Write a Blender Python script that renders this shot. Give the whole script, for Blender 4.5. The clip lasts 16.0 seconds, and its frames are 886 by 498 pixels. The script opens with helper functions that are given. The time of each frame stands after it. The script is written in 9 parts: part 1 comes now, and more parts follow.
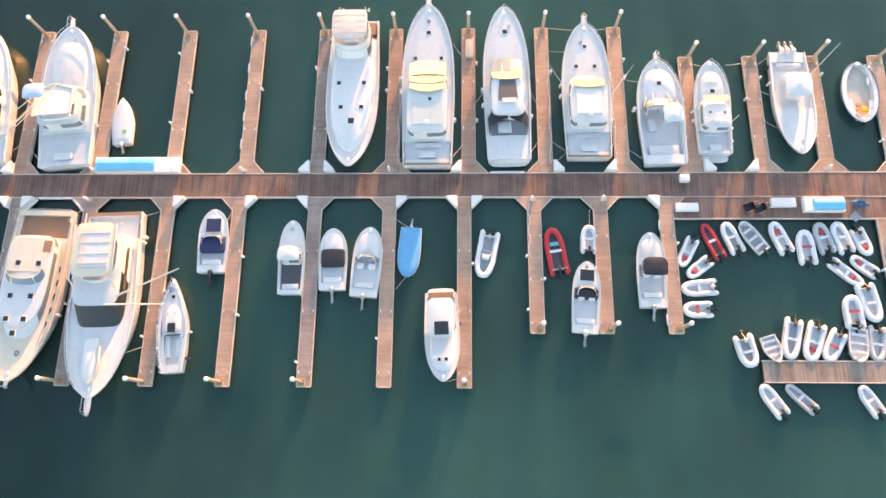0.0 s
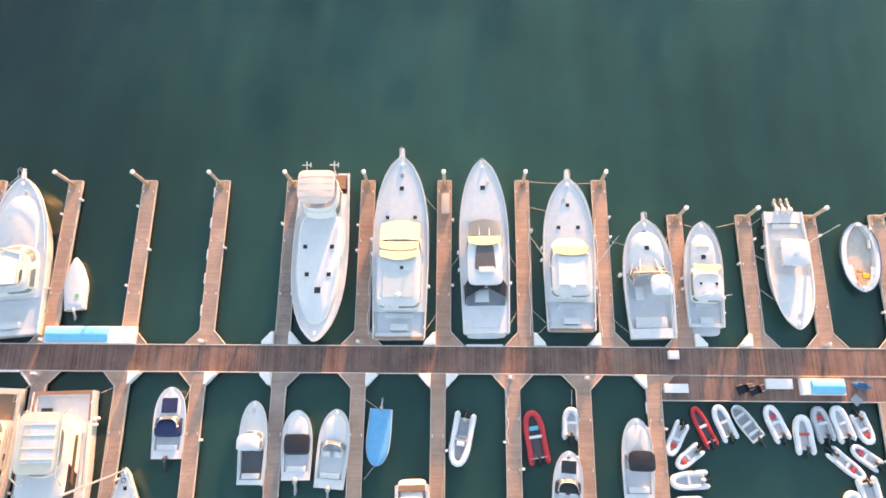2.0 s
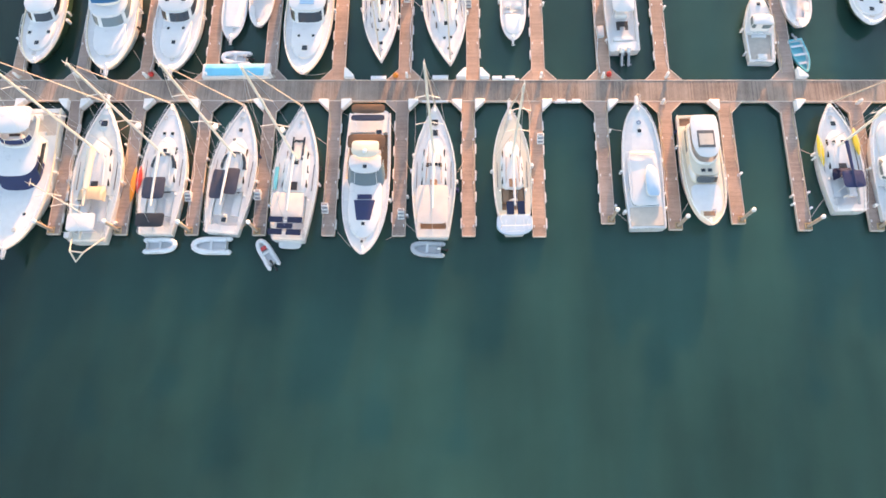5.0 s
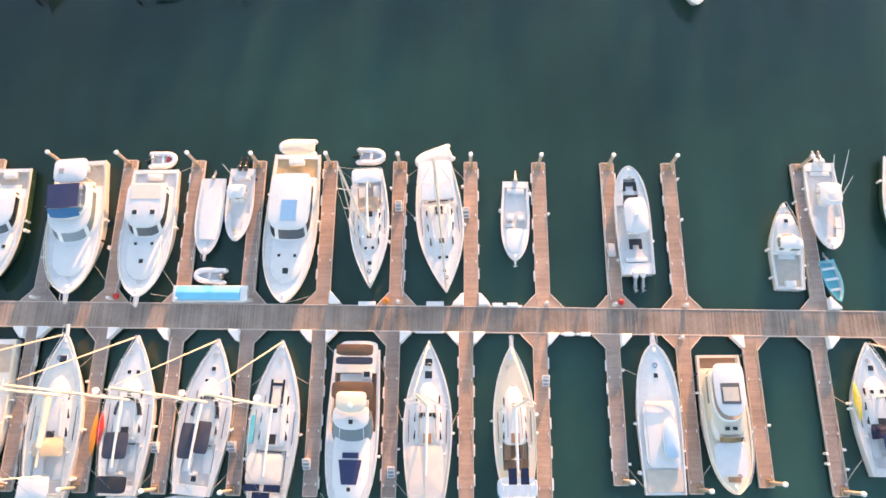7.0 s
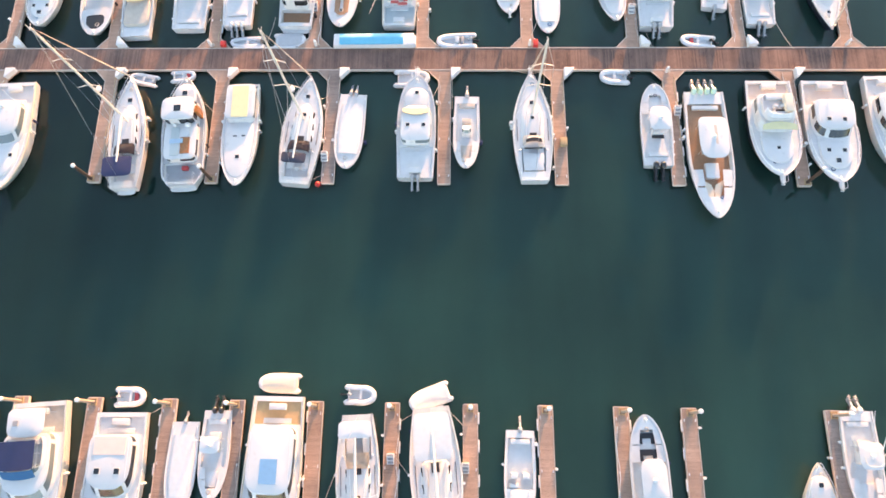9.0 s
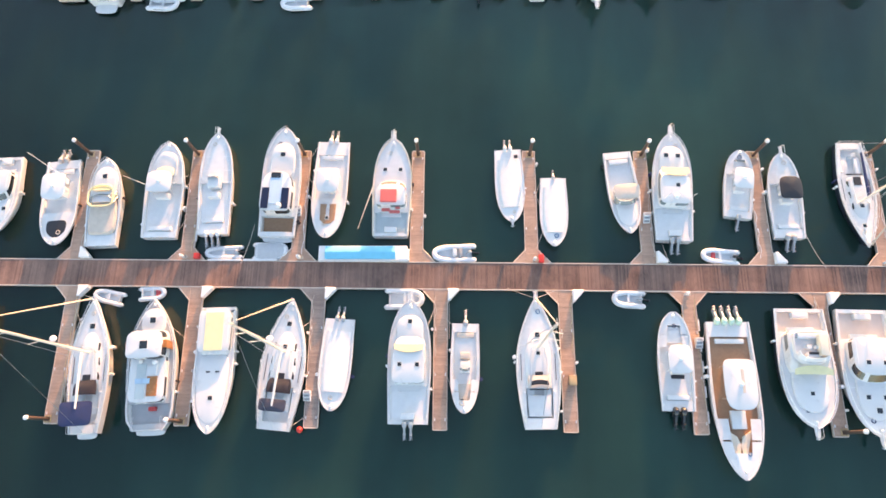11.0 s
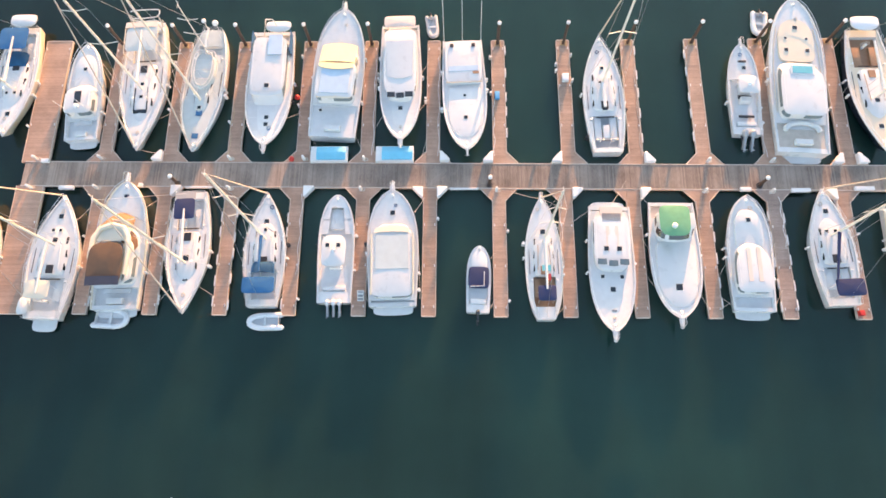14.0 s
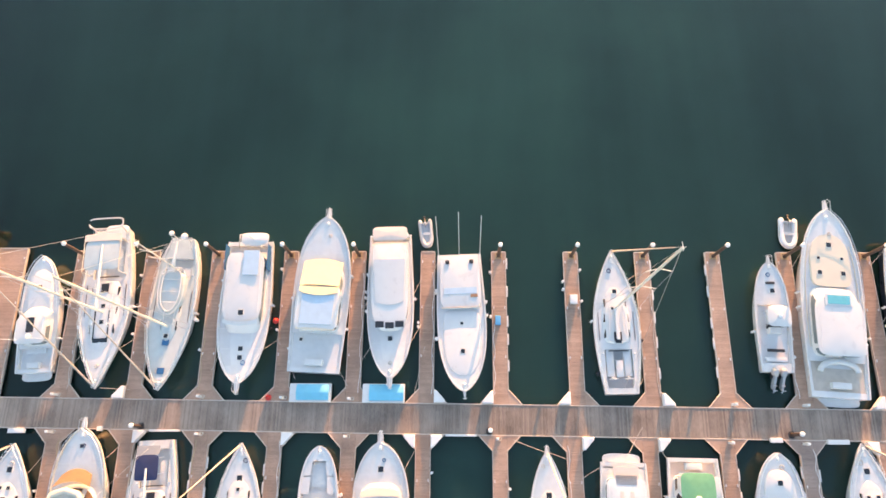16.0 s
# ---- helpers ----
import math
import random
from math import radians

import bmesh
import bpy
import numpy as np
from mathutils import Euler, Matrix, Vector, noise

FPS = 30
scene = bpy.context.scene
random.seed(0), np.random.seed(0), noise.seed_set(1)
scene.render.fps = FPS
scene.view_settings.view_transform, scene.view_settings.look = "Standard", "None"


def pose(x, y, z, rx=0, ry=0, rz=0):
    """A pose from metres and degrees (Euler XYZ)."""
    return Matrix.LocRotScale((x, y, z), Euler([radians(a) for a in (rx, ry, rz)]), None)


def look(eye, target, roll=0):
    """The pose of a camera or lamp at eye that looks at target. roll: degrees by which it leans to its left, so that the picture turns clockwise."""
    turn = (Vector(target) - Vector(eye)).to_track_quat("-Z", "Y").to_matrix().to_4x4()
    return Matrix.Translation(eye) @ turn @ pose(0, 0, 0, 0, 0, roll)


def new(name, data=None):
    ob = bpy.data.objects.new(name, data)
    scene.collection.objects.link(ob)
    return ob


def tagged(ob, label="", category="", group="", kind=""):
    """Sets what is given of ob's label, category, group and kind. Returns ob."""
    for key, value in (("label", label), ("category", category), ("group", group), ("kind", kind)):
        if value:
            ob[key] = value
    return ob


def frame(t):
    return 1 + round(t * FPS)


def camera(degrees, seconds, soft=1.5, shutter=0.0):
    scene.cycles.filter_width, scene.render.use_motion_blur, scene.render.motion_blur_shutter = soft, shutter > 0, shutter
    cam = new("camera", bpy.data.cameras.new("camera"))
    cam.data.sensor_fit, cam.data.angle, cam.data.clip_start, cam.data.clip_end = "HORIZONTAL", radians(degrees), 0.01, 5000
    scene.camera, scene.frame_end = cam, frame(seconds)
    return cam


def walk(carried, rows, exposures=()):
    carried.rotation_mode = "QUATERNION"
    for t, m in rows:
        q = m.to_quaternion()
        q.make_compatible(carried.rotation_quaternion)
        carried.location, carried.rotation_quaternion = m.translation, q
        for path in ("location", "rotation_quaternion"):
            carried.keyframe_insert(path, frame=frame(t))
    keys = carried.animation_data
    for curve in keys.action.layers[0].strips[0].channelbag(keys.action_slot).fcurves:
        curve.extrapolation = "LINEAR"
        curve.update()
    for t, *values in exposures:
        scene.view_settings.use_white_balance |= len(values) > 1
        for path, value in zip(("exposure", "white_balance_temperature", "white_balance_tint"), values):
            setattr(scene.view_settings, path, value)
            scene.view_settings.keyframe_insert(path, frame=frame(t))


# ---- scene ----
cam = camera(68.5, 16.0, soft=1.65)
PATH = [
    (0, (1.438, -5.842, 63.109), (-0.630, 10.711, 5.475), -6.857),
    (0.5, (2.053, -2.170, 63.158), (0.002, 14.424, 5.535), -6.786),
    (1, (2.674, 2.066, 63.256), (0.640, 18.701, 5.644), -6.715),
    (1.5, (3.307, 6.705, 63.454), (1.289, 23.381, 5.853), -6.644),
    (2, (3.854, 11.782, 63.622), (1.854, 28.498, 6.033), -6.573),
    (2.5, (4.315, 17.188, 63.795), (2.331, 33.945, 6.217), -6.502),
    (3, (4.621, 22.787, 63.939), (2.655, 39.585, 6.372), -6.431),
    (3.5, (4.823, 28.594, 64.124), (2.874, 45.434, 6.569), -6.360),
    (4, (4.982, 34.558, 64.258), (3.051, 51.438, 6.713), -6.289),
    (6.5, (5.458, 65.746, 64.787), (3.615, 82.830, 7.300), -5.934),
    (7, (5.470, 72.092, 64.850), (3.645, 89.216, 7.374), -5.863),
    (7.5, (5.493, 78.411, 64.942), (3.687, 95.576, 7.478), -5.792),
    (8, (5.489, 84.669, 65.068), (3.700, 101.875, 7.615), -5.721),
    (8.5, (5.496, 90.929, 65.207), (3.726, 108.175, 7.766), -5.649),
    (11, (5.642, 122.453, 65.631), (3.965, 139.902, 8.248), -5.294),
    (11.5, (5.714, 128.855, 65.697), (4.056, 146.344, 8.326), -5.223),
    (12, (5.758, 135.216, 65.771), (4.119, 152.746, 8.412), -5.152),
    (12.5, (5.809, 141.502, 65.836), (4.190, 159.072, 8.489), -5.081),
    (13, (5.845, 147.864, 65.847), (4.245, 165.474, 8.512), -5.010),
    (13.5, (5.884, 154.171, 65.887), (4.304, 171.821, 8.564), -4.939),
    (14, (5.951, 160.516, 65.820), (4.389, 178.206, 8.508), -4.868),
    (14.5, (6.008, 166.819, 65.844), (4.466, 184.550, 8.545), -4.797),
    (15, (6.088, 173.160, 65.870), (4.566, 190.931, 8.582), -4.726),
    (15.5, (6.154, 179.655, 65.822), (4.652, 197.466, 8.546), -4.655),
    (16, (6.234, 185.987, 65.896), (4.752, 203.838, 8.633), -4.584),
]
walk(cam, [(t, look(eye, target, roll)) for t, eye, target, roll in PATH],
     exposures=((0.0, 1.20, 6950, 19), (4.0, 1.24, 6900, 20), (7.0, 1.18, 6750, 19), (11.0, 1.24, 6750, 19), (12.5, 1.17, 6750, 18), (16.0, 1.10, 6800, 18)))

# ---- light ----
SUN_UP, SUN_TURN = 7.5, 14.0          # degrees above the horizon, degrees from +y towards +x
world = bpy.data.worlds.new("sky")
scene.world = world
world.use_nodes = True
wn = world.node_tree.nodes
sky = wn.new("ShaderNodeTexSky")
sky.sky_type, sky.sun_disc = "NISHITA", False
sky.sun_elevation, sky.sun_rotation = radians(SUN_UP), radians(SUN_TURN)
wn["Background"].inputs["Strength"].default_value = 0.33
world.node_tree.links.new(sky.outputs["Color"], wn["Background"].inputs["Color"])
sun = new("sun", bpy.data.lights.new("sun", "SUN"))
sun.data.energy, sun.data.angle, sun.data.color = 6.4, radians(0.6), (1.0, 0.47, 0.17)
_a, _e = radians(SUN_TURN), radians(SUN_UP)
sun.matrix_basis = look((0, 0, 120), Vector((0, 0, 120)) - Vector((math.sin(_a) * math.cos(_e), math.cos(_a) * math.cos(_e), math.sin(_e))))


# ---- materials ----
def surface(name, colour, rough=0.5, metal=0.0, vary=0.06, scale=3.0, fine=60.0, bump=0.0, coat=0.0, tint=0.04, spec=0.5):
    """A surface with stains at a large scale, grain at a small one, and a small shift from object to object."""
    m = bpy.data.materials.new(name)
    m.use_nodes = True
    nt = m.node_tree
    n, link = nt.nodes, nt.links.new
    bsdf = n["Principled BSDF"]
    bsdf.inputs["Metallic"].default_value = metal
    bsdf.inputs["Coat Weight"].default_value = coat
    bsdf.inputs["Specular IOR Level"].default_value = spec
    co = n.new("ShaderNodeTexCoord")
    big = n.new("ShaderNodeTexNoise")
    big.inputs["Scale"].default_value, big.inputs["Detail"].default_value = scale, 5
    small = n.new("ShaderNodeTexNoise")
    small.inputs["Scale"].default_value, small.inputs["Detail"].default_value = fine, 3
    link(co.outputs["Object"], big.inputs["Vector"])
    link(co.outputs["Object"], small.inputs["Vector"])
    info = n.new("ShaderNodeObjectInfo")
    total = n.new("ShaderNodeMath")
    total.operation = "MULTIPLY_ADD"
    link(big.outputs["Fac"], total.inputs[0])
    total.inputs[1].default_value = vary * 4
    total.inputs[2].default_value = 1 - vary * 2
    grain = n.new("ShaderNodeMath")
    grain.operation = "MULTIPLY_ADD"
    link(small.outputs["Fac"], grain.inputs[0])
    grain.inputs[1].default_value = vary * 1.6
    grain.inputs[2].default_value = 1 - vary * 0.8
    own = n.new("ShaderNodeMath")
    own.operation = "MULTIPLY_ADD"
    link(info.outputs["Random"], own.inputs[0])
    own.inputs[1].default_value = tint * 2
    own.inputs[2].default_value = 1 - tint
    p1 = n.new("ShaderNodeMath")
    p1.operation = "MULTIPLY"
    link(total.outputs[0], p1.inputs[0])
    link(grain.outputs[0], p1.inputs[1])
    p2 = n.new("ShaderNodeMath")
    p2.operation = "MULTIPLY"
    link(p1.outputs[0], p2.inputs[0])
    link(own.outputs[0], p2.inputs[1])
    scaled = n.new("ShaderNodeVectorMath")
    scaled.operation = "SCALE"
    scaled.inputs[0].default_value = colour
    link(p2.outputs[0], scaled.inputs["Scale"])
    link(scaled.outputs[0], bsdf.inputs["Base Color"])
    r = n.new("ShaderNodeMath")
    r.operation = "MULTIPLY_ADD"
    link(big.outputs["Fac"], r.inputs[0])
    r.inputs[1].default_value = 0.2
    r.inputs[2].default_value = max(rough - 0.1, 0.02)
    link(r.outputs[0], bsdf.inputs["Roughness"])
    if bump:
        b = n.new("ShaderNodeBump")
        b.inputs["Strength"].default_value, b.inputs["Distance"].default_value = bump, 0.02
        link(small.outputs["Fac"], b.inputs["Height"])
        link(b.outputs[0], bsdf.inputs["Normal"])
    return m


def plank_wood(name, colour, dark, grain_along_y):
    """Weathered boards: each board its own tone, grain along it, stains across many."""
    m = bpy.data.materials.new(name)
    m.use_nodes = True
    nt = m.node_tree
    n, link = nt.nodes, nt.links.new
    bsdf = n["Principled BSDF"]
    co, geo = n.new("ShaderNodeTexCoord"), n.new("ShaderNodeNewGeometry")
    mp = n.new("ShaderNodeMapping")
    mp.inputs["Scale"].default_value = (14, 1.2, 3) if grain_along_y else (1.2, 14, 3)
    link(co.outputs["Object"], mp.inputs["Vector"])
    g = n.new("ShaderNodeTexNoise")
    g.inputs["Scale"].default_value, g.inputs["Detail"].default_value = 2.0, 5
    link(mp.outputs[0], g.inputs["Vector"])
    st = n.new("ShaderNodeTexNoise")
    st.inputs["Scale"].default_value, st.inputs["Detail"].default_value = 0.45, 6
    link(co.outputs["Object"], st.inputs["Vector"])
    a = n.new("ShaderNodeMath")
    a.operation = "MULTIPLY_ADD"
    own = n.new("ShaderNodeObjectInfo")
    each = n.new("ShaderNodeMath")
    each.operation = "MULTIPLY_ADD"
    link(own.outputs["Random"], each.inputs[0])
    each.inputs[1].default_value = 0.7
    link(geo.outputs["Random Per Island"], each.inputs[2])
    mid = n.new("ShaderNodeMath")
    mid.operation = "SUBTRACT"
    mid.inputs[1].default_value = 0.35
    link(each.outputs[0], mid.inputs[0])
    link(mid.outputs[0], a.inputs[0])
    a.inputs[1].default_value = 0.34 if grain_along_y else 0.22
    link(g.outputs["Fac"], a.inputs[2])
    b = n.new("ShaderNodeMath")
    b.operation = "ADD"
    link(a.outputs[0], b.inputs[0])
    link(st.outputs["Fac"], b.inputs[1])
    ramp = n.new("ShaderNodeValToRGB")
    ramp.color_ramp.elements[0].position, ramp.color_ramp.elements[0].color = 0.7, (*dark, 1)
    ramp.color_ramp.elements[1].position, ramp.color_ramp.elements[1].color = 1.55, (*colour, 1)
    half = n.new("ShaderNodeMath")
    half.operation = "MULTIPLY"
    half.inputs[1].default_value = 0.62
    link(b.outputs[0], half.inputs[0])
    ramp.color_ramp.elements[0].position, ramp.color_ramp.elements[1].position = 0.42, 0.98
    link(half.outputs[0], ramp.inputs[0])
    link(ramp.outputs[0], bsdf.inputs["Base Color"])
    bsdf.inputs["Roughness"].default_value = 0.8
    bp = n.new("ShaderNodeBump")
    bp.inputs["Strength"].default_value, bp.inputs["Distance"].default_value = 0.5, 0.01
    link(g.outputs["Fac"], bp.inputs["Height"])
    link(bp.outputs[0], bsdf.inputs["Normal"])
    return m


def sea():
    m = bpy.data.materials.new("sea_water")
    m.use_nodes = True
    nt = m.node_tree
    n, link = nt.nodes, nt.links.new
    bsdf = n["Principled BSDF"]
    co = n.new("ShaderNodeTexCoord")
    # faint shafts of light in the water, painted as noise stretched along y
    mp = n.new("ShaderNodeMapping")
    mp.inputs["Scale"].default_value = (0.16, 0.022, 1)
    mp.inputs["Rotation"].default_value = (0, 0, radians(6))
    link(co.outputs["Object"], mp.inputs["Vector"])
    light_streaks = n.new("ShaderNodeTexNoise")
    light_streaks.inputs["Scale"].default_value, light_streaks.inputs["Detail"].default_value = 1.0, 3
    link(mp.outputs[0], light_streaks.inputs["Vector"])
    bed = n.new("ShaderNodeTexNoise")
    bed.inputs["Scale"].default_value, bed.inputs["Detail"].default_value = 0.035, 6
    link(co.outputs["Object"], bed.inputs["Vector"])
    mix = n.new("ShaderNodeMath")
    mix.operation = "MULTIPLY_ADD"
    link(light_streaks.outputs["Fac"], mix.inputs[0])
    mix.inputs[1].default_value = 0.42
    link(bed.outputs["Fac"], mix.inputs[2])
    ramp = n.new("ShaderNodeValToRGB")
    e = ramp.color_ramp.elements
    e[0].position, e[0].color = 0.4, (0.0125, 0.0420, 0.0350, 1)
    e[1].position, e[1].color = 1.0, (0.033, 0.106, 0.087, 1)
    link(mix.outputs[0], ramp.inputs[0])
    # brightness differences across the harbour, painted into the water colour by position
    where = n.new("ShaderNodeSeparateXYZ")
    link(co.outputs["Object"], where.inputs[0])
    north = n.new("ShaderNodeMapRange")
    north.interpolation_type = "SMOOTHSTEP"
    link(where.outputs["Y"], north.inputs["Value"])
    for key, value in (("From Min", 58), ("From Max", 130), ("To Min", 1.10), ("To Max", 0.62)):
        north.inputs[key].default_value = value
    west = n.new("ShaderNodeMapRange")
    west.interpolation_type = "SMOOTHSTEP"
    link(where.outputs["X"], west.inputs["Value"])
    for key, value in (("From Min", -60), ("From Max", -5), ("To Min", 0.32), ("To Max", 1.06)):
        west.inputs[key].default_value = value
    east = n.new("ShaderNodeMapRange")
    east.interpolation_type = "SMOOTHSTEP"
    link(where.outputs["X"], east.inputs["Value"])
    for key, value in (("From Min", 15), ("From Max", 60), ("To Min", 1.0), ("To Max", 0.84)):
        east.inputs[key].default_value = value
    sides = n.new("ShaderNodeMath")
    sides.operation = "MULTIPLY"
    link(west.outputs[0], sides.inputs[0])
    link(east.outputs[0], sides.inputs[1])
    # product of the painted brightness factors, no measure of how deep the water is
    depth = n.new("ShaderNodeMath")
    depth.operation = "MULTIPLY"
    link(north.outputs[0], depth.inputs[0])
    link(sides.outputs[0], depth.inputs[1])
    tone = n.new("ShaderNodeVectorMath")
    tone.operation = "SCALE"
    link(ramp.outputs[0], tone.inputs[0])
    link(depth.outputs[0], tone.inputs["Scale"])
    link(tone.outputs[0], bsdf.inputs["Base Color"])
    bsdf.inputs["IOR"].default_value = 1.34
    bsdf.inputs["Specular IOR Level"].default_value = 0.68
    bsdf.inputs["Subsurface Weight"].default_value = 1.0
    bsdf.inputs["Subsurface Radius"].default_value = (0.7, 1.0, 1.0)
    bsdf.inputs["Subsurface Scale"].default_value = 9.0
    bsdf.inputs["Roughness"].default_value = 0.05
    wave = n.new("ShaderNodeTexNoise")
    wave.inputs["Scale"].default_value, wave.inputs["Detail"].default_value = 0.9, 3
    link(co.outputs["Object"], wave.inputs["Vector"])
    bp = n.new("ShaderNodeBump")
    bp.inputs["Strength"].default_value, bp.inputs["Distance"].default_value = 0.12, 0.05
    link(wave.outputs["Fac"], bp.inputs["Height"])
    link(bp.outputs[0], bsdf.inputs["Normal"])
    return m


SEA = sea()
GEL = surface("white_gelcoat", (0.665, 0.67, 0.662), 0.30, coat=0.3, vary=0.03, scale=1.2)
CREAM = surface("cream_gelcoat", (0.70, 0.63, 0.50), 0.32, coat=0.3, vary=0.03, scale=1.2)
NONSKID = surface("white_nonskid_deck", (0.675, 0.68, 0.672), 0.6, vary=0.05, scale=1.6, fine=90, bump=0.2)
TREAD = surface("pale_grey_nonskid_panel", (0.640, 0.648, 0.648), 0.7, vary=0.06, scale=1.6, fine=90, bump=0.25)
GREYDECK = surface("grey_nonskid_deck", (0.42, 0.43, 0.44), 0.65, vary=0.07, scale=1.6, fine=90, bump=0.2)
DARKDECK = surface("dark_grey_deck", (0.10, 0.105, 0.11), 0.6, vary=0.1, scale=2)
GLASS = surface("tinted_glass", (0.018, 0.024, 0.03), 0.06, vary=0.05, spec=0.8)
CLEAR = surface("pale_windscreen_glass", (0.16, 0.20, 0.21), 0.08, vary=0.05, spec=0.8)
TEAK = surface("teak", (0.33, 0.19, 0.11), 0.6, vary=0.12, scale=4, fine=40, bump=0.2)
VARNISH = surface("varnished_wood", (0.36, 0.15, 0.05), 0.25, vary=0.12, scale=5, coat=0.4)
STEEL = surface("stainless_steel", (0.86, 0.86, 0.85), 0.36, 1.0, vary=0.03)
ALLOY = surface("painted_aluminium", (0.74, 0.71, 0.64), 0.4, 0.0, vary=0.04)
BLACK = surface("black_plastic", (0.025, 0.026, 0.03), 0.4, vary=0.1)
RUBBER = surface("grey_rubber", (0.30, 0.31, 0.32), 0.7, vary=0.06)
TUBE = surface("pale_grey_inflatable_fabric", (0.72, 0.73, 0.74), 0.55, vary=0.05, scale=4, tint=0.08)
TUBEGREY = surface("grey_inflatable_fabric", (0.46, 0.48, 0.50), 0.55, vary=0.06, scale=4)
REDTUBE = surface("red_inflatable_fabric", (0.50, 0.035, 0.045), 0.5, vary=0.06, scale=4)
NAVY = surface("navy_canvas", (0.022, 0.035, 0.10), 0.85, vary=0.12, scale=2, fine=30, bump=0.2)
BLUE = surface("blue_canvas", (0.022, 0.13, 0.29), 0.8, vary=0.1, scale=2, fine=30, bump=0.2)
SKYBLUE = surface("light_blue_cover", (0.10, 0.36, 0.62), 0.75, vary=0.08, scale=2.5, fine=30, bump=0.2)
BOXBLUE = surface("pale_blue_tarpaulin", (0.16, 0.55, 0.74), 0.6, vary=0.07, scale=1.2, fine=20, bump=0.2)
DARKCLOTH = surface("charcoal_awning_cloth", (0.045, 0.05, 0.075), 0.85, vary=0.14, scale=2, fine=30, bump=0.2)
BROWN = surface("brown_canvas", (0.115, 0.07, 0.045), 0.85, vary=0.12, scale=2, fine=30, bump=0.2)
TAN = surface("tan_canvas", (0.46, 0.33, 0.18), 0.85, vary=0.1, scale=2, fine=30, bump=0.2)
COVERTAN = surface("tan_screen_cover", (0.27, 0.165, 0.085), 0.85, vary=0.1, scale=2, fine=30, bump=0.2)
BEIGE = surface("beige_cover", (0.55, 0.49, 0.42), 0.8, vary=0.1, scale=2, fine=30, bump=0.2)
WCANVAS = surface("white_canvas", (0.665, 0.67, 0.662), 0.8, vary=0.05, scale=2, fine=30, bump=0.15)
PALEGLASS = surface("screen_glass", (0.10, 0.125, 0.15), 0.10, vary=0.04, spec=0.7)
# the yellow puts the low sun's glow on pale screen covers into the colour
SUNGLOW = surface("sun_glow_yellow_cover", (0.74, 0.68, 0.40), 0.8, vary=0.05, scale=2, fine=30, bump=0.15)
ROOFBLUE = surface("blue_tinted_roof_window", (0.20, 0.40, 0.62), 0.2, vary=0.05, scale=2)
ROOFGREY = surface("pale_grey_roof_cover", (0.50, 0.56, 0.56), 0.7, vary=0.06, scale=1.5, fine=30, bump=0.15)
PINK = surface("cream_roof_panel", (0.72, 0.60, 0.52), 0.6, vary=0.05, scale=1.5)
PALEBLUE = surface("pale_blue_cover", (0.42, 0.57, 0.70), 0.7, vary=0.06, scale=1.5, fine=30, bump=0.15)
GREEN = surface("green_canvas", (0.16, 0.40, 0.22), 0.8, vary=0.08, scale=2, fine=30, bump=0.2)
REDC = surface("red_cushion", (0.55, 0.07, 0.07), 0.7, vary=0.08)
CORAL = surface("faded_red_canvas", (0.60, 0.13, 0.12), 0.75, vary=0.08)
ORANGE = surface("orange_plastic", (0.75, 0.25, 0.02), 0.4, vary=0.06)
REDP = surface("red_plastic", (0.60, 0.04, 0.03), 0.4, vary=0.06)
YELLOW = surface("yellow_plastic", (0.75, 0.52, 0.04), 0.4, vary=0.06)
TURQ = surface("turquoise_paint", (0.12, 0.48, 0.56), 0.45, vary=0.08)
SEAFOAM = surface("pale_green_cowling", (0.50, 0.70, 0.58), 0.25, coat=0.4, vary=0.03)
COWLBLACK = surface("black_cowling", (0.03, 0.032, 0.036), 0.25, coat=0.4, vary=0.05)
COWLGREY = surface("grey_cowling", (0.36, 0.38, 0.40), 0.3, coat=0.4, vary=0.05)
HULLGREEN = surface("dark_green_hull_paint", (0.03, 0.07, 0.035), 0.3, coat=0.3, vary=0.05)
# navy hull paint; also painted on hulls whose sides lie in shadow
HULLNAVYANDSHADE = surface("dark_hull_paint_and_shade", (0.015, 0.02, 0.035), 0.3, coat=0.3, vary=0.05)
SOLAR = surface("solar_cells", (0.012, 0.018, 0.05), 0.15, vary=0.1)
PILE = surface("painted_pile", (0.40, 0.33, 0.27), 0.7, vary=0.16, scale=1.5, fine=20, bump=0.3)
PILEDARK = surface("dark_brown_pile", (0.075, 0.05, 0.04), 0.7, vary=0.2, scale=1.5, fine=20, bump=0.3)
CAP = surface("white_pile_cap", (0.80, 0.80, 0.79), 0.45, vary=0.04)
PLASTIC = surface("white_box_plastic", (0.74, 0.74, 0.73), 0.45, vary=0.04, scale=2)
FLOAT = surface("dark_float", (0.035, 0.032, 0.03), 0.8, vary=0.15)
EDGE = surface("pale_edge_board", (0.58, 0.50, 0.43), 0.7, vary=0.12, scale=2, fine=25)
ROPE = surface("pale_rope", (0.58, 0.53, 0.46), 0.9, vary=0.1)
PLANK = plank_wood("brown_pier_boards", (0.318, 0.190, 0.146), (0.066, 0.042, 0.038), True)
PLANKPALE = plank_wood("weathered_pier_boards", (0.419, 0.335, 0.273), (0.128, 0.097, 0.080), True)
PLANKF = plank_wood("finger_boards", (0.593, 0.398, 0.294), (0.244, 0.163, 0.123), False)
# weathered grey boards; shade over some fingers is put into this colour too
PLANKGREYSHADE = plank_wood("weathered_grey_shaded_boards", (0.450, 0.362, 0.312), (0.174, 0.132, 0.114), False)


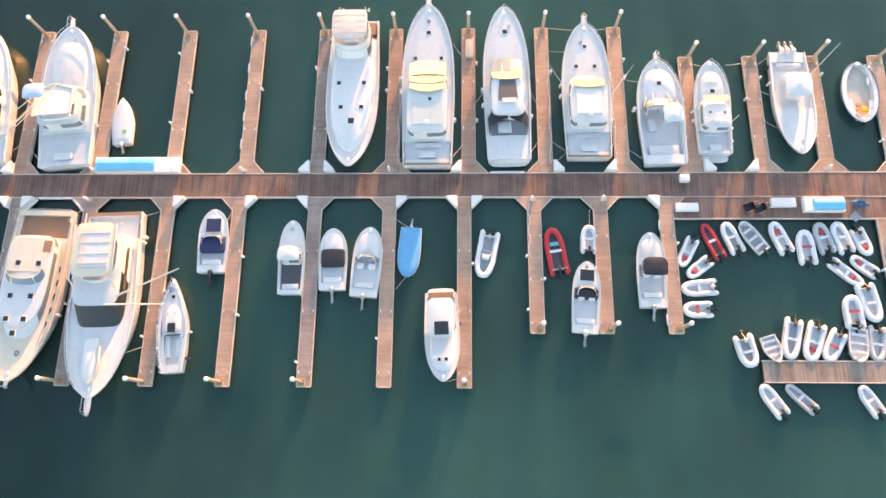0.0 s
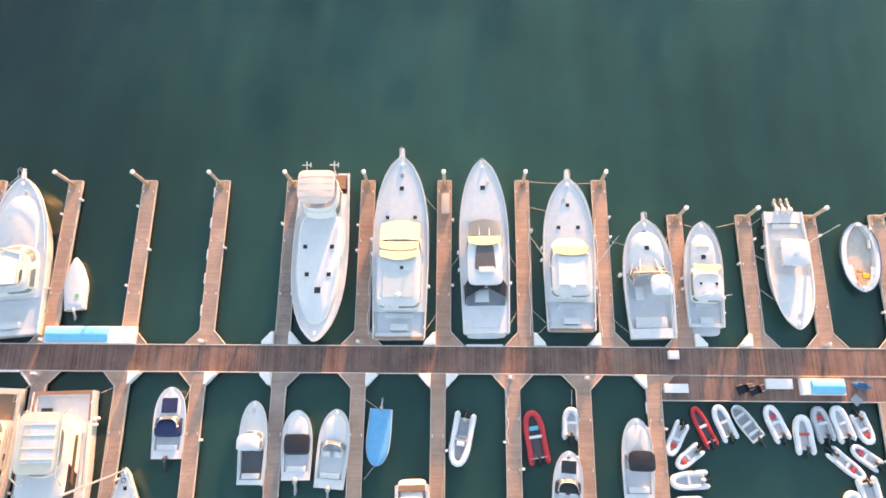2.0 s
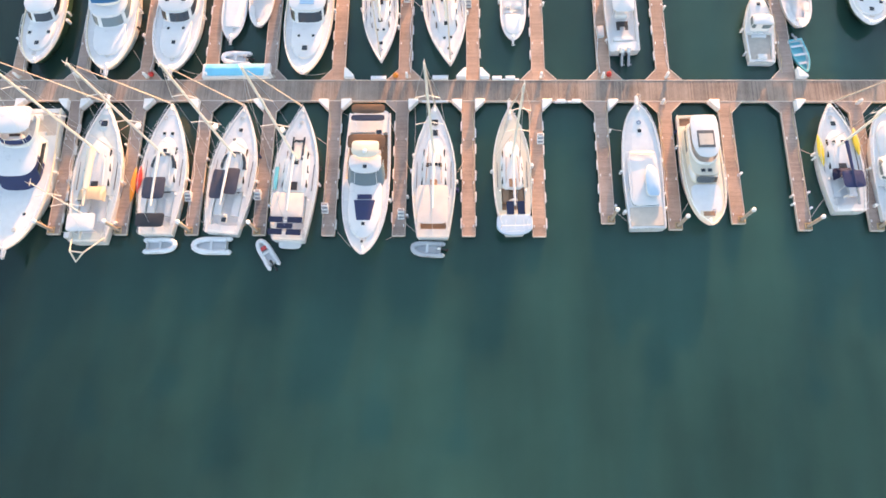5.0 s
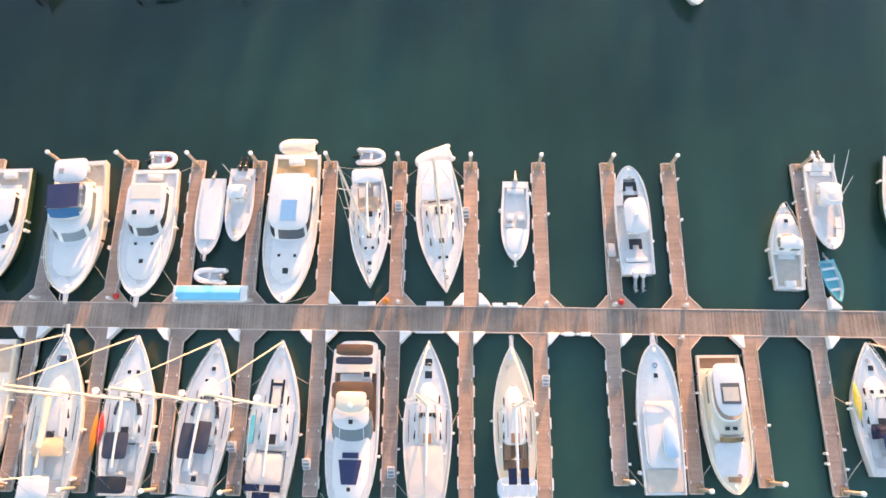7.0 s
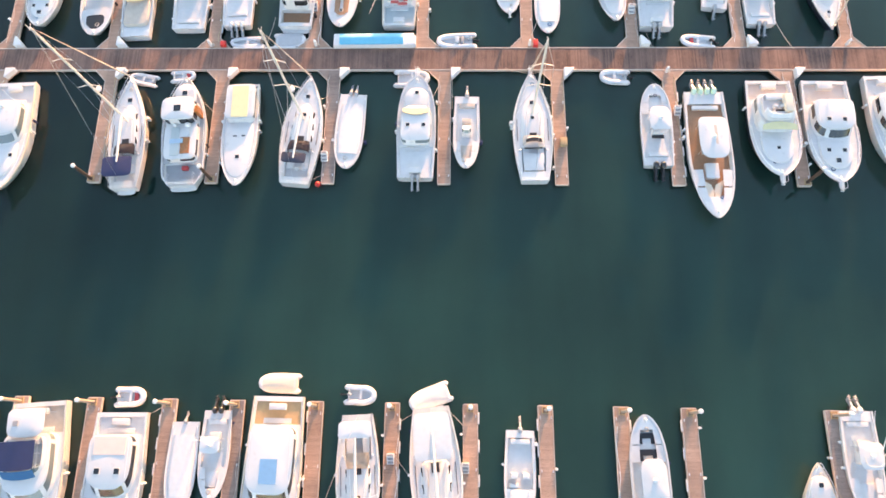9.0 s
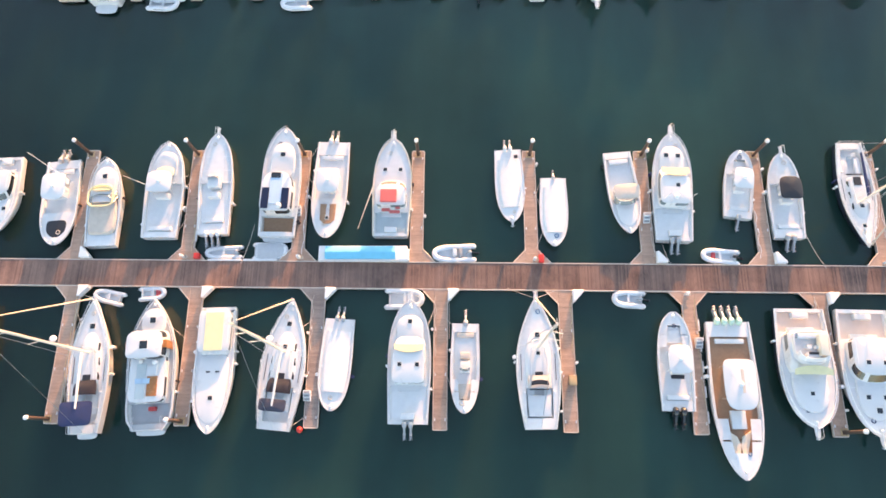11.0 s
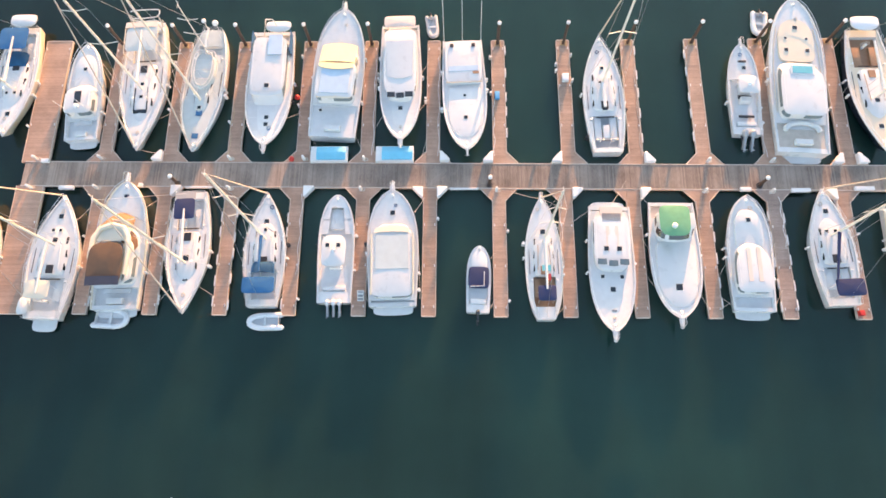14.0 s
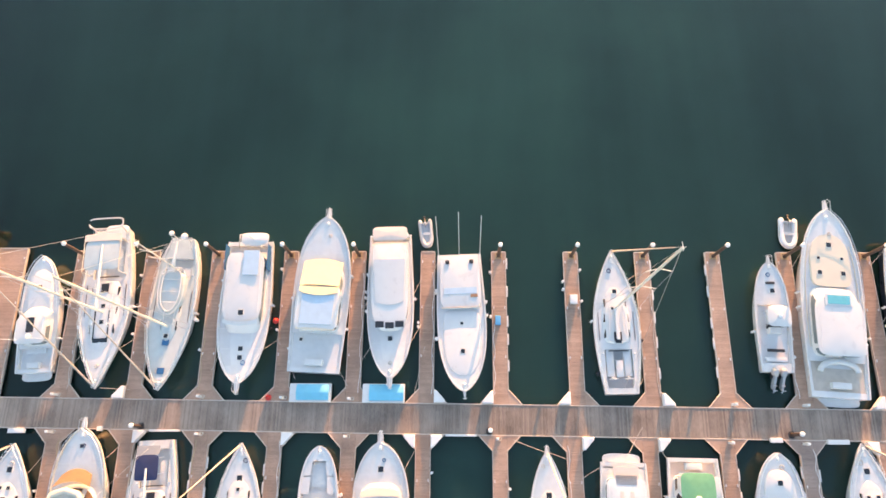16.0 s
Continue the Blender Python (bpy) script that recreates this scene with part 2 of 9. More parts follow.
# ---- mesh helpers ----
def part(name, bm, material, parent=None, label="", smooth=None):
    """Links a bmesh as one mesh object under a thing or a part."""
    bmesh.ops.recalc_face_normals(bm, faces=bm.faces)
    me = bpy.data.meshes.new(name)
    bm.to_mesh(me)
    bm.free()
    me.materials.append(material)
    if smooth:
        me.shade_smooth()
        me.set_sharp_from_angle(angle=radians(smooth))
    ob = new(name, me)
    ob.parent = parent
    if label:
        ob["label"] = label
    return ob


def thing(name, label, category, x=0, y=0, z=0, turn=0, group="", kind=""):
    ob = new(name)
    ob.matrix_basis = pose(x, y, z, 0, 0, turn)
    return tagged(ob, label, category, group, kind)


def add_box(bm, x0, x1, y0, y1, z0, z1, bevel=0.0, shrink=0.0):
    """A box; shrink draws its top in on all sides."""
    k = shrink
    v = [bm.verts.new(p) for p in ((x0, y0, z0), (x1, y0, z0), (x1, y1, z0), (x0, y1, z0),
                                   (x0 + k, y0 + k, z1), (x1 - k, y0 + k, z1), (x1 - k, y1 - k, z1), (x0 + k, y1 - k, z1))]
    f = [bm.faces.new([v[i] for i in q]) for q in ((3, 2, 1, 0), (4, 5, 6, 7), (0, 1, 5, 4), (1, 2, 6, 5), (2, 3, 7, 6), (3, 0, 4, 7))]
    if bevel:
        es = list({e for q in f for e in q.edges})
        bmesh.ops.bevel(bm, geom=es, offset=bevel, segments=2, affect="EDGES", profile=0.6)
    return bm


def box(*a, **k):
    return add_box(bmesh.new(), *a, **k)


def add_tube(bm, pts, r, n=6, r2=None, caps=True):
    """A round bar along points; r2 is its radius at the far end."""
    pts = [Vector(p) for p in pts]
    rings = []
    for i, p in enumerate(pts):
        d = (pts[min(i + 1, len(pts) - 1)] - pts[max(i - 1, 0)]).normalized()
        side = d.cross(Vector((0, 0, 1)) if abs(d.z) < 0.9 else Vector((0, 1, 0))).normalized()
        up = side.cross(d)
        q = r if r2 is None else r + (r2 - r) * i / (len(pts) - 1)
        rings.append([bm.verts.new(p + (side * math.cos(a) + up * math.sin(a)) * q) for a in (2 * math.pi * k / n for k in range(n))])
    for a, b in zip(rings, rings[1:]):
        for k in range(n):
            bm.faces.new((a[k], a[(k + 1) % n], b[(k + 1) % n], b[k]))
    if caps:
        bm.faces.new(rings[0])
        bm.faces.new(rings[-1])
    return bm


def tubes(paths, r, n=6):
    bm = bmesh.new()
    for p in paths:
        add_tube(bm, p, r, n)
    return bm


def oval(hw, y0, y1, front=2.6, back=6.0, n=28):
    """A plan outline: rounded in front (+y), squarer behind."""
    c, h, out = (y0 + y1) / 2, (y1 - y0) / 2, []
    for i in range(n):
        a = 2 * math.pi * i / n
        k = front if math.sin(a) > 0 else back
        out.append((hw * math.copysign(abs(math.cos(a)) ** (2 / k), math.cos(a)), c + h * math.copysign(abs(math.sin(a)) ** (2 / k), math.sin(a))))
    return out


def loft(bm, levels, top=True, bottom=False, skip=None):
    """levels: (z, outline) from below; the outlines have equal counts."""
    rings = [[bm.verts.new((x, y, z)) for x, y in o] for z, o in levels]
    n = len(rings[0])
    for j, (a, b) in enumerate(zip(rings, rings[1:])):
        for k in range(n):
            if not (skip and skip(j, k)):
                bm.faces.new((a[k], a[(k + 1) % n], b[(k + 1) % n], b[k]))
    if top:
        c = bm.verts.new((0, sum(p[1] for p in levels[-1][1]) / n, levels[-1][0] + (0.04 if top is True else top)))
        for k in range(n):
            bm.faces.new((rings[-1][k], rings[-1][(k + 1) % n], c))
    if bottom:
        bm.faces.new(rings[0])
    return bm


def slab(hw, y0, y1, z, thick, front=3.0, back=6.0, camber=0.06, n=28):
    o, i = oval(hw, y0, y1, front, back, n), oval(hw * 0.93, y0 + 0.06 * (y1 - y0) / 2, y1 - 0.06 * (y1 - y0) / 2, front, back, n)
    return loft(bmesh.new(), [(z, i), (z + thick * 0.4, o), (z + thick * 0.7, o), (z + thick, i)], top=camber, bottom=True)


# ---- boats ----
def plan_width(kind, s):
    """The share of the half beam at s, from the stern (0) to the bow (1)."""
    if kind == "sail":
        return 0.70 + 0.30 * math.sin(min(s / 0.45, 1) * math.pi / 2) if s < 0.45 else max(1 - ((s - 0.45) / 0.55) ** 2.0, 0.012)
    if kind == "double":
        u = abs(s - 0.47) / 0.53
        return max((1 - min(u, 1) ** (2.6 if s < 0.47 else 2.1)) ** (0.55 if s < 0.47 else 0.85), 0.03)
    if kind == "round":
        return max(1 - abs(2 * s - 1) ** 2.3, 0.02) ** 0.55
    if kind == "trawler":
        if s < 0.12:
            return 0.62 + 0.33 * math.sin(s / 0.12 * math.pi / 2)
        return 0.95 + 0.05 * min((s - 0.12) / 0.3, 1) if s < 0.5 else max(1 - ((s - 0.5) / 0.5) ** 2.2, 0.015) ** 0.9
    if kind == "blunt":
        return 0.92 + 0.08 * min(s / 0.4, 1) if s < 0.5 else max((1 - ((s - 0.5) / 0.5) ** 2.7), 0.01) ** 0.55
    if kind == "slim":
        return 0.86 + 0.14 * min(s / 0.4, 1) if s < 0.4 else max((1 - ((s - 0.4) / 0.6) ** 2.2), 0.012) ** 0.9
    return 0.90 + 0.10 * min(s / 0.4, 1) if s < 0.45 else max((1 - ((s - 0.45) / 0.55) ** 2.85), 0.012) ** 0.64


MOORED = []


class Boat:
    def __init__(self, name, label, category, place, kind="power", bow=None, stern=None, hull=None, deck=None, trim=None, wells=(), group=""):
        x, y, turn, self.L, self.B = place
        self.kind, L = kind, self.L
        self.bow = bow or (0.55 + 0.085 * L)
        self.stern = stern or (0.40 + 0.055 * L)
        self.root = thing(name, label, category, x, y, 0, turn, group)
        MOORED.append(self)
        self.panel_mat = TREAD if deck in (None, NONSKID) else deck
        self.build(hull or GEL, deck or NONSKID, trim or GEL, wells)

    def y(self, s):
        return (s - 0.5) * self.L

    def w(self, s):
        return plan_width(self.kind, s) * self.B / 2

    def z(self, s):
        return self.stern + (self.bow - self.stern) * max(s, 0) ** 1.7

    def add(self, name, bm, material, label="", smooth=None, parent=None):
        return part(name, bm, material, parent or self.root, label, smooth)

    def build(self, hull, deck, trim, wells):
        base = [i / 13 for i in range(12)] + [0.9, 0.94, 0.97, 0.99, 1.0]
        bm, rings = bmesh.new(), []
        for s in base:
            w, y, z, u = self.w(s), self.y(s), self.z(s), max((s - 0.45) / 0.55, 0)
            rake, cf = 0.10 * self.B * u * u * 2.2, 0.93 - 0.50 * u * u
            row = [(w, y, z), (w * (0.5 + cf / 2), y - rake * 0.45, z * 0.5), (w * cf, y - rake, 0.10), (0, y - rake * 1.4, -0.35)]
            rings.append([bm.verts.new(p) for p in row + [(-px, py, pz) for px, py, pz in row[2::-1]]])
        for a, b in zip(rings, rings[1:]):
            for k in range(6):
                bm.faces.new((a[k], a[k + 1], b[k + 1], b[k]))
        bm.faces.new(rings[0])
        self.add("hull", bm, hull, smooth=40)
        # the deck, left open over the wells
        cuts = sorted(set(base + [c for q in wells for c in q[:2]]))
        bm = bmesh.new()
        for s0, s1 in zip(cuts, cuts[1:]):
            mid = (s0 + s1) / 2
            hole = next((q for q in wells if q[0] <= mid <= q[1]), None)
            row = []
            for s in (s0, s1):
                w, y, z = self.w(s) - 0.01, self.y(s), self.z(s) - 0.015
                if hole:
                    c = self.inner(hole, s)
                    row.append([(-w, y, z), (-c, y, z + 0.02), (c, y, z + 0.02), (w, y, z)])
                else:
                    row.append([(-w, y, z), (-w * 0.4, y, z + 0.05), (w * 0.4, y, z + 0.05), (w, y, z)])
            a, b = [[bm.verts.new(p) for p in r] for r in row]
            for k in range(3):
                if not (hole and k == 1):
                    bm.faces.new((a[k], a[k + 1], b[k + 1], b[k]))
        bmesh.ops.remove_doubles(bm, verts=bm.verts, dist=0.002)
        self.add("deck", bm, deck, smooth=30)
        for q in wells:
            self.well(q)
        self.side_decks(max([q[1] for q in wells] + [0.3]))
        # the rubbing strake along the sheer
        bm, rows = bmesh.new(), []
        for s in base:
            w, y, z = self.w(s), self.y(s), self.z(s)
            lip, high = (0.13, 0.11) if self.L > 9 and self.kind != "double" else (0.05, 0.05)
            lip = min(lip, w * 0.5)
            rows.append([(w - lip, y, z - 0.01), (w - lip + 0.01, y, z + high), (w + 0.025, y, z + high - 0.005), (w + 0.035, y, z - 0.05), (w, y, z - 0.07)])
        for side in (1, -1):
            vs = [[bm.verts.new((side * px, py, pz)) for px, py, pz in r] for r in rows]
            for a, b in zip(vs, vs[1:]):
                for k in range(4):
                    bm.faces.new((a[k], a[k + 1], b[k + 1], b[k]))
        self.add("gunwale", bm, trim, smooth=50)

    def side_decks(self, s0):
        """Moulded non-slip panels along both side decks."""
        if self.L < 6.5 or self.kind == "double":
            return
        for sd in (1, -1):
            bm = bmesh.new()
            for a, e in ((s0 + 0.02, 0.62), (0.63, 0.76), (0.77, 0.88)):
                if e - a < 0.05:
                    continue
                rows = []
                for i in range(5):
                    s = a + (e - a) * i / 4
                    w, y, z = self.w(s), self.y(s), self.z(s)
                    x0, x1 = 0.46 * w, max(w - 0.2, 0.5 * w)
                    rows.append([bm.verts.new((sd * x, y, z - 0.006 + 0.05 * (w - x) / (0.6 * w))) for x in (x0, x1)])
                for p, q in zip(rows, rows[1:]):
                    bm.faces.new((p[0], p[1], q[1], q[0]))
            if bm.faces:
                self.add("nonskid_panel", bm, self.panel_mat, "non-slip deck panel")
            else:
                bm.free()

    def covering_boards(self, s0, s1, mat=TEAK, width=0.2):
        """Flat boards round the cockpit, along both sides and the transom."""
        for sd in (1, -1):
            bm, rows = bmesh.new(), []
            for i in range(5):
                s = s0 + (s1 - s0) * i / 4
                w, y, z = self.w(s), self.y(s), self.z(s) + 0.055
                rows.append([bm.verts.new((sd * px, y, pz)) for px, pz in ((w + 0.03, z - 0.05), (w + 0.03, z), (w - width, z), (w - width, z - 0.05))])
            for a, b in zip(rows, rows[1:]):
                for k in range(3):
                    bm.faces.new((a[k], a[k + 1], b[k + 1], b[k]))
            self.add("covering_board", bm, mat, "teak covering board")
        self.add("transom_board", box(-self.w(s0), self.w(s0), self.y(s0) - 0.02, self.y(s0) + width, self.z(s0), self.z(s0) + 0.06, 0.01), mat, "teak covering board")

    def inner(self, q, s):
        return max(min(self.w(s) - q[2], q[4] if len(q) > 4 and isinstance(q[4], float) else 99), 0.05)

    def well(self, q):
        """A cockpit: (stern end, bow end, side deck width, depth, greatest half width, sole material)."""
        s0, s1, _, depth = q[:4]
        mat = q[5] if len(q) > 5 else NONSKID
        n = 6
        bm, fl, walls = bmesh.new(), bmesh.new(), []
        floor = []
        zf = self.z(s0) - depth
        for i in range(n + 1):
            s = s0 + (s1 - s0) * i / n
            c, y, z = self.inner(q, s), self.y(s), self.z(s) + 0.005
            walls.append([bm.verts.new(p) for p in ((-c, y, z), (-c * 0.97, y, zf), (c * 0.97, y, zf), (c, y, z))])
            floor.append([fl.verts.new(p) for p in ((-c * 0.97, y, zf + 0.005), (c * 0.97, y, zf + 0.005))])
        for a, b in zip(walls, walls[1:]):
            bm.faces.new((a[0], a[1], b[1], b[0]))
            bm.faces.new((a[2], a[3], b[3], b[2]))
        bm.faces.new(walls[0])
        bm.faces.new(walls[-1])
        for a, b in zip(floor, floor[1:]):
            fl.faces.new((a[0], a[1], b[1], b[0]))
        self.add("cockpit_liner", bm, GEL)
        self.add("cockpit_sole", fl, mat)

    # -- upperworks --
    def house(self, s0, s1, hw, z0, h, rake=0.5, aft=0.1, glass=GLASS, body=GEL, name="cabin", band=(0.42, 0.86), front=2.6, pillars=5, tumble=0.04, roof=0.07, eave=0.07):
        """A cabin with a raked front, a band of windows with pillars between, and a cambered roof."""
        y0, y1 = self.y(s0), self.y(s1)

        def at(f):
            return (z0 + h * f, oval(hw * (1 - tumble * f), y0 + aft * f, y1 - rake * f ** 1.2, front, 7))
        lo, hi = at(band[0]), at(band[1])
        skip = lambda j, k: j == 1 and k % pillars != 0
        zt, o = at(1.0)
        c = (y0 + y1) / 2
        over = [(px * (1 + eave), py + (0.10 if py > c else -0.05)) for px, py in o]
        lid = [(px * 0.90, c + (py - c) * 0.93) for px, py in o]
        ob = self.add(name, loft(bmesh.new(), [at(0), lo, hi, (zt - 0.07, o), (zt - 0.06, over), (zt, over), (zt + 0.05, lid)], top=roof, skip=skip), body, smooth=28)
        n, runs, run = len(lo[1]), [], []
        for k in range(1, n + 1):
            if k % n and k % pillars:
                run.append(k)
            elif run:
                runs.append(run)
                run = []
        for run in runs:
            gl = bmesh.new()
            idx = run + [run[-1] + 1]
            a, c = [[gl.verts.new((q[1][k % n][0] * 0.992, q[1][k % n][1], q[0] + dz)) for k in idx] for q, dz in ((lo, -0.01), (hi, 0.01))]
            for k in range(len(run)):
                gl.faces.new((a[k], a[k + 1], c[k + 1], c[k]))
            ahead = sum(lo[1][k % n][1] for k in idx) / len(idx) > y0 + 0.72 * (y1 - y0)
            pane = glass if ahead or glass in (GLASS, CLEAR) else body if glass in (BLACK, NAVY) else CLEAR
            self.add("side_panel" if pane is body else "window", gl, pane, "", 30, ob)
        return z0 + h + 0.05

    def trunk(self, s0, s1, hw, h, z0=None, front=2.2, mat=None, name="coachroof"):
        """A low cabin trunk on the foredeck."""
        y0, y1 = self.y(s0), self.y(s1)
        z = self.z(s0) if z0 is None else z0
        rise = self.z(s1) - self.z(s0) if z0 is None else 0
        bm = loft(bmesh.new(), [(z - 0.1, oval(hw, y0, y1, front, 6)), (z + h * 0.75, oval(hw * 0.93, y0 + 0.05, y1 - 0.12, front, 6)), (z + h, oval(hw * 0.85, y0 + 0.12, y1 - 0.3, front, 6))], top=0.03)
        for v in bm.verts:
            v.co.z += rise * (v.co.y - y0) / max(y1 - y0, 0.1)
        return self.add(name, bm, mat or GEL, smooth=30)

    def screen(self, s, hw, z0, h, rake=0.6, depth=1.2, glass=CLEAR, frame=True):
        """A wrap-round windscreen with its rail."""
        y1 = self.y(s)
        lo, hi = oval(hw, y1 - 2 * depth, y1, 2.4, 4, 32), oval(hw * 0.9, y1 - 2 * depth - rake * 0.6, y1 - rake, 2.4, 4, 32)
        bm = bmesh.new()
        a = [bm.verts.new((px, py, z0)) for px, py in lo[0:17]]
        b = [bm.verts.new((px, py, z0 + h)) for px, py in hi[0:17]]
        for k in range(16):
            bm.faces.new((a[k], a[k + 1], b[k + 1], b[k]))
        ob = self.add("windscreen", bm, glass, "curved windscreen", 40)
        if frame:
            paths = [[(px, py, z0 + h) for px, py in hi[0:17]]] + [[(*lo[k], z0), (*hi[k], z0 + h)] for k in (0, 5, 11, 16)]
            self.add("windscreen_frame", tubes(paths, 0.025, 5), STEEL, "", 60, ob)

    def slope(self, name, s0, z0, hw0, s1, z1, hw1, mat, arc0=0.2, arc1=0.0, label="", thick=0.05):
        """A screen, cover or brow that rises from its forward edge to its aft edge, both edges arched in plan."""
        bm, rows = bmesh.new(), []
        for i in range(5):
            f = i / 4
            hw, y, z, arc = hw0 + (hw1 - hw0) * f, self.y(s0 + (s1 - s0) * f), z0 + (z1 - z0) * f, arc0 + (arc1 - arc0) * f
            rows.append([bm.verts.new((hw * u, y + arc * (1 - u * u), z + 0.05 * (1 - u * u))) for u in (k / 5 - 1 for k in range(11))])
        for a, b in zip(rows, rows[1:]):
            for k in range(10):
                bm.faces.new((a[k], a[k + 1], b[k + 1], b[k]))
        ext = bmesh.ops.extrude_face_region(bm, geom=bm.faces[:])
        bmesh.ops.translate(bm, verts=[v for v in ext["geom"] if isinstance(v, bmesh.types.BMVert)], vec=(0, 0, -thick))
        bmesh.ops.recalc_face_normals(bm, faces=bm.faces)
        return self.add(name, bm, mat, label, 35)

    def fittings(self):
        """Cleats at bow and stern, a windlass and a coiled line on the foredeck."""
        for s in (0.06,):
            for sd in (1, -1):
                x, y, z = sd * (self.w(s) - 0.14), self.y(s), self.z(s) + 0.09
                self.add("cleat", tubes([[(x, y - 0.16, z + 0.06), (x, y + 0.16, z + 0.06)], [(x, y - 0.05, z - 0.05), (x, y - 0.05, z + 0.06)], [(x, y + 0.05, z - 0.05), (x, y + 0.05, z + 0.06)]], 0.03, 4), STEEL, "", 60)
        y, z = self.y(0.955), self.z(0.955)
        self.add("windlass", loft(bmesh.new(), [(z + k, oval(q, y - q * 1.5, y + q * 1.5, 2, 4, 12)) for k, q in ((0, 0.13), (0.16, 0.13), (0.22, 0.08))]), STEEL, "steel anchor windlass", 50)
        rnd = random.Random(int(self.L * 1000 + self.B * 77))
        if self.L > 8:
            for sd in rnd.choice(((1, -1), (1,), (-1,), (1, -1))):
                s = rnd.choice((0.14, 0.36, 0.54, 0.62))
                r = rnd.choice((0.12, 0.14, 0.19))
                x, y, z = sd * (self.w(s) + r), self.y(s), self.z(s)
                self.add("fender", tubes([[(x, y, z - 0.8), (x, y, z - 0.7), (x, y, z - 0.22), (x, y, z - 0.12)], [(x, y, z - 0.12), (sd * (self.w(s) - 0.05), y, z + 0.12)]][:1], r, 8), rnd.choice((CAP, CAP, CAP, NAVY, BLACK)), "hanging fender", 60)
        s, x = rnd.uniform(0.84, 0.90), rnd.uniform(-0.25, 0.25) * self.B / 2
        r0 = rnd.uniform(0.16, 0.24)
        coil = [(x + (r0 - 0.02 * (k // 8)) * math.cos(k * 0.785), self.y(s) + (r0 - 0.02 * (k // 8)) * math.sin(k * 0.785), self.z(s) + 0.075 + 0.012 * (k // 8)) for k in range(20)]
        self.add("coiled_line", tubes([coil], 0.025, 4), rnd.choice((ROPE, ROPE, NAVY, BLUE, BEIGE)), "coiled mooring line", 60)

    def tub(self, s0, s1, hw, z, h=0.5, floor=NONSKID, name="flybridge", front=2.6, seats=True):
        """An open flybridge: a thick coaming round a floor, with a console and seats."""
        y0, y1 = self.y(s0), self.y(s1)
        o, i = oval(hw, y0, y1, front, 6), oval(hw - 0.12, y0 + 0.12, y1 - 0.14, front, 6)
        o2 = oval(hw * 0.97, y0, y1 - 0.2, front, 6)
        ob = self.add(name, loft(bmesh.new(), [(z - 0.02, o), (z + h, o2), (z + h, i), (z + 0.08, i)], top=False), GEL, smooth=35)
        fl = bmesh.new()
        fl.faces.new([fl.verts.new((px * 1.01, py, z + 0.09)) for px, py in i])
        self.add("flybridge_sole", fl, floor, "", None, ob)
        if seats:
            L = y1 - y0
            self.add("console", box(-hw * 0.4, hw * 0.4, y1 - 0.36 * L, y1 - 0.2 * L, z + 0.09, z + h + 0.2, 0.05), GEL, "white helm console", 40, ob)
            self.add("helm_dash", box(-hw * 0.3, hw * 0.3, y1 - 0.37 * L, y1 - 0.30 * L, z + h + 0.2, z + h + 0.24), BLACK, "black instrument panel", None, ob)
            for sx in (-0.35, 0.12):
                self.add("helm_seat", box(hw * sx, hw * (sx + 0.25), y1 - 0.58 * L, y1 - 0.47 * L, z + 0.09, z + 0.65, 0.05), WCANVAS, "white helm seat", 40, ob)
            self.add("bench", box(-hw * 0.75, hw * 0.75, y0 + 0.18, y0 + 0.18 + 0.16 * L, z + 0.09, z + 0.5, 0.05), WCANVAS, "white cushioned bench", 40, ob)
        return z + h

    def top(self, s0, s1, hw, z, mat=GEL, thick=0.12, foot=None, name="hardtop", x=0.0, legs=True, front=3.5, camber=0.07):
        """A hard or canvas top on bent legs."""
        y0, y1 = self.y(s0), self.y(s1)
        bm = slab(hw, y0, y1, z, thick, front, 6, camber)
        bmesh.ops.translate(bm, verts=bm.verts, vec=(x, 0, 0))
        ob = self.add(name, bm, mat, "", 35)
        if legs and foot is not None:
            for sx in (-1, 1):
                for yy in (y0 + 0.15 * (y1 - y0), y1 - 0.22 * (y1 - y0)):
                    self.add("leg", tubes([[(x + sx * hw * 0.85, yy, z + 0.03), (x + sx * hw * 0.8, yy - 0.1, foot)]], 0.03, 5), STEEL, "", 60, ob)
        return ob

    def panel(self, name, sx, s, wx, wy, z, mat, label="", thick=0.03, bevel=0.012, lift=0.0):
        """A hatch, cushion, panel or locker lid lying on the boat; sx in half beams."""
        x, y = sx * self.B / 2, self.y(s)
        return self.add(name, box(x - wx / 2, x + wx / 2, y - wy / 2, y + wy / 2, z - 0.05, z + thick, bevel), mat, label)

    def hatch(self, sx, s, size=0.5, z=None, mat=None):
        zz = (self.z(s) + 0.035) if z is None else z
        x, y = sx * self.B / 2, self.y(s)
        ob = self.add("deck_hatch", box(x - size / 2 - 0.05, x + size / 2 + 0.05, y - size / 2 - 0.05, y + size / 2 + 0.05, zz - 0.08, zz + 0.02, 0.01), ALLOY, "dark framed deck hatch")
        self.add("hatch_lens", box(x - size / 2, x + size / 2, y - size / 2, y + size / 2, zz, zz + 0.035, 0.01), mat or GLASS, "smoked hatch lens", None, ob)

    def rail(self, s0=0.55, h=0.55, r=0.03, inset=0.08, close=True):
        """Bow rail with its stanchions."""
        S = [s0 + (1 - s0) * i / 9 for i in range(10)]
        rows = {sd: [(sd * max(self.w(s) - inset, 0.06), self.y(s) - (0.06 if s > 0.99 else 0), self.z(s) + h * (0.7 + 0.3 * i / 9)) for i, s in enumerate(S)] for sd in (1, -1)}
        paths = [rows[1] + rows[-1][::-1]] if close else [rows[1], rows[-1]]
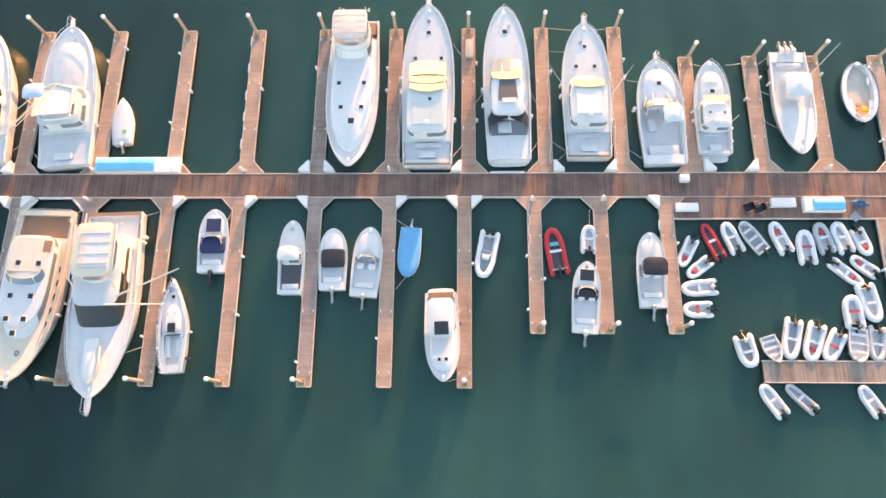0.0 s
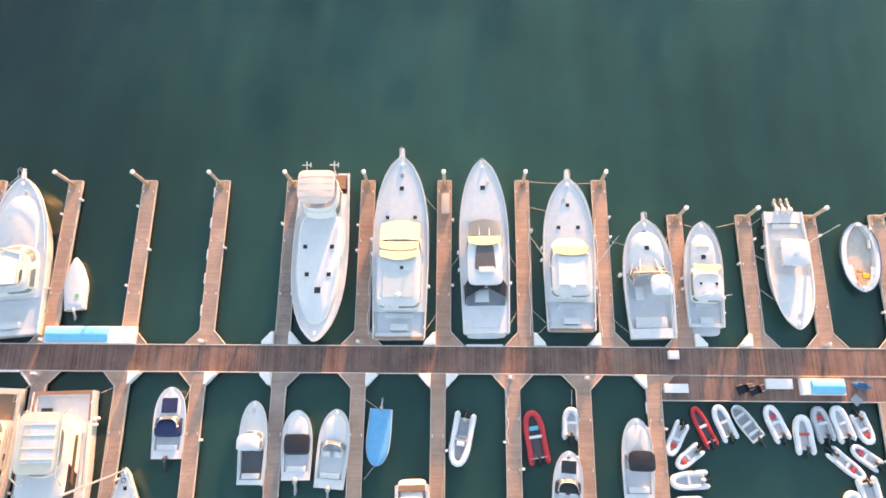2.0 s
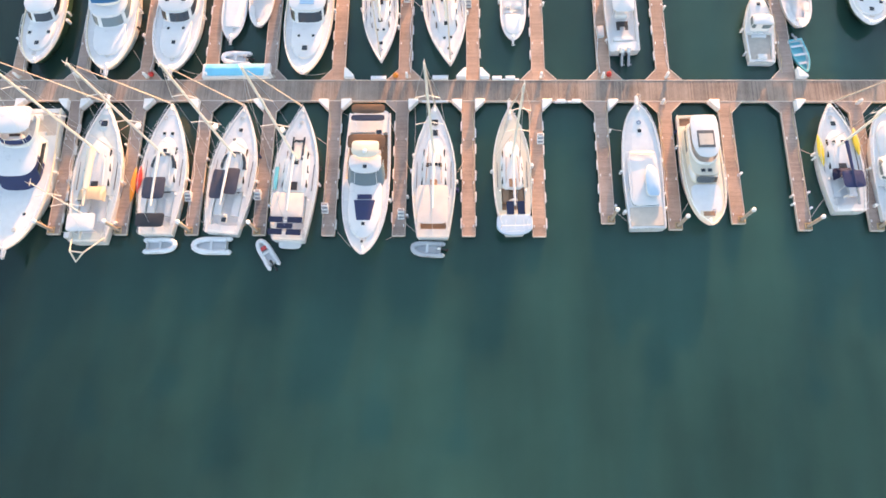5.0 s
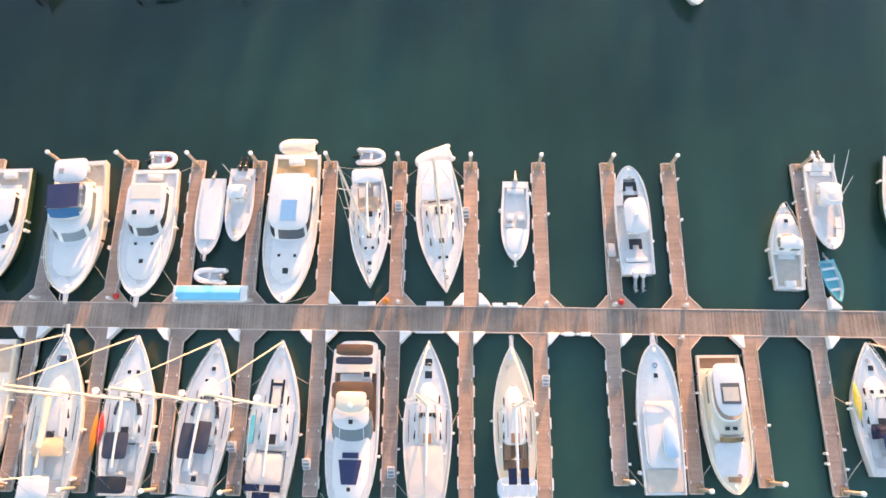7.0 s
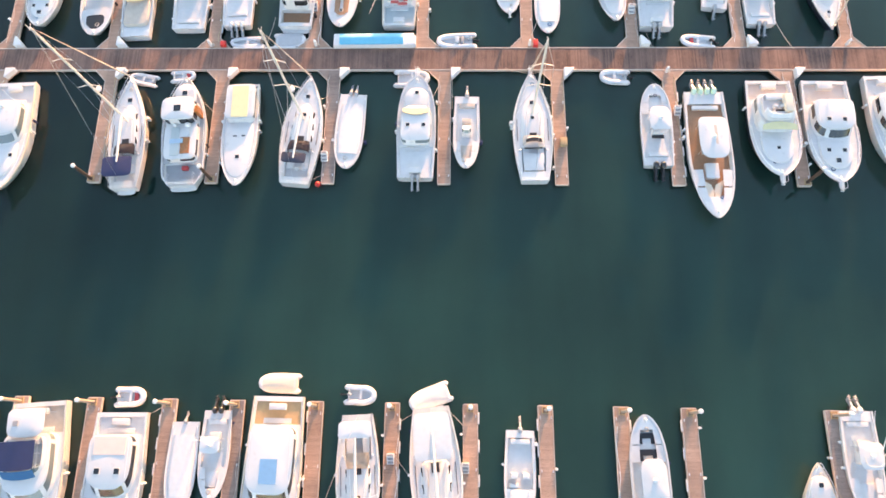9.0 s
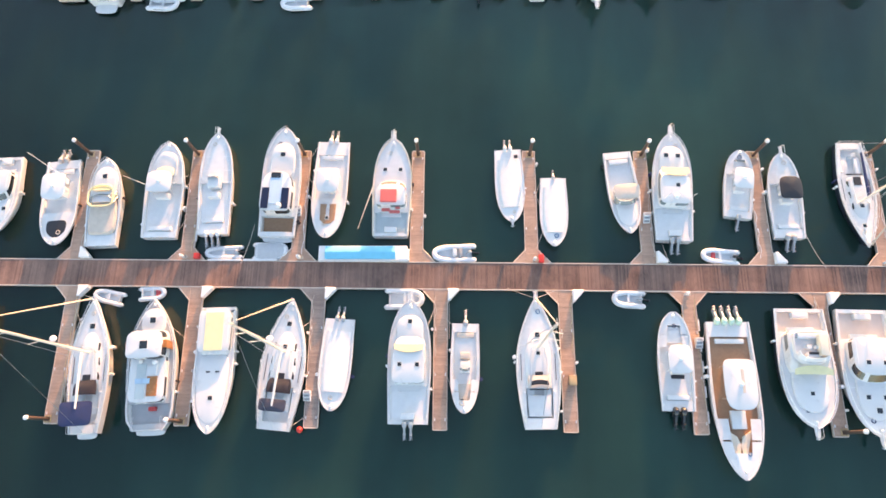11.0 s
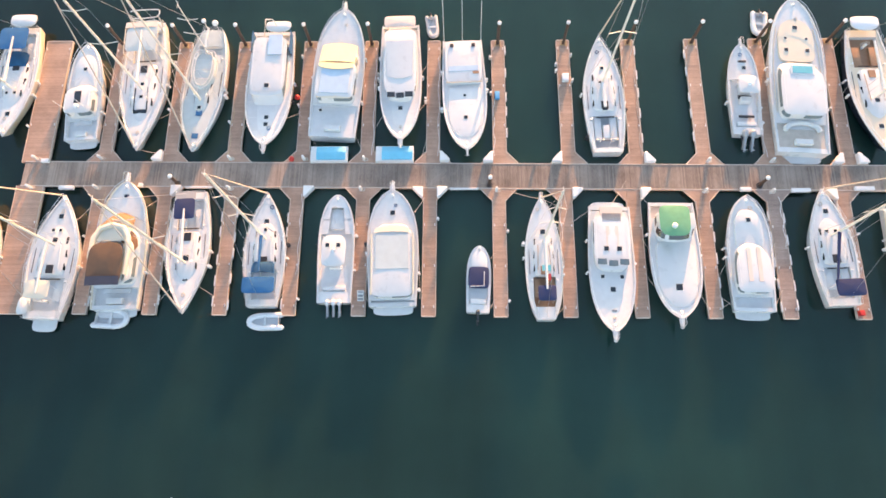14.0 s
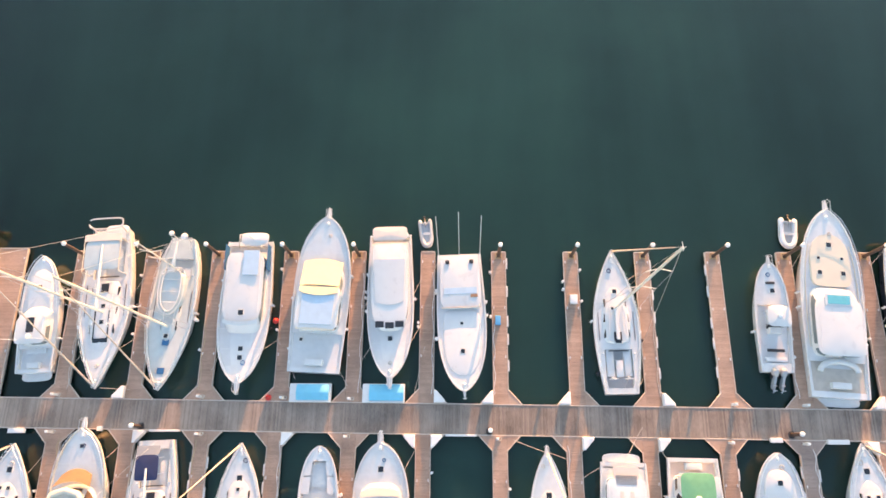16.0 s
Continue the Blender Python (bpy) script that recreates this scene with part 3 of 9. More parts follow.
        for sd in (1, -1):
            start = (sd * max(self.w(s0) - inset, 0.06), self.y(s0) - 0.25, self.z(s0))
            paths.append([start, rows[sd][0]])
            for k in (2, 4, 6, 8):
                px, py, pz = rows[sd][k]
                paths.append([(px, py, self.z(S[k])), (px, py, pz)])
        self.add("bow_rail", tubes(paths, r, 5), STEEL, "stainless steel bow rail", 60)

    def pulpit(self, length=0.9, hw=0.26, mat=None, rail=True):
        """A bow pulpit with its anchor."""
        y, z = self.y(1.0), self.z(1.0)
        o = oval(hw, y - 0.9, y + length, 2.5, 8, 20)
        ob = self.add("bow_pulpit", loft(bmesh.new(), [(z - 0.06, o), (z + 0.05, o)], top=0.005, bottom=True), mat or GEL, "", 35)
        self.add("anchor", tubes([[(0, y - 0.2, z + 0.1), (0, y + length + 0.12, z + 0.06)], [(-0.2, y + length, z - 0.1), (0, y + length + 0.12, z + 0.02), (0.2, y + length, z - 0.1)]], 0.04, 5), STEEL, "galvanised anchor", 60, ob)
        if rail:
            pts = [(-hw * 0.9, y - 0.5, z + 0.5), (-hw * 0.9, y + length * 0.8, z + 0.6), (0, y + length, z + 0.6), (hw * 0.9, y + length * 0.8, z + 0.6), (hw * 0.9, y - 0.5, z + 0.5)]
            self.add("pulpit_rail", tubes([pts] + [[(px, py, z), (px, py, pz)] for px, py, pz in pts[1:4]], 0.02, 5), STEEL, "", 60, ob)

    def platform(self, length=0.8, frac=0.85, mat=None):
        hw, y = self.w(0) * frac, self.y(0)
        bm = slab(hw, y - length, y + 0.25, 0.28, 0.12, 6, 3.2, 0.01)
        self.add("swim_platform", bm, mat or NONSKID, "", 35)

    def outboards(self, n=1, mat=None, size=1.0, tilt=58, gap=0.62, s=0.0, x=0.0, bracket=0.35):
        for i in range(n):
            px = x + (i - (n - 1) / 2) * gap * size
            bm = bmesh.new()
            k = size
            loft(bm, [(zz * k, [(ox * k, oy * k) for ox, oy in oval(hw, y0, y1, 2.4, 3.0, 16)]) for zz, hw, y0, y1 in
                      ((0.10, 0.17, -0.22, 0.30), (0.22, 0.24, -0.30, 0.40), (0.48, 0.24, -0.30, 0.40), (0.62, 0.19, -0.24, 0.30), (0.68, 0.10, -0.14, 0.16))], top=0.01, bottom=True)
            leg = bmesh.new()
            add_box(leg, -0.09 * k, 0.09 * k, -0.24 * k, 0.16 * k, -0.95 * k, 0.12 * k, 0.02, 0.0)
            add_box(leg, -0.14 * k, 0.14 * k, -0.36 * k, 0.10 * k, -0.62 * k, -0.58 * k)
            add_tube(leg, [(0, 0.2 * k, -0.95 * k), (0, 0.0, -0.95 * k), (0, -0.42 * k, -0.95 * k)], 0.085 * k, 7)
            for a in range(3):
                c, sn = math.cos(a * 2.094), math.sin(a * 2.094)
                v = [leg.verts.new((px2 * k, py2 * k, pz2 * k)) for px2, py2, pz2 in
                     ((0.03 * c, -0.36, -0.95 + 0.03 * sn), (0.2 * c - 0.07 * sn, -0.42, -0.95 + 0.2 * sn + 0.07 * c), (0.2 * c + 0.07 * sn, -0.36, -0.95 + 0.2 * sn - 0.07 * c))]
                leg.faces.new(v)
            turn = Matrix.Translation((px, self.y(s) - bracket * k, self.z(s) + 0.02)) @ Matrix.Rotation(radians(-tilt), 4, "X")
            bmesh.ops.transform(bm, verts=bm.verts, matrix=turn)
            bmesh.ops.transform(leg, verts=leg.verts, matrix=turn)
            mount = box(px - 0.14 * k, px + 0.14 * k, self.y(s) - 0.45 * k, self.y(s) + 0.1, self.z(s) - 0.45 * k, self.z(s) - 0.05, 0.02)
            ob = self.add("outboard_motor", mount, BLACK, "outboard motor tilted up")
            self.add("cowling", bm, mat or COWLBLACK, "", 45, ob)
            self.add("lower_unit", leg, COWLGREY if mat is not COWLBLACK else BLACK, "", 30, ob)

    def mast(self, s=0.57, h=16.0, boom=0.40, cover=WCANVAS, r=0.14, spread=(0.45, 0.72), foot=None, radar=0.0, boom_turn=0.0, stays=True, headsail=True):
        """Mast, spreaders, boom with a flaked sail under its cover, and standing rigging."""
        y, z0 = self.y(s), self.z(s) if foot is None else foot
        m = self.add("mast", add_tube(bmesh.new(), [(0, y, z0 - 0.3), (0, y - 0.03, z0 + h * 0.6), (0, y - 0.06, z0 + h)], r, 8, r * 0.75), ALLOY, "tall pale aluminium mast", 60)
        tips = []
        for f, wd in zip(spread, (0.30, 0.24)):
            zz = z0 + h * f
            tips.append((self.B * wd, zz))
            self.add("spreader", add_tube(bmesh.new(), [(-self.B * wd, y - 0.25, zz), (0, y, zz + 0.05), (self.B * wd, y - 0.25, zz)], 0.045, 5), ALLOY, "", 60, m)
        self.add("masthead", tubes([[(0, y + 0.35, z0 + h), (0, y - 0.35, z0 + h)], [(0, y - 0.2, z0 + h), (0, y - 0.2, z0 + h + 0.6)]], 0.03, 5), ALLOY, "", 60, m)
        if radar:
            d = bmesh.new()
            loft(d, [(z0 + radar + k, oval(q, y + 0.12, y + 0.72, 2, 2, 14)) for k, q in ((0, 0.26), (0.05, 0.32), (0.18, 0.32), (0.25, 0.2))], bottom=True)
            self.add("radar_dome", d, CAP, "white radar dome", 50, m)
        if boom:
            a = radians(boom_turn)
            bl = boom * self.L
            end = (math.sin(a) * bl, y - 0.15 - math.cos(a) * bl, z0 + 1.35)
            b = self.add("boom", tubes([[(0, y - 0.1, z0 + 1.25), end]], 0.07, 7), ALLOY, "", 60)
            if cover:
                pts = [Vector((0, y - 0.1, z0 + 1.45)).lerp(Vector(end) + Vector((0, 0, 0.12)), f) for f in (0, 0.2, 0.5, 0.8, 1)]
                bm = bmesh.new()
                add_tube(bm, pts, 0.19, 8, 0.10)
                self.add("sail_cover", bm, cover, "", 60, b)
        if stays:
            top = (0, y, z0 + h - 0.1)
            bow, aft = (0, self.y(1.0) - 0.1, self.z(1.0) + 0.1), (0, self.y(0) + 0.1, self.z(0) + 0.1)
            paths = [[top, bow], [top, aft]]
            for sd in (1, -1):
                paths.append([(sd * (self.w(s) - 0.1), y - 0.3, self.z(s)), (sd * tips[0][0], y - 0.25, tips[0][1]), (sd * tips[1][0], y - 0.25, tips[1][1]), top])
                paths.append([(sd * (self.w(s) - 0.15), y + 0.2, self.z(s)), (0, y, tips[0][1])])
            self.add("standing_rigging", tubes(paths, 0.016, 4), STEEL, "thin wire rigging", 60)
            if headsail:
                p0, p1 = Vector(bow), Vector(top)
                self.add("furled_headsail", add_tube(bmesh.new(), [p0.lerp(p1, f) for f in (0.04, 0.3, 0.6, 0.93)], 0.10, 7, 0.04), BEIGE, "furled white headsail", 60)

    def dodger(self, s0, s1, hw, z, h=0.9, mat=NAVY, name="spray_hood"):
        """A canvas hood, arched across and open behind."""
        y0, y1 = self.y(s0), self.y(s1)
        bm, rows = bmesh.new(), []
        for f, hh, ww in ((0, 1.0, 1.0), (0.45, 1.0, 1.0), (0.75, 0.7, 0.95), (1.0, 0.05, 0.85)):
            rows.append([bm.verts.new((hw * ww * math.cos(a), y0 + (y1 - y0) * f, z + h * hh * math.sin(a) ** 0.55)) for a in (math.pi * k / 10 for k in range(11))])
        for a, b in zip(rows, rows[1:]):
            for k in range(10):
                bm.faces.new((a[k], a[k + 1], b[k + 1], b[k]))
        bmesh.ops.solidify(bm, geom=bm.faces[:], thickness=0.02)
        self.add(name, bm, mat, "", 50)

    def wrap_window(self, s, hw, length, z, mat=GLASS, width=0.13):
        """A dark window strip that bends round the front of a deckhouse."""
        y1 = self.y(s)
        o, i = [oval(hw - k, y1 - 2 * length, y1 - k, 3.0, 3.0, 40)[1:20] for k in (0, width * 2)]
        bm = bmesh.new()
        rows = [[bm.verts.new((*p, z)), bm.verts.new((*p, z + 0.12)), bm.verts.new((*q, z + 0.20)), bm.verts.new((*q, z))] for p, q in zip(o, i)]
        for a, b in zip(rows, rows[1:]):
            for k in range(3):
                bm.faces.new((a[k], a[k + 1], b[k + 1], b[k]))
        bm.faces.new(rows[0])
        bm.faces.new(rows[-1])
        self.add("deckhouse_window", bm, mat, "dark wrap-round deckhouse window", 40)

    def wheel(self, s, z, r=0.45, x=0.0):
        y = self.y(s)
        ring = [(x + r * math.cos(a), y, z + 0.75 + r * math.sin(a)) for a in (2 * math.pi * k / 14 for k in range(15))]
        ob = self.add("pedestal", box(x - 0.12, x + 0.12, y - 0.05, y + 0.2, z, z + 0.85, 0.03), GEL)
        self.add("steering_wheel", tubes([ring, [(x - r, y, z + 0.75), (x + r, y, z + 0.75)], [(x, y, z + 0.75 - r), (x, y, z + 0.75 + r)]], 0.022, 5), STEEL, "stainless steering wheel", 60, ob)

    def lifelines(self, s0=0.06, s1=0.84):
        S = [s0 + (s1 - s0) * i / 7 for i in range(8)]
        for sd in (1, -1):
            pts = [(sd * (self.w(s) - 0.06), self.y(s), self.z(s) + 0.62) for s in S]
            paths = [pts, [(a, b, c - 0.28) for a, b, c in pts]] + [[(a, b, c - 0.66), (a, b, c)] for a, b, c in pts]
            self.add("lifeline", tubes(paths, 0.016, 4), STEEL, "thin wire lifeline on stanchions", 60)

    def stern_rail(self, h=0.65):
        hw, y, z = self.w(0) - 0.06, self.y(0) + 0.05, self.z(0)
        pts = [(-hw, y + 1.2, z + h), (-hw, y, z + h), (hw, y, z + h), (hw, y + 1.2, z + h)]
        self.add("stern_rail", tubes([pts, [(a, b, c - 0.3) for a, b, c in pts]] + [[(a, b, z), (a, b, c)] for a, b, c in pts], 0.02, 5), STEEL, "", 60)

    def antennas(self, spots, h=4.0, lean=0.0):
        for sx, s, z in spots:
            x, y = sx * self.B / 2, self.y(s)
            self.add("whip_antenna", tubes([[(x, y, z), (x, y - lean, z + h)]], 0.028, 5), CAP, "thin white whip antenna")

    def outriggers(self, s, z, reach=5.0, aft=3.0, up=5.0, mat=ALLOY):
        for sd in (1, -1):
            x = sd * self.B * 0.36
            self.add("outrigger", add_tube(bmesh.new(), [(x, self.y(s), z), (x + sd * reach, self.y(s) - aft, z + up)], 0.045, 5, 0.02), mat, "long aluminium outrigger pole")

    def dome(self, sx, s, z, r=0.3):
        x, y = sx * self.B / 2, self.y(s)
        bm = loft(bmesh.new(), [(z + k, oval(q, y - q, y + q, 2, 2, 14)) for k, q in ((0, r * 0.8), (0.06, r), (r * 0.8, r), (r * 1.3, r * 0.6))], bottom=True)
        bmesh.ops.translate(bm, verts=bm.verts, vec=(x, 0, 0))
        self.add("radar_dome", bm, CAP, "white radar dome", 50)

    def fenders(self, spots=((1, 0.28), (-1, 0.46)), mat=CAP):
        for sd, s in spots:
            x, y, z = sd * (self.w(s) + 0.13), self.y(s), self.z(s)
            self.add("fender", tubes([[(x, y, z - 0.75), (x, y, z - 0.68), (x, y, z - 0.18), (x, y, z - 0.1)]], 0.13, 8), mat, "white hanging fender", 60)

    def deck_tender(self, s, sx=0.0, length=2.9, width=1.35, mat=SKYBLUE, z=None):
        """A dinghy stowed on deck under its cover."""
        x, y, zz = sx * self.B / 2, self.y(s), (self.z(s) + 0.03 if z is None else z)
        bm = loft(bmesh.new(), [(zz + k, oval(width / 2 * q, y - length / 2 * q, y + length / 2 * q, 2.0, 5)) for k, q in ((0.0, 0.8), (0.2, 1.0), (0.42, 1.0), (0.55, 0.7))], top=0.06)
        bmesh.ops.translate(bm, verts=bm.verts, vec=(x, 0, 0))
        ob = self.add("stowed_tender", bm, mat, "covered tender stowed on deck", 50)
        ring = [(x + px * 1.01, py, zz + 0.33) for px, py in oval(width / 2, y - length / 2, y + length / 2, 2.0, 5, 20)]
        self.add("tender_tube", tubes([ring + ring[:1]], 0.09, 6), WCANVAS, "", 60, ob)

    def kayak(self, sx, s, length=3.6, mat=YELLOW, z=None):
        x, y, zz = sx * self.B / 2, self.y(s), (self.z(s) + 0.25 if z is None else z)
        bm = loft(bmesh.new(), [(zz + k, oval(0.34 * q, y - length / 2 * q, y + length / 2 * q, 1.5, 1.5)) for k, q in ((-0.2, 0.6), (0.0, 1.0), (0.12, 0.8))], top=0.03, bottom=True)
        bmesh.ops.translate(bm, verts=bm.verts, vec=(x, 0, 0))
        self.add("kayak", bm, mat, "bright plastic kayak lashed to the rail", 50)

    def seat(self, sx, s, wx, wy, z0, z1, mat=WCANVAS, name="seat", label=""):
        x, y = sx * self.B / 2, self.y(s)
        self.add(name, box(x - wx / 2, x + wx / 2, y - wy / 2, y + wy / 2, z0, z1, 0.05), mat, label, 40)


# ---- kinds of boat ----
def sportfish(place, label, fly=False, top=None, top_mat=GEL, cockpit=0.20, house=(0.22, 0.62), pulpit=True, platform=False, rail=True, hatches=((0, 0.80, 0.5), (-0.45, 0.69, 0.38), (0.45, 0.69, 0.38)),
              sole=NONSKID, cover=GEL, outboard=0, cowl=None, hull=None, kind="power", house_w=0.39, screen=GLASS, trunk=True, name="sportfishing_yacht", radar=True, fly_span=None,
              house_h=None, roof_hatches=(), roof_panel=None, rake=0.10, depth=0.30, band=(0.42, 0.86), deck=None, hfront=None, brow=None):
    b = Boat(name, label, "motor yacht", place, kind, hull=hull, deck=deck, trim=GEL if cover is TEAK else cover, wells=[(0.03, cockpit, 0.26, depth, 9.0, sole)])
    if cover is TEAK:
        b.covering_boards(0.0, cockpit)
    L, B = b.L, b.B
    h0, h1 = house
    covered_screen = screen is SUNGLOW
    if covered_screen:
        rake, screen, hfront = max(rake, 0.13), GEL if brow else CLEAR, hfront or 3.6
    hh = house_h or (0.8 + 0.045 * L)
    zt = b.house(h0, h1, B * house_w, b.z(h0) - 0.05, hh, rake=rake * L, glass=screen, band=band, front=hfront or 2.8, eave=0.0 if covered_screen else 0.03, pillars=14 if screen in (BLACK, NAVY) else 5)
    # cover and brow carry the sun's glow as painted yellow
    if covered_screen:
        r0 = h1 - rake
        if not brow:
            b.slope("screen_cover", h1 - 0.012, b.z(h1) + 0.32, B * (house_w - 0.04), r0 + 0.01, zt + 0.03, B * (house_w - 0.045), SUNGLOW, 0.35, 0.1, "screen cover with sun glow painted pale yellow")
        for s0, s1 in brow or ((r0 + 0.005, r0 - 0.03),):
            b.slope("screen_brow", s0, zt + 0.05, B * (house_w - 0.045), s1, zt + 0.16, B * (house_w - 0.055), SUNGLOW, -0.05, -0.35, "brow over the screen, sun glow painted pale yellow")
    if trunk:
        b.trunk(h1 - 0.10, 0.88, B * 0.33, 0.26)
    for sx, s, size in hatches:
        b.hatch(sx, s, size, b.z(s) + (0.30 if trunk and abs(sx) < 0.6 and s < 0.84 else 0.04))
    for sx, s, size in roof_hatches:
        b.hatch(sx, s, size, zt + 0.05)
    if roof_panel:
        mat, s, wx, wy = roof_panel
        b.panel("roof_panel", 0, s, wx, wy, zt + 0.06, mat, "", 0.03)
    zc = b.z(0.05) - depth
    if cockpit > 0.12:
        b.seat(0, cockpit - 0.02, B * 0.5, 0.5, zc, b.z(0.05) - 0.1, GEL, "bait_station", "white moulded locker")
        b.seat(0, 0.06, B * 0.3, 0.6, zc, zc + 0.55, WCANVAS, "fighting_chair", "white cockpit seat")
    if fly:
        f0, f1 = fly_span or (h0 + 0.03, h1 - 0.14)
        zz = b.tub(f0, f1, B * (house_w - 0.06), zt, 0.42)
        b.screen(f1 - 0.02, B * (house_w - 0.10), zz - 0.03, 0.4, 0.35, 0.8, glass=screen)
        if top:
            b.top(f0 - 0.02, f1 - 0.07, B * (house_w - 0.06), zz + 0.95, top_mat, 0.13, zz - 0.1, "hardtop" if top == "hard" else "bimini_top")
            if radar:
                b.dome(0, (f0 + f1) / 2, zz + 1.15, 0.28)
                b.antennas([(-0.55, f0 + 0.03, zz + 1.0), (0.55, f0 + 0.03, zz + 1.0)], 3.2, 0.4)
    else:
        if radar:
            b.dome(0, h0 + 0.06, zt + 0.06, 0.26)
            b.antennas([(-0.6, h0 + 0.04, zt), (0.6, h0 + 0.04, zt)], 2.4, 0.3)
        for sd in (1, -1):
            b.add("roof_rail", tubes([[(sd * B * (house_w - 0.05), b.y(s), zt + 0.16) for s in (h0 + 0.04, (h0 + h1) / 2 - 0.04, h1 - rake - 0.06)]], 0.02, 5), STEEL, "", 60)
    if pulpit:
        b.pulpit()
    if rail:
        b.rail(0.5)
    if platform:
        b.platform()
    if outboard:
        b.outboards(outboard, cowl)
    b.fenders()
    return b


def express(place, label, top="hard", top_mat=GEL, sunroof=None, cockpit=(0.12, 0.46), rail=True, platform=0.9, pulpit=False, hatches=((0, 0.82, 0.5),), screen=CLEAR, sole=NONSKID, cushion=WCANVAS,
            hull=None, top_span=None, kind="power", name="express_cruiser", outboard=0, cowl=None, cover=None, radar=True):
    b = Boat(name, label, "motor boat", place, kind, hull=hull, wells=[(cockpit[0], cockpit[1], 0.30, 0.6, 9.0, sole)])
    L, B = b.L, b.B
    zc = b.z(cockpit[1])
    b.trunk(cockpit[1] - 0.02, 0.90, B * 0.36, 0.30)
    b.screen(cockpit[1] + 0.10, B * 0.40, zc + 0.1, 0.75, 0.12 * L, 0.12 * L, CLEAR if screen is SUNGLOW else screen)
    if screen is SUNGLOW:
        b.slope("screen_cover", cockpit[1] + 0.10, zc + 0.35, B * 0.33, cockpit[1], zc + 0.88, B * 0.34, SUNGLOW, 0.3, 0.15, "screen cover with sun glow painted pale yellow")
    for sx, s, size in hatches:
        b.hatch(sx, s, size, b.z(s) + 0.33)
    zf = b.z(cockpit[0]) - 0.6
    b.seat(0, cockpit[0] + 0.05, B * 0.62, 0.09 * L, zf, zf + 0.5, cushion, "aft_bench", "cushioned aft bench")
    b.seat(0.35, cockpit[1] - 0.10, B * 0.18, 0.6, zf, zf + 0.95, cushion, "helm_seat")
    b.seat(-0.38, cockpit[1] - 0.16, B * 0.16, 0.22 * L * 0.5, zf, zf + 0.5, cushion, "lounge", "cushioned side lounge")
    b.seat(0.3, cockpit[1] - 0.015, B * 0.26, 0.45, zf, zc + 0.25, GEL, "helm_console")
    if top:
        t0, t1 = top_span or (cockpit[0] + 0.10, cockpit[1] + 0.06)
        zt = zc + 1.35
        ob = b.top(t0, t1, B * 0.38, zt, top_mat, 0.13, zc, "hardtop" if top == "hard" else "bimini_top")
        if sunroof:
            b.panel("sunroof", 0, sunroof[0], B * 0.40, sunroof[1], zt + 0.17, GLASS, "dark glass sunroof", 0.03)
        elif radar and top == "hard":
            b.dome(0, (t0 + t1) / 2 - 0.03, zt + 0.17, 0.27)
    if cover:
        y0, y1 = b.y(cockpit[0] - 0.02), b.y(cockpit[1] + 0.02)
        b.add("cockpit_cover", loft(bmesh.new(), [(zc - 0.05, oval(B * 0.42, y0, y1)), (zc + 0.22, oval(B * 0.36, y0 + 0.2, y1 - 0.3))], top=0.1), cover, "canvas cockpit cover", 40)
    if rail:
        b.rail(0.48)
    if pulpit:
        b.pulpit(0.7, 0.22)
    if platform:
        b.platform(platform)
    if outboard:
        b.outboards(outboard, cowl)
    return b


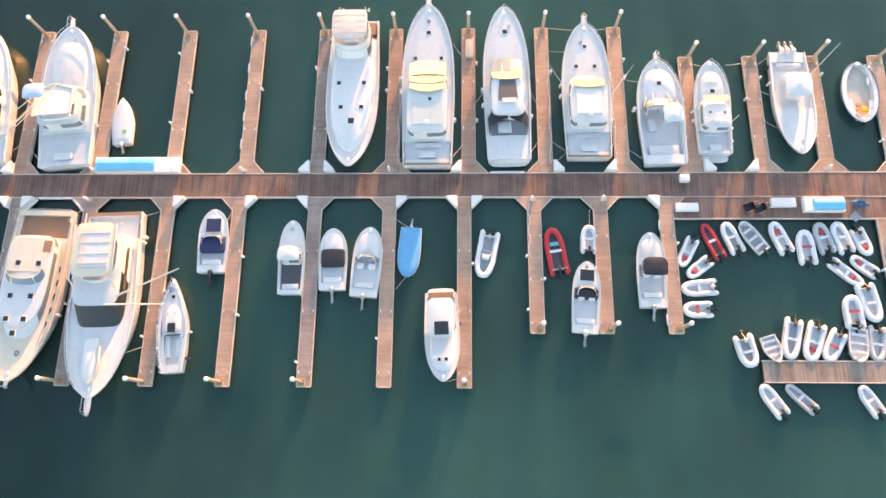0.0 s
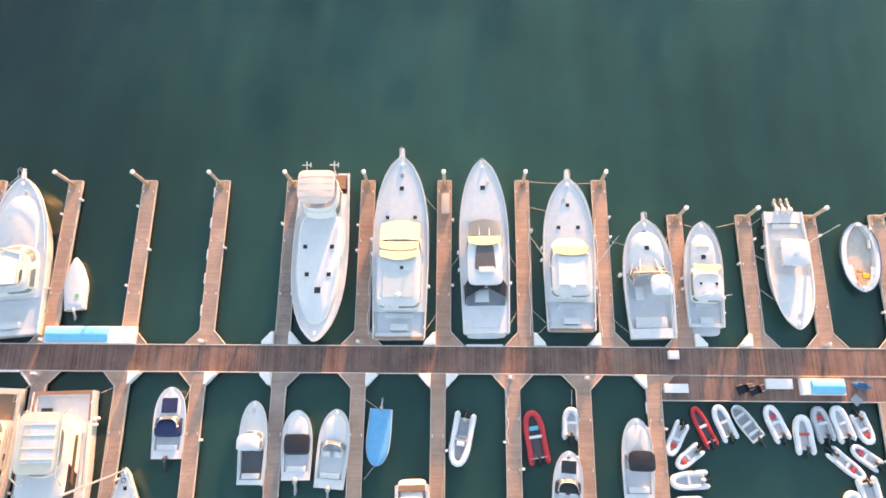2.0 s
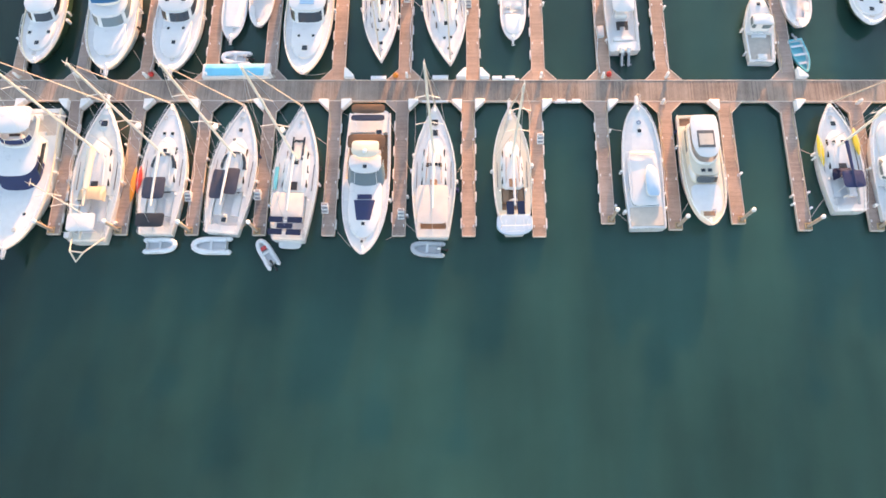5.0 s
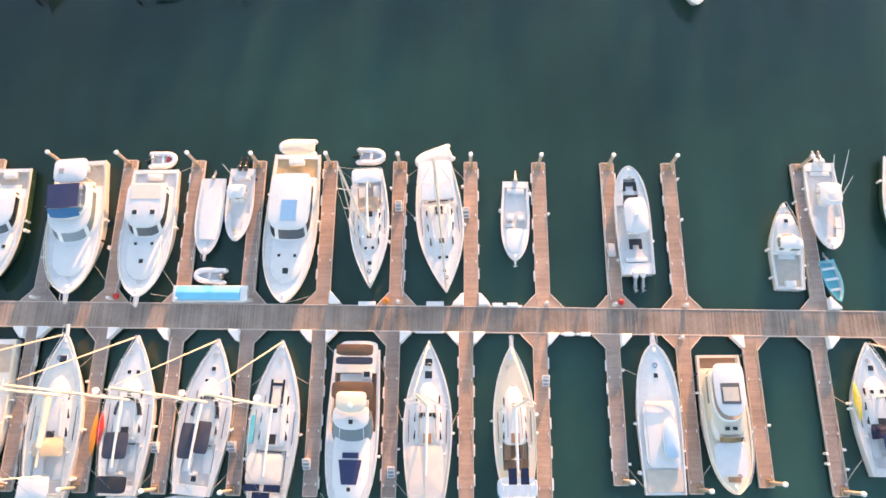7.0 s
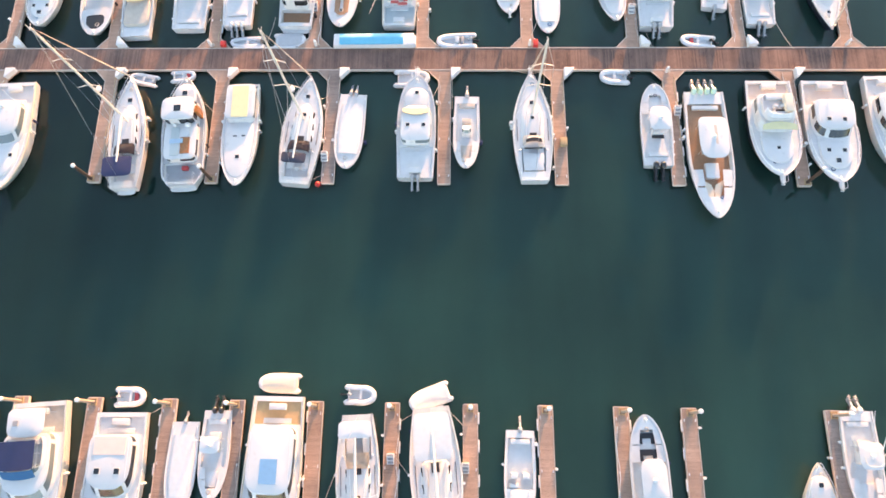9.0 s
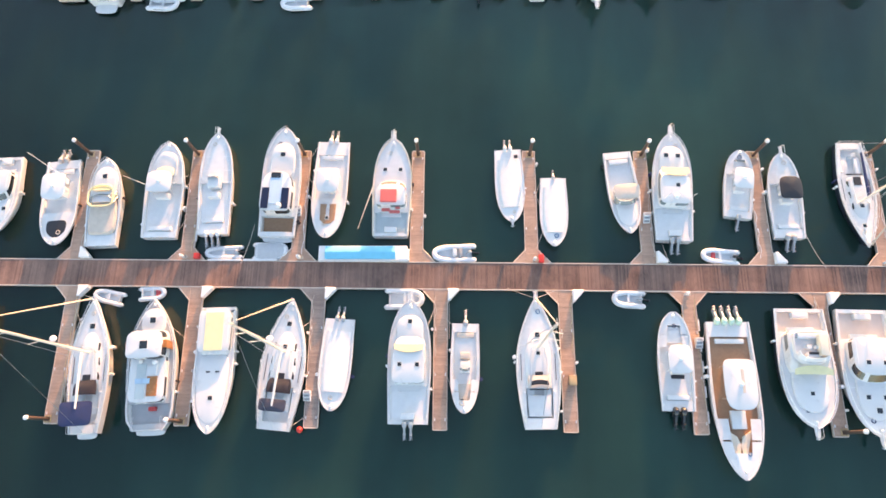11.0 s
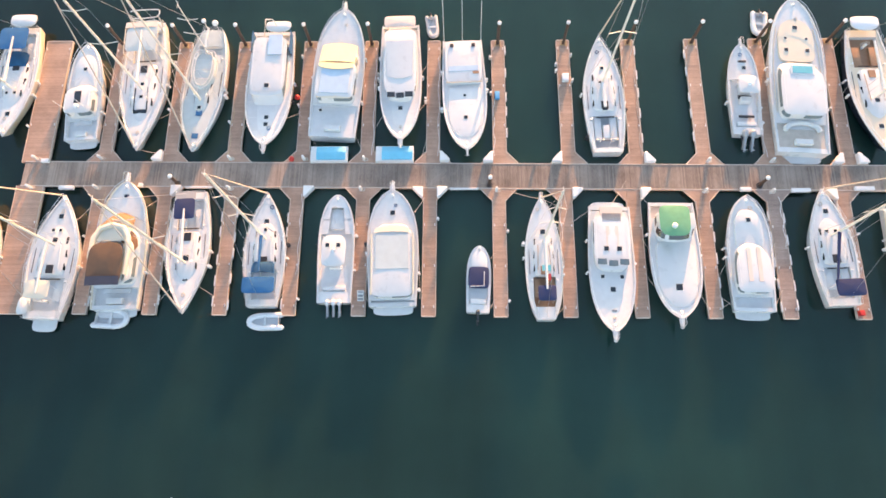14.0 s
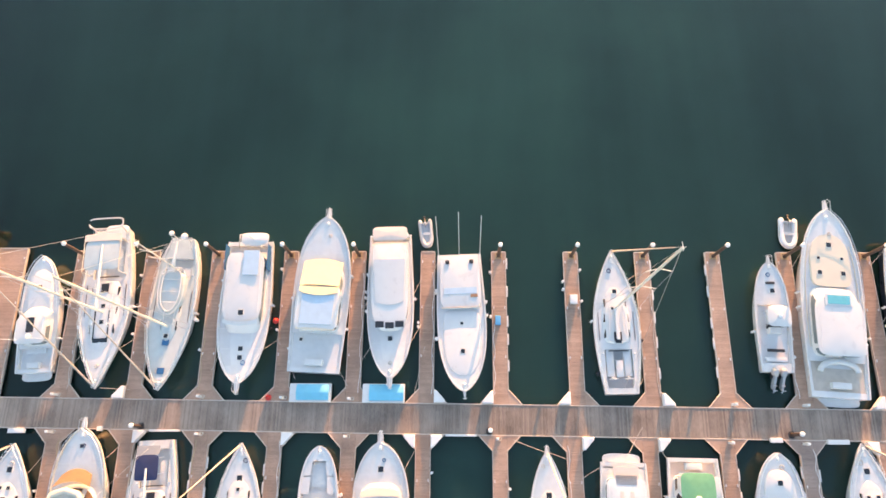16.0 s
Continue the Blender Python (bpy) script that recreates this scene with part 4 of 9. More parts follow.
def console(place, label, top=True, top_mat=GEL, outboard=2, cowl=None, sole=NONSKID, bow_seat=True, kind="blunt", well=(0.10, 0.86), top_at=(0.36, 0.60), hull=None, antennas=0, seat_mat=WCANVAS,
            name="centre_console_boat", size=1.0, bow_well=None, tilt=58, deck=None, pulpit=False, rail=False, depth=0.22):
    b = Boat(name, label, "motor boat", place, kind, bow=0.55 + 0.07 * place[3], stern=0.35 + 0.05 * place[3], hull=hull, deck=deck, wells=[(well[0], well[1], 0.24, depth, 9.0, sole)])
    L, B = b.L, b.B
    zf = b.z(well[0]) - depth
    m = (top_at[0] + top_at[1]) / 2
    b.fenders(((1, 0.3),))
    zf -= 0.15
    b.seat(0, m + 0.02, B * 0.34, 0.12 * L, zf, zf + 1.15, GEL, "steering_console", "white steering console")
    b.screen(m + 0.07, B * 0.17, zf + 1.15, 0.35, 0.25, 0.3, CLEAR)
    b.seat(0, m - 0.11, B * 0.34, 0.6, zf, zf + 0.9, seat_mat, "leaning_post", "padded leaning post")
    b.seat(0, well[0] + 0.03, B * 0.6, 0.45, zf, zf + 0.45, seat_mat, "aft_seat")
    if bow_seat:
        s0 = min(well[1] - 0.09, 0.76)
        b.add("bow_cushion", loft(bmesh.new(), [(zf + 0.02, oval(b.inner((0, 0, 0.3), s0), b.y(s0 - 0.08), b.y(well[1]) - 0.1, 2.2, 6)), (zf + 0.42, oval(b.inner((0, 0, 0.3), s0), b.y(s0 - 0.08), b.y(well[1]) - 0.1, 2.2, 6))], top=0.02), seat_mat, "", 35)
    if bow_well:
        w, y, zz = B * 0.27, b.y(bow_well[0]), b.z(bow_well[0]) + 0.04
        b.add("bow_casting_pad", loft(bmesh.new(), [(zz - 0.06, oval(w, y - bow_well[1] / 2, y + bow_well[1] / 2, 1.5, 6)), (zz + 0.05, oval(w * 0.97, y - bow_well[1] / 2, y + bow_well[1] / 2, 1.5, 6))], top=0.01), bow_well[2], "padded bow deck")
    if top:
        zt = zf + 1.85
        b.top(top_at[0], top_at[1], B * 0.33, zt, top_mat, 0.11, zf + 0.3, "t_top")
        if top_mat is GEL or top_mat is WCANVAS:
            b.dome(0, m, zt + 0.14, 0.22)
        if antennas:
            b.antennas([(-0.5, top_at[0] + 0.04, zt), (0.5, top_at[0] + 0.04, zt)][:antennas], 6.0, 0.0)
    if outboard:
        b.outboards(outboard, cowl or GEL, size, tilt)
    if pulpit:
        b.pulpit(0.6, 0.18)
    if rail:
        b.rail(0.5, 0.4)
    return b


def runabout(place, label, cover=None, bow_cover=None, cowl=None, outboard=1, windscreen=True, well=(0.12, 0.56), sole=NONSKID, seat_mat=WCANVAS, top=None, name="runabout", kind="blunt", hull=None, size=0.9, cabin=False, tilt=58, front=None):
    b = Boat(name, label, "motor boat", place, kind, bow=0.6 + 0.06 * place[3], stern=0.4 + 0.05 * place[3], hull=hull, wells=[(well[0], well[1], 0.22, 0.3, 9.0, sole)])
    L, B = b.L, b.B
    zf, zc = b.z(well[0]) - 0.3, b.z(well[1])
    b.seat(0, well[0] + 0.04, B * 0.62, 0.5, zf, zf + 0.42, seat_mat, "aft_bench")
    for sx in (-0.38, 0.38):
        b.seat(sx, well[1] - 0.13, B * 0.22, 0.5, zf, zf + 0.7, seat_mat, "seat")
    b.seat(0.36, well[1] - 0.03, B * 0.28, 0.35, zf, zc + 0.12, GEL, "dashboard")
    if cabin:
        b.house(well[1] - 0.16, well[1] + 0.10, B * 0.40, zc - 0.4, 1.75, 0.5, glass=CLEAR, name="wheelhouse")
    else:
        b.trunk(well[1], 0.92, B * 0.34, 0.16)
        if windscreen:
            b.screen(well[1] + 0.06, B * 0.37, zc + 0.05, 0.5, 0.45, 0.9)
    if bow_cover:
        b.panel("bow_hatch", 0, bow_cover[0], B * 0.5, bow_cover[1], b.z(bow_cover[0]) + 0.18, bow_cover[2], "dark glass bow hatch", 0.03, 0.02)
    if cover:
        y0, y1 = b.y(cover[0]), b.y(cover[1])
        b.add("cockpit_cover", loft(bmesh.new(), [(zc - 0.1, oval(B * 0.44, y0, y1, 5)), (zc + 0.3, oval(B * 0.40, y0 + 0.15, y1 - 0.2, 5))], top=0.12), cover[2], "canvas cover over the cockpit", 40)
    if top:
        b.top(top[0], top[1], B * 0.42, zf + 1.75, top[2], 0.06, zc, "bimini_top", camber=0.1, x=(top[3] if len(top) > 3 else 0.0))
    if outboard:
        b.outboards(outboard, cowl or COWLGREY, size, tilt)
    return b


def sailboat(place, label, mast_h=16.0, mast_s=0.58, boom=0.40, sail=WCANVAS, hood=None, bimini=None, hull=None, deck=None, roof=(0.34, 0.74), roof_w=0.27, well=(0.06, 0.32), stripe=None, solar=(), hatches=((0, 0.80, 0.5), (-0.2, 0.62, 0.32), (0.2, 0.62, 0.32)),
             side_windows=True, radar=0.0, boom_turn=0.0, teak=False, kind="sail", platform=0.0, wheel=True, name="sailing_yacht", category="sailing boat", arch=False, sole=None, sprit=0.0, mizzen=None, roof_mat=None):
    b = Boat(name, label, category, place, kind, bow=0.75 + 0.05 * place[3], stern=0.65 + 0.035 * place[3], hull=hull, deck=deck, trim=stripe, wells=[(well[0], well[1], 0.45, 0.5, place[4] * 0.30, sole or (TEAK if teak else NONSKID))])
    L, B = b.L, b.B
    zr = b.z(roof[0]) + 0.32
    y0, y1 = b.y(roof[0]), b.y(roof[1])
    z0, rise = b.z(roof[0]), b.z(roof[1]) - b.z(roof[0])
    bm = loft(bmesh.new(), [(z0 - 0.1, oval(B * roof_w * 1.1, y0, y1, 1.8, 6)), (z0 + 0.06, oval(B * roof_w * 1.08, y0, y1 - 0.05, 1.8, 6)), (z0 + 0.25, oval(B * roof_w * 0.9, y0 + 0.04, y1 - 0.9, 1.8, 6)), (z0 + 0.31, oval(B * roof_w * 0.8, y0 + 0.1, y1 - 1.5, 1.8, 6))], top=0.02)
    for v in bm.verts:
        v.co.z += rise * (v.co.y - y0) / (y1 - y0)
    b.add("coachroof", bm, roof_mat or GEL, "", 30)
    for sd in (1, -1):
        b.add("handrail", tubes([[(sd * B * roof_w * (0.66 - 0.12 * f), y0 + (y1 - y0) * (0.12 + 0.55 * f), z0 + 0.42 + rise * (0.12 + 0.55 * f)) for f in (0, 0.5, 1)]], 0.03, 5), TEAK if teak else STEEL, "", 60)
        b.add("genoa_track", box(sd * B * 0.39 - 0.03, sd * B * 0.39 + 0.03, b.y(0.36), b.y(0.56), b.z(0.36), b.z(0.5) + 0.05), DARKDECK)
        b.add("dorade_vent", tubes([[(sd * B * 0.15, y0 + (y1 - y0) * 0.62, z0 + 0.4 + rise * 0.6), (sd * B * 0.15, y0 + (y1 - y0) * 0.62, z0 + 0.66 + rise * 0.6), (sd * B * 0.15, y0 + (y1 - y0) * 0.62 + 0.16, z0 + 0.72 + rise * 0.6)]], 0.07, 7), STEEL, "", 60)
    b.panel("companionway_hatch", 0, roof[0] + 0.045, 0.75, 0.9, z0 + 0.37, BLACK if not teak else TEAK, "sliding companionway hatch", 0.04)
    b.panel("anchor_locker", 0, 0.92, B * 0.12, 0.5, b.z(0.92) + 0.06, GEL, "", 0.02)
    b.add("mainsheet_traveller", box(-B * 0.22, B * 0.22, b.y(well[1] - 0.01) - 0.05, b.y(well[1] - 0.01) + 0.05, b.z(0.3), b.z(0.3) + 0.12), BLACK)
    if side_windows:
        for sd in (1, -1):
            for s in (0.0, 0.14, 0.28):
                s2 = roof[0] + 0.04 + s * (roof[1] - roof[0]) * 1.9
                f = (s2 - roof[0]) / (roof[1] - roof[0])
                k = (1 - max(f - 0.35, 0) ** 1.6 * 0.9) * sd * B * roof_w
                ob = bmesh.new()
                zz = z0 + rise * f
                ob.faces.new([ob.verts.new(p) for p in ((k * 1.06, b.y(s2), zz + 0.08), (k * 1.04, b.y(s2) + 0.058 * L, zz + 0.08), (k * 0.93, b.y(s2) + 0.054 * L, zz + 0.25), (k * 0.95, b.y(s2), zz + 0.25))])
                bmesh.ops.solidify(ob, geom=ob.faces[:], thickness=0.03)
                b.add("side_window", ob, GLASS, "dark cabin side window")
    for sx, s, size in hatches:
        b.hatch(sx, s, size, b.z(s) + (0.32 if roof[0] < s < roof[1] - 0.03 and abs(sx) < 0.5 else 0.05))
    zw = b.z(well[0]) - 0.5
    for sd in (1, -1):
        b.seat(sd * 0.38, (well[0] + well[1]) / 2 + 0.04, B * 0.17, (well[1] - well[0]) * L * 0.7, zw, zw + 0.36, TEAK if teak else NONSKID, "cockpit_seat")
        b.add("winch", loft(bmesh.new(), [(b.z(0.3) + k, oval(q, b.y(well[1] - 0.03) - q, b.y(well[1] - 0.03) + q, 2, 2, 10)) for k, q in ((0, 0.11), (0.1, 0.08), (0.2, 0.1))]), STEEL).location.x = sd * B * 0.34
    if wheel:
        b.wheel(well[0] + 0.07, zw)
    if mast_h:
        b.mast(mast_s, mast_h, boom, sail, foot=zr, radar=radar, boom_turn=boom_turn)
    if mizzen:
        b.mast(mizzen[0], mizzen[1], 0.16, sail, r=0.07, foot=b.z(mizzen[0]), stays=False)
    if hood:
        b.dodger(well[1] - 0.05, well[1] + 0.06, B * 0.27, b.z(0.3) + 0.3, 0.75, hood)
    if bimini:
        b.top(bimini[0], bimini[1], B * bimini[2], zw + 2.2, bimini[3], 0.05, b.z(0.1), "bimini_top", camber=0.10, front=9)
    for sx, s, wx, wy in solar:
        b.panel("solar_panel", sx, s, wx, wy, zw + 2.35, SOLAR, "dark solar panel on the stern arch", 0.03)
    if solar or arch:
        hw = B * 0.36
        b.add("stern_arch", tubes([[(sd * hw, b.y(s), b.z(0)), (sd * hw, b.y(s), zw + 2.3)] for sd in (1, -1) for s in (0.02, 0.10)] + [[(-hw, b.y(s), zw + 2.28), (hw, b.y(s), zw + 2.28)] for s in (0.02, 0.10)], 0.03, 6), STEEL, "", 60)
    b.fenders(((1, 0.42), (-1, 0.5)))
    b.lifelines()
    b.rail(0.82, 0.62, 0.026)
    b.stern_rail()
    if sprit:
        b.pulpit(sprit, 0.18)
    if platform:
        b.platform(platform, 0.7)
    return b


def tender(place, label, tube=None, motor=COWLBLACK, seat=None, floor=GEL, group="inflatable dinghies", tilt=50, name="inflatable_dinghy", cushion=None, console_at=None, cover=None, z=0.0):
    """An inflatable: two side tubes that meet at the bow, floor, transom, thwarts and a motor."""
    x, y, turn, L, B = place
    tube = tube or TUBE
    root = thing(name, label, "dinghy", x, y, z, turn, group)
    r = min(0.29, B * 0.155)
    hw = B / 2 - r
    path = []
    for i in range(23):
        u = i / 22 * 2 - 1
        a = abs(u)
        if a > 0.45:
            f = (a - 0.45) / 0.55
            p = (hw, L * (0.5 - 0.42 - 0.58 * f))
        else:
            th = (0.45 - a) / 0.45 * math.pi / 2
            p = (hw * math.cos(th) ** 0.8 if th < 1.57 else 0, L * (0.08 + 0.42 * math.sin(th)) - r)
        lift = 0.20 * max((p[1] / L - 0.1) / 0.4, 0) ** 2
        path.append((math.copysign(p[0], u) if a > 1e-6 else 0, p[1], r * 0.95 + lift))
    bm = bmesh.new()
    add_tube(bm, path, r, 9)
    for sd in (0, -1):
        px, py, pz = path[sd]
        add_tube(bm, [(px, py, pz), (px, py - 0.22, pz)], r * 0.98, 9, r * 0.35)
    part("tube", bm, tube, root, "", 60)
    fl = bmesh.new()
    loft(fl, [(0.10, oval(hw * 0.98, -L * 0.44, L * 0.5 - r, 2.2, 8)), (0.36, oval(hw * 0.98, -L * 0.44, L * 0.5 - r, 2.2, 8))], top=0.0, bottom=True)
    part("floor", fl, floor, root)
    part("transom", box(-hw, hw, -L * 0.42, -L * 0.42 + 0.06, 0.1, r * 2 + 0.08, 0.01), GEL, root)
    part("thwart", box(-hw, hw, -0.02 * L - 0.13, -0.02 * L + 0.13, r * 1.5, r * 1.5 + 0.06, 0.015), seat or GEL, root)
    rope = [(sx * (hw + r * 0.8), yy, r * 1.5) for sx in (1,) for yy in (-L * 0.3, -L * 0.1, L * 0.1)]
    for sd in (1, -1):
        part("grab_line", tubes([[(sd * a, b, c) for a, b, c in rope]], 0.018, 4), BLACK, root)
    if cushion:
        part("cushion", box(-hw * 0.6, hw * 0.6, L * 0.10, L * 0.10 + 0.42, 0.2, 0.38, 0.04), cushion, root, "red cushion", 40)
    if console_at:
        part("jockey_console", box(-hw * 0.5, hw * 0.5, console_at * L - 0.2, console_at * L + 0.25, 0.2, 0.75, 0.05), GEL, root, "", 40)
        part("jockey_seat", box(-hw * 0.6, hw * 0.6, console_at * L - 0.75, console_at * L - 0.4, 0.2, 0.6, 0.05), RUBBER, root, "", 40)
    if cover:
        part("cover", loft(bmesh.new(), [(r * 1.3, oval(hw + r * 1.02, -L * 0.5, L * 0.49, 2.4, 6)), (r * 2 + 0.06, oval(hw, -L * 0.47, L * 0.46, 2.4, 6))], top=0.08), cover, root, "fitted boat cover", 50)
    elif motor:
        bm, leg = bmesh.new(), bmesh.new()
        loft(bm, [(zz, oval(q, a, c, 2.3, 3, 14)) for zz, q, a, c in ((0.15, 0.10, -0.14, 0.2), (0.24, 0.15, -0.18, 0.27), (0.42, 0.14, -0.17, 0.25), (0.5, 0.08, -0.1, 0.14))], bottom=True)
        add_box(leg, -0.05, 0.05, -0.14, 0.08, -0.7, 0.16, 0.015)
        add_box(leg, -0.1, 0.1, -0.3, 0.06, -0.72, -0.62, 0.02)
        add_tube(leg, [(0, 0.2, 0.2), (0, 0.55, 0.3)], 0.022, 5)
        m = Matrix.Translation((0, -L * 0.42 - 0.12, r * 2)) @ Matrix.Rotation(radians(-tilt), 4, "X")
        bmesh.ops.transform(bm, verts=bm.verts, matrix=m)
        bmesh.ops.transform(leg, verts=leg.verts, matrix=m)
        ob = part("outboard_motor", leg, BLACK, root, "small outboard motor", 40)
        part("cowling", bm, motor, ob, "", 45)
    return root


def skiff(place, label, hull=None, inside=None, trim=None, motor=None, thwarts=3, kind="slim", name="open_skiff", group="", thwart_mat=None, cover=None, side=0.10):
    """An open boat with thwarts."""
    x, y, turn, L, B = place
    b = Boat(name, label, "rowing boat", place, kind, bow=0.75, stern=0.5, hull=hull, deck=hull, trim=trim, wells=[(0.05, 0.94, side, 0.38, 9.0, inside or NONSKID)], group=group)
    for i in range(thwarts):
        s = 0.2 + 0.5 * i / max(thwarts - 1, 1)
        b.add("thwart", box(-b.w(s) + 0.08, b.w(s) - 0.08, b.y(s) - 0.13, b.y(s) + 0.13, 0.4, 0.45, 0.012), thwart_mat or GEL)
    if cover:
        b.add("cover", loft(bmesh.new(), [(0.52, [(b.w(s) * sd * 0.8, b.y(s)) for sd, S in ((1, (0.3, 0.4, 0.5, 0.6, 0.7, 0.8)), (-1, (0.8, 0.7, 0.6, 0.5, 0.4, 0.3))) for s in S])], top=0.1), cover, "beige inner cover", 40)
    if motor:
        b.outboards(1, motor, 0.62, 55)
    return b


def covered(place, label, mat, motor=None, kind="blunt", rise=0.45, motors=1, cover_label="taut blue boat cover", inset=-0.04, ends=(0.0, 1.0)):
    """A small boat under a taut full cover."""
    b = Boat("covered_boat", label, "motor boat", place, kind, bow=0.75, stern=0.6)
    bm, rows = bmesh.new(), []
    for s in [ends[0] + (ends[1] - ends[0]) * i / 14 for i in range(15)]:
        w, y, z = max(b.w(s) - inset, 0.06), b.y(s), b.z(s) + (0.10 if inset > 0 else 0.0)
        rows.append([bm.verts.new((w * math.cos(a), y, z - 0.12 + rise * math.sin(a) ** 0.6 * (1 if 0.05 < s < 0.95 else 0.6))) for a in (math.pi * k / 8 for k in range(9))])
    for a, c in zip(rows, rows[1:]):
        for k in range(8):
            bm.faces.new((a[k], a[k + 1], c[k + 1], c[k]))
    bm.faces.new(rows[0])
    bm.faces.new(rows[-1])
    b.add("cover", bm, mat, cover_label, 50)
    if motor:
        b.outboards(motors, motor, 0.7 if motors == 1 else 0.9, 55)
    return b


# ---- boats of their own kind ----
def U4(place):
    """The long yacht whose forward deck is one raised white roof with square hatches."""
    b = Boat("motor_yacht", "long white motor yacht with raised foredeck and teak stern", "motor yacht", place, "power", trim=GEL, wells=[(0.02, 0.13, 0.22, 0.5, 9.0, TEAK)])
    L, B = b.L, b.B
    b.add("raised_deck", loft(bmesh.new(), [(b.z(0.3) - 0.1, oval(B * 0.40, b.y(0.26), b.y(0.94), 1.9, 6)), (b.z(0.3) + 0.75, oval(B * 0.38, b.y(0.27), b.y(0.90), 1.9, 6)), (b.z(0.3) + 0.95, oval(B * 0.34, b.y(0.28), b.y(0.87), 1.9, 6))], top=0.05), NONSKID, "white raised foredeck", 30)
    zt = b.house(0.10, 0.33, B * 0.36, b.z(0.1) - 0.05, 2.0, rake=0.9, glass=GEL, eave=0.02)
    b.tub(0.08, 0.28, B * 0.34, zt, 0.55)
    b.top(0.07, 0.27, B * 0.33, zt + 1.7, PINK, 0.1, zt + 0.4, "bimini_top")
    for s in (0.11, 0.15, 0.19, 0.23):
        b.add("canopy_seam", box(-B * 0.30, B * 0.30, b.y(s) - 0.02, b.y(s) + 0.02, zt + 1.78, zt + 1.845), BEIGE)
    for sx, s, q in ((-0.48, 0.47, 0.42), (0.48, 0.47, 0.42), (-0.42, 0.63, 0.42), (0.36, 0.63, 0.42), (-0.05, 0.72, 0.62)):
        b.hatch(sx, s, q, b.z(0.3) + 1.0)
    b.add("stern_davit", tubes([[(x, b.y(0.02), b.z(0)), (x, b.y(0.01), b.z(0) + 1.5), (x, b.y(0.0) - 0.6, b.z(0) + 1.7)] for x in (-1.2, 1.6)] + [[(x - 0.45, b.y(0.0) - 0.25, b.z(0) + 1.62), (x + 0.45, b.y(0.0) - 0.25, b.z(0) + 1.62)] for x in (-1.2, 1.6)] + [[(x - 0.4, b.y(0.0) - 0.05, b.z(0) + 1.6), (x - 0.4, b.y(0.0) - 0.5, b.z(0) + 1.66)] for x in (-1.2, 1.6)], 0.06, 6), GEL, "white stern davits", 60)
    b.panel("stern_deck", 0, 0.055, B * 0.8, 1.5, b.z(0.05) - 0.02, TEAK, "teak stern deck", 0.05)
    for sx in (-0.43, 0.58):
        b.panel("davit_foot", sx, 0.0, 0.3, 0.25, b.z(0) + 0.05, BLACK, "dark davit foot", 0.1)
    b.rail(0.3)
    return b


def U6(place):
    """The smooth express yacht: long house with a raked screen, dark sunroof and short cockpit."""
    b = Boat("express_cruiser", "white express cruiser with a dark open sunroof", "motor boat", place, "power", wells=[(0.15, 0.255, 0.42, 0.35, 9.0, GREYDECK)])
    L, B = b.L, b.B
    zt = b.house(0.25, 0.615, B * 0.36, b.z(0.33) - 0.05, 1.25, rake=0.12 * L, glass=CLEAR, band=(0.08, 0.72), front=3.4, eave=0.0, pillars=7)
    b.slope("windscreen", 0.62, b.z(0.6) + 0.40, B * 0.31, 0.53, zt + 0.02, B * 0.32, PALEGLASS, 0.30, 0.0, "pale raked windscreen")
    for x in (-0.10, 0.10):
        b.add("screen_bar", tubes([[(B * x, b.y(0.625), b.z(0.6) + 0.47), (B * x, b.y(0.53), zt + 0.06)]], 0.03, 5), GEL, "", 60)
    b.slope("screen_brow", 0.527, zt + 0.04, B * 0.33, 0.488, zt + 0.16, B * 0.32, SUNGLOW, 0.0, -0.3, "brow above the screen with painted yellow sun glow")
    roof = lambda k: [(px * (0.82 + 0.18 * (b.y(0.475) - py) / (0.14 * L)) * k, py) for px, py in oval(B * 0.21, b.y(0.335), b.y(0.475), 8, 8)]
    b.add("sunroof", loft(bmesh.new(), [(zt, roof(1.0)), (zt + 0.10, roof(1.0))], top=0.01), DARKDECK, "dark open sunroof", 30)
    b.panel("roof_bench", 0.05, 0.335, 1.5, 0.55, zt + 0.12, WCANVAS, "white folded cushion", 0.08, 0.04)
    for sd in (1, -1):
        b.add("side_glass", loft(bmesh.new(), [(b.z(0.3), [(sd * B * 0.40, b.y(0.15)), (sd * B * 0.43, b.y(0.26)), (sd * B * 0.36, b.y(0.29)), (sd * B * 0.36, b.y(0.26))]), (b.z(0.3) + 0.7, [(sd * B * 0.38, b.y(0.19)), (sd * B * 0.40, b.y(0.26)), (sd * B * 0.34, b.y(0.29)), (sd * B * 0.34, b.y(0.26))])], top=0.01), BLACK, "black side glass")
    b.panel("aft_hatch", 0, 0.075, 2.6, 1.6, b.z(0.1) + 0.06, GEL, "white engine hatch", 0.03)
    b.seat(-0.15, 0.205, 1.4, 1.2, b.z(0.2) - 0.3, b.z(0.2) + 0.1, WCANVAS, "cockpit_table", "white cockpit table")
    b.hatch(0, 0.83, 0.5)
    b.rail(0.48)
    b.fenders()
    b.platform(0.4)
    return b


